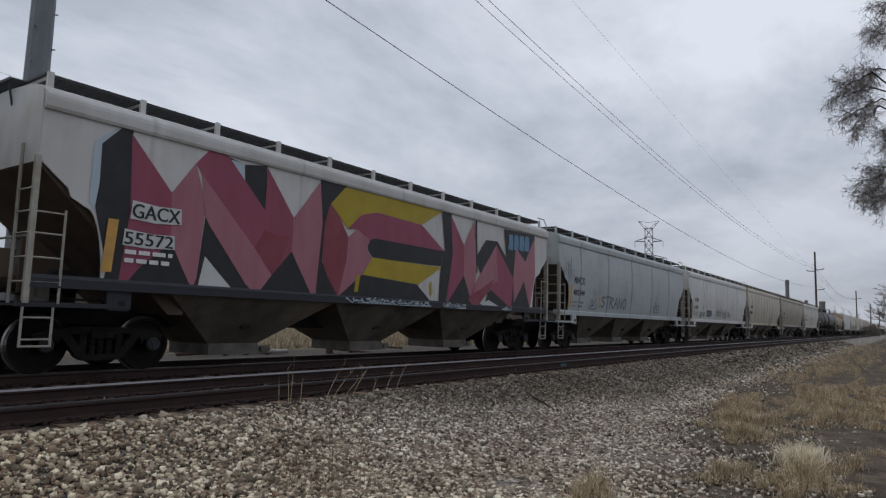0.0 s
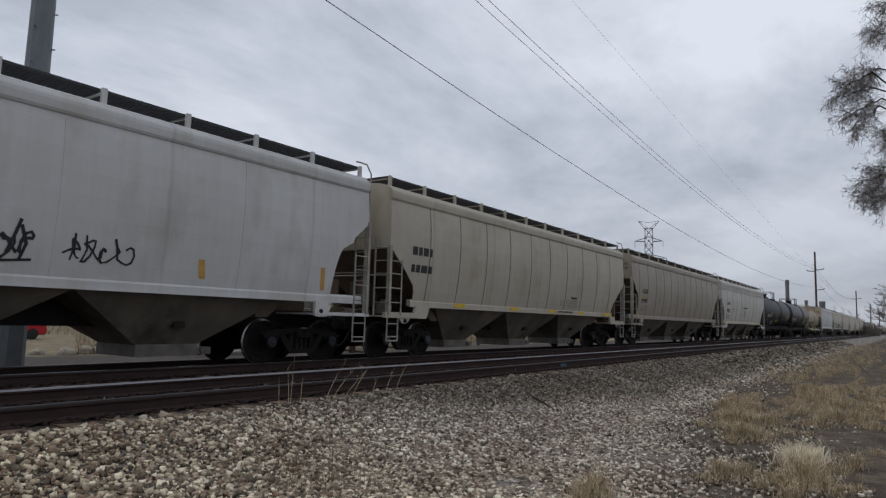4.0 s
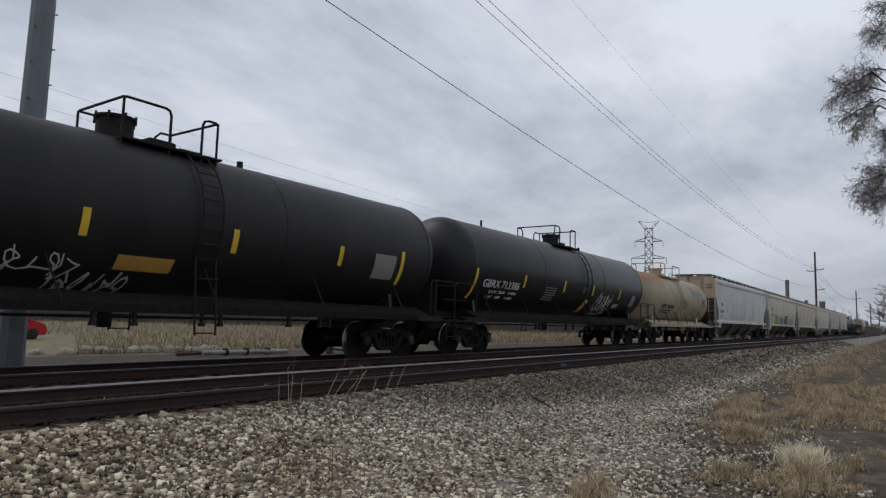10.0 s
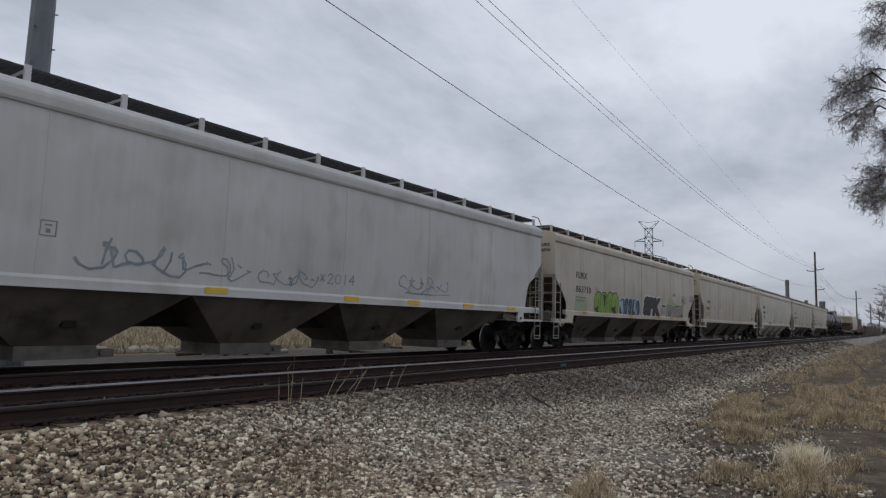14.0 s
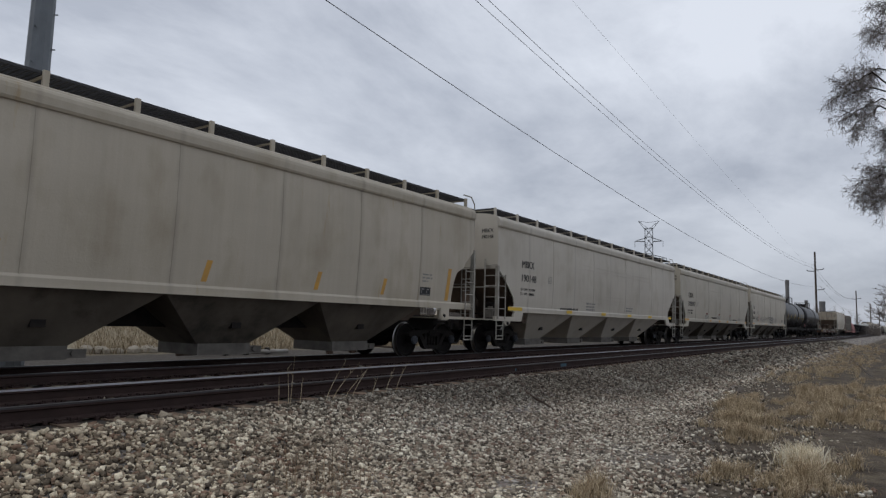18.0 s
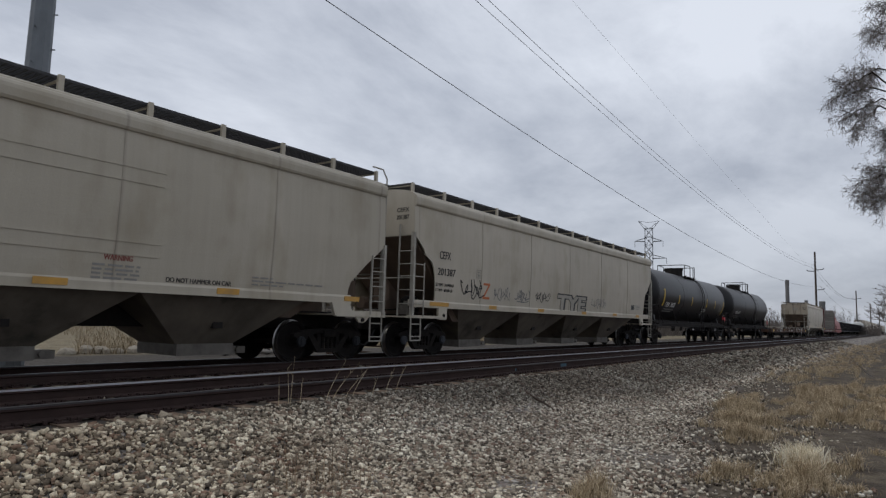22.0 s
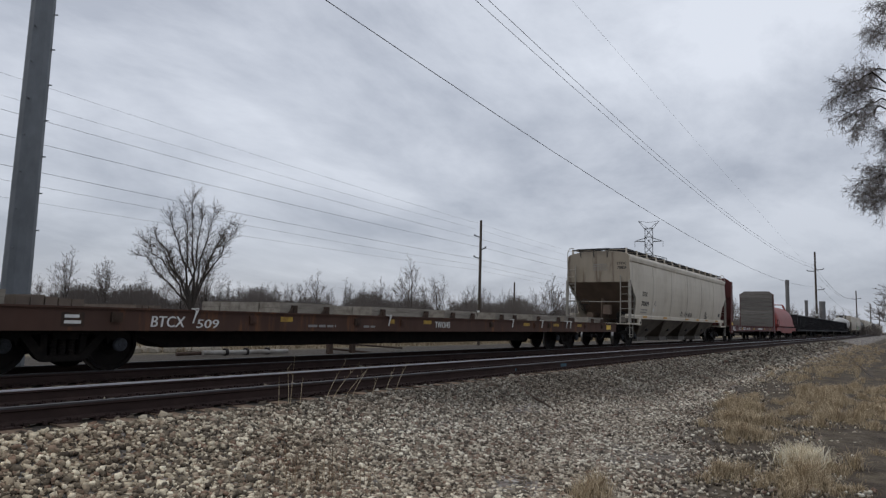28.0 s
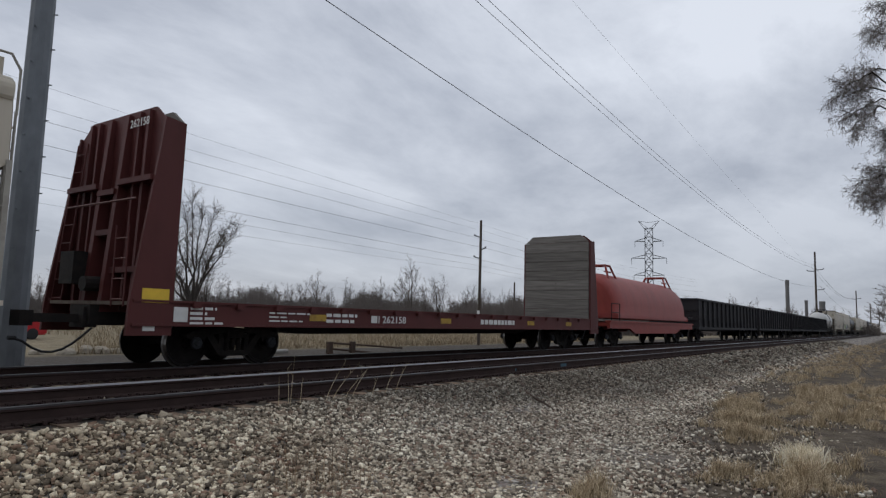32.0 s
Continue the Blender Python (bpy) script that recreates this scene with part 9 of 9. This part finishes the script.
emblem()
for k, (x, z, w, h, n) in enumerate(((0.05, 2.42, 0.75, 0.40, 3), (0.40, 2.26, 0.85, 0.36, 4), (0.42, 2.10, 0.62, 0.14, 4))):
    wrap(scribble(x, z, w, h, n, 0.024, G_BLACK, shpx, 75 + k, 0.0), shpx, 0.016)
wrap(stroke([(0.62, 2.34), (1.2, 2.30), (1.3, 2.28), (1.42, 2.26)], 0.03, G_BLACK, shpx, 0.0, "sprayed_tag", "scrawled tag that cannot be read"), shpx, 0.016)
tank_lines(shpx, M_GREY_INK, 2.45, 2.12, (1.0, 0.95, 1.0, 0.7), 0.03, 0.04)
curved_patch(shpx, 4.52, 5.50, 2.24, 2.76, M_BLACK_INK, "data_panel", "black-framed data panel")
curved_patch(shpx, 4.545, 5.475, 2.265, 2.735, P_TANK_TAN, "data_panel_face", "tan face of the data panel", 0.016)
curved_patch(shpx, 4.05, 4.50, 1.74, 1.98, M_BLACK_INK, "label", "dark label with a pale frame")
curved_patch(shpx, 4.08, 4.24, 1.78, 1.94, M_WHITE, "label_field", "pale field", 0.015)
for r in range(6):
    tank_lines(shpx, M_BLACK_INK, 4.62, 2.66 - 0.07 * r, (0.8,), 0.045, 0.05)


def placard(car, x, y, z, rz, mat):
    bm = bmesh.new()
    bm.faces.new([bm.verts.new(q) for q in ((0, 0, -0.2), (0.2, 0, 0), (0, 0, 0.2), (-0.2, 0, 0))])
    ob = part("placard", bm, mat, car, "diamond hazard placard")
    ob.matrix_basis = pose(x, y, z, 0, 0, rz)
    return ob


for car, mat in ((tae1, G_PLACARD), (tae2, G_PLACARD), (shpx, M_WHITE)):
    half = {tae1: 9.7, tae2: 9.6, shpx: 6.62}[car]
    placard(car, half - (1.6 if car is not shpx else 2.55), -1.53 if car is not shpx else -1.2, 1.62 if car is not shpx else 1.42, 0, mat)
    if car is not shpx:
        face = {tae1: -7.92, tae2: -7.02}[car]
        placard(car, face - 0.02, -0.75, 1.72, -90, mat)
        bm = bmesh.new()
        for k in range(7):
            box(bm, face - 0.012, face, -0.95, -0.55, 2.02 - 0.03 * k, 2.032 - 0.03 * k)
        tagged(part("small_writing", bm, M_GREY_INK, car), kind="stuff")

# flat cars
letters("BTCX", M_WHITE_INK, btcx, -8.34, 0.765, 0.63, 0.19, -1.526, slant=0.12)
letters("509", M_WHITE_INK, btcx, -7.46, 0.755, 0.46, 0.155, -1.526, slant=0.15)
patch([(-9.8, 0.765), (-9.45, 0.765), (-9.45, 0.985), (-9.8, 0.985)], M_DECK_STEEL, btcx, -1.524, "stencil_ground", "brown painted stencil square")
bars_of_text(btcx, M_WHITE_INK, -9.75, -1.526, 0.90, (0.22, 0.25), 0.05, 0.04)
bars_of_text(btcx, M_GREY_INK, -12.06, -1.526, 0.90, (0.27, 0.25), 0.03, 0.03)
bars_of_text(btcx, M_GREY_INK, -4.73, -1.526, 0.79, (0.84,), 0.05)
bars_of_text(btcx, M_GREY_INK, -2.96, -1.526, 0.79, (0.44,), 0.05)
letters("TWO/45", M_WHITE_INK, btcx, -0.07, 0.80, 0.72, 0.17, -1.526)
flat_fittings(btcx, 13.7, P_RUSTBROWN)
patch([(-12.64, 0.775), (-12.15, 0.775), (-12.12, 0.985), (-12.60, 0.985)], M_YELLOW, btcx, -1.526, "marker", "yellow patch at the end of the sill")
patch([(12.54, 0.80), (13.02, 0.80), (13.02, 0.99), (12.54, 0.99)], M_YELLOW, btcx, -1.526, "marker", "yellow patch at the end of the sill")
for x, w in ((-5.5, 0.32), (-2.02, 0.2), (-0.6, 0.36), (5.02, 0.47), (7.31, 0.47), (9.47, 0.42)):
    patch([(x, 0.895), (x + w, 0.895), (x + w, 0.995), (x, 0.995)], M_YELLOW_WORN, btcx, -1.526, "marker", "worn yellow patch")
letters("262158", M_WHITE_INK, bulk, -3.68, 0.90, 0.92, 0.17, -1.526)
bars_of_text(bulk, M_WHITE_INK, -4.1, -1.526, 0.90, (0.3,), 0.17)
bars_of_text(bulk, M_WHITE_INK, 0.9, -1.526, 0.92, (2.1,), 0.14)
bars_of_text(bulk, M_WHITE_INK, -9.0, -1.526, 1.08, (0.55, 0.35, 0.55, 0.7), 0.05, 0.04)
bars_of_text(bulk, M_WHITE_INK, -7.2, -1.526, 1.05, (1.1, 0.5, 0.9), 0.03, 0.05)
bars_of_text(bulk, M_WHITE_INK, -5.6, -1.526, 1.02, (1.0, 0.9), 0.07, 0.06)
for x in (-6.1, -1.2, 3.9, 7.0):
    patch([(x, 0.92), (x + 0.5, 0.92), (x + 0.5, 1.06), (x, 1.06)], M_YELLOW_WORN, bulk, -1.526, "marker", "worn yellow patch")
patch([(-9.95, 1.18), (-9.45, 1.18), (-9.45, 1.42), (-9.95, 1.42)], M_YELLOW, bulk, -1.547, "marker", "yellow plate on the bulkhead side")
patch([(-9.9, 0.70), (-9.68, 0.70), (-9.68, 0.79), (-9.9, 0.79)], M_WHITE, bulk, -1.547, "label", "white label")
patch([(-9.33, 0.86), (-9.05, 0.86), (-9.05, 1.12), (-9.33, 1.12)], M_WHITE, bulk, -1.529, "label", "pale label")
ob = letters("262158", M_WHITE_INK, bulk, 0, 0, 0.62, 0.15, 0)
ob.matrix_basis = pose(-9.83, -0.52, 4.36, 0, 0, -90)


def hug_sides():
    """Press lettering, tags and plates against the bowed sides of the hoppers."""
    fixed = ("side", "weld_seam", "eave_rail", "step", "end_", "roof", "running", "bracket", "hand", "slope", "discharge", "gate", "truck", "coupler")
    for car, _ in CARS:
        if not car.get("bulge"):
            continue
        for ob in car.children_recursive:
            if ob.type != "MESH" or ob.name.startswith(fixed) or ob.data.users > 1:
                continue
            base = ob.location.copy()
            up = ob.parent
            while up is not car:
                base += up.location
                up = up.parent
            ys = [v.co.y + base.y for v in ob.data.vertices]
            if not ys or max(ys) > -1.58 or min(ys) < -1.70:
                continue
            for v in ob.data.vertices:
                v.co.y += side_inset(car["bulge"], v.co.z + base.z, 1.42, car["eave"])


hug_sides()


white_tank = tank_car("white tank car far down the train", 12.6, P_CHALK, 0.0, radius=1.42, zc=2.62, tip=(0.8, 0.8))
CARS.pop()


def far_train():
    """The rest of the train, as far as the eye goes: more gondolas, a white tank car and hoppers like those in front."""
    s = 430.2
    for kind, n in (("g", 3), ("w", 1), ("h", 2), ("t", 1), ("h", 3), ("g", 1), ("t", 2), ("h", 4)):
        for k in range(n):
            src, half = {"g": (gon, 9.8), "w": (white_tank, 6.3), "h": ((tyex, srkx, cbfx)[k % 3], 9.8), "t": (tae1, 9.9)}[kind]
            s += 1.3 + half
            if src is white_tank:
                CARS.append((white_tank, s))
            else:
                CARS.append((copy_thing(src, Matrix.Identity(4)), s))
            s += half


far_train()


# ---- what moves ----
def motions():
    """The train rolls past at an even speed; the wheels turn while they are near enough to be seen to."""
    for car, s in CARS:
        walk(car, [(t, pose(s - SPEED * t, TRAIN_Y, 0)) for t in (0.0, 8.0, 16.0, 24.0, CLIP)])
    place = {car.name: s for car, s in CARS}
    for w, x in ROLLING:
        tk = w.parent
        s = place.get(tk.parent.name)
        if s is None or s > 428:
            continue
        s += tk.location.x + x
        t0, t1 = max(0.0, (s - 48) / SPEED), min(CLIP, (s + 8) / SPEED)
        if t1 <= t0:
            continue
        n = int((t1 - t0) * FPS) + 1
        times = [0.0] + [t0 + (t1 - t0) * k / n for k in range(n + 1)] + [CLIP]
        rows = []
        for t in times:
            a = -math.degrees((min(max(t, t0), t1) - t0) * SPEED / 0.457) % 360
            if not rows or round(t * FPS) > round(rows[-1][0] * FPS):
                rows.append((t, pose(x, 0, 0.457, 0, 0, 0) @ Matrix.Rotation(radians(a), 4, "Y")))
        walk(w, rows)


motions()
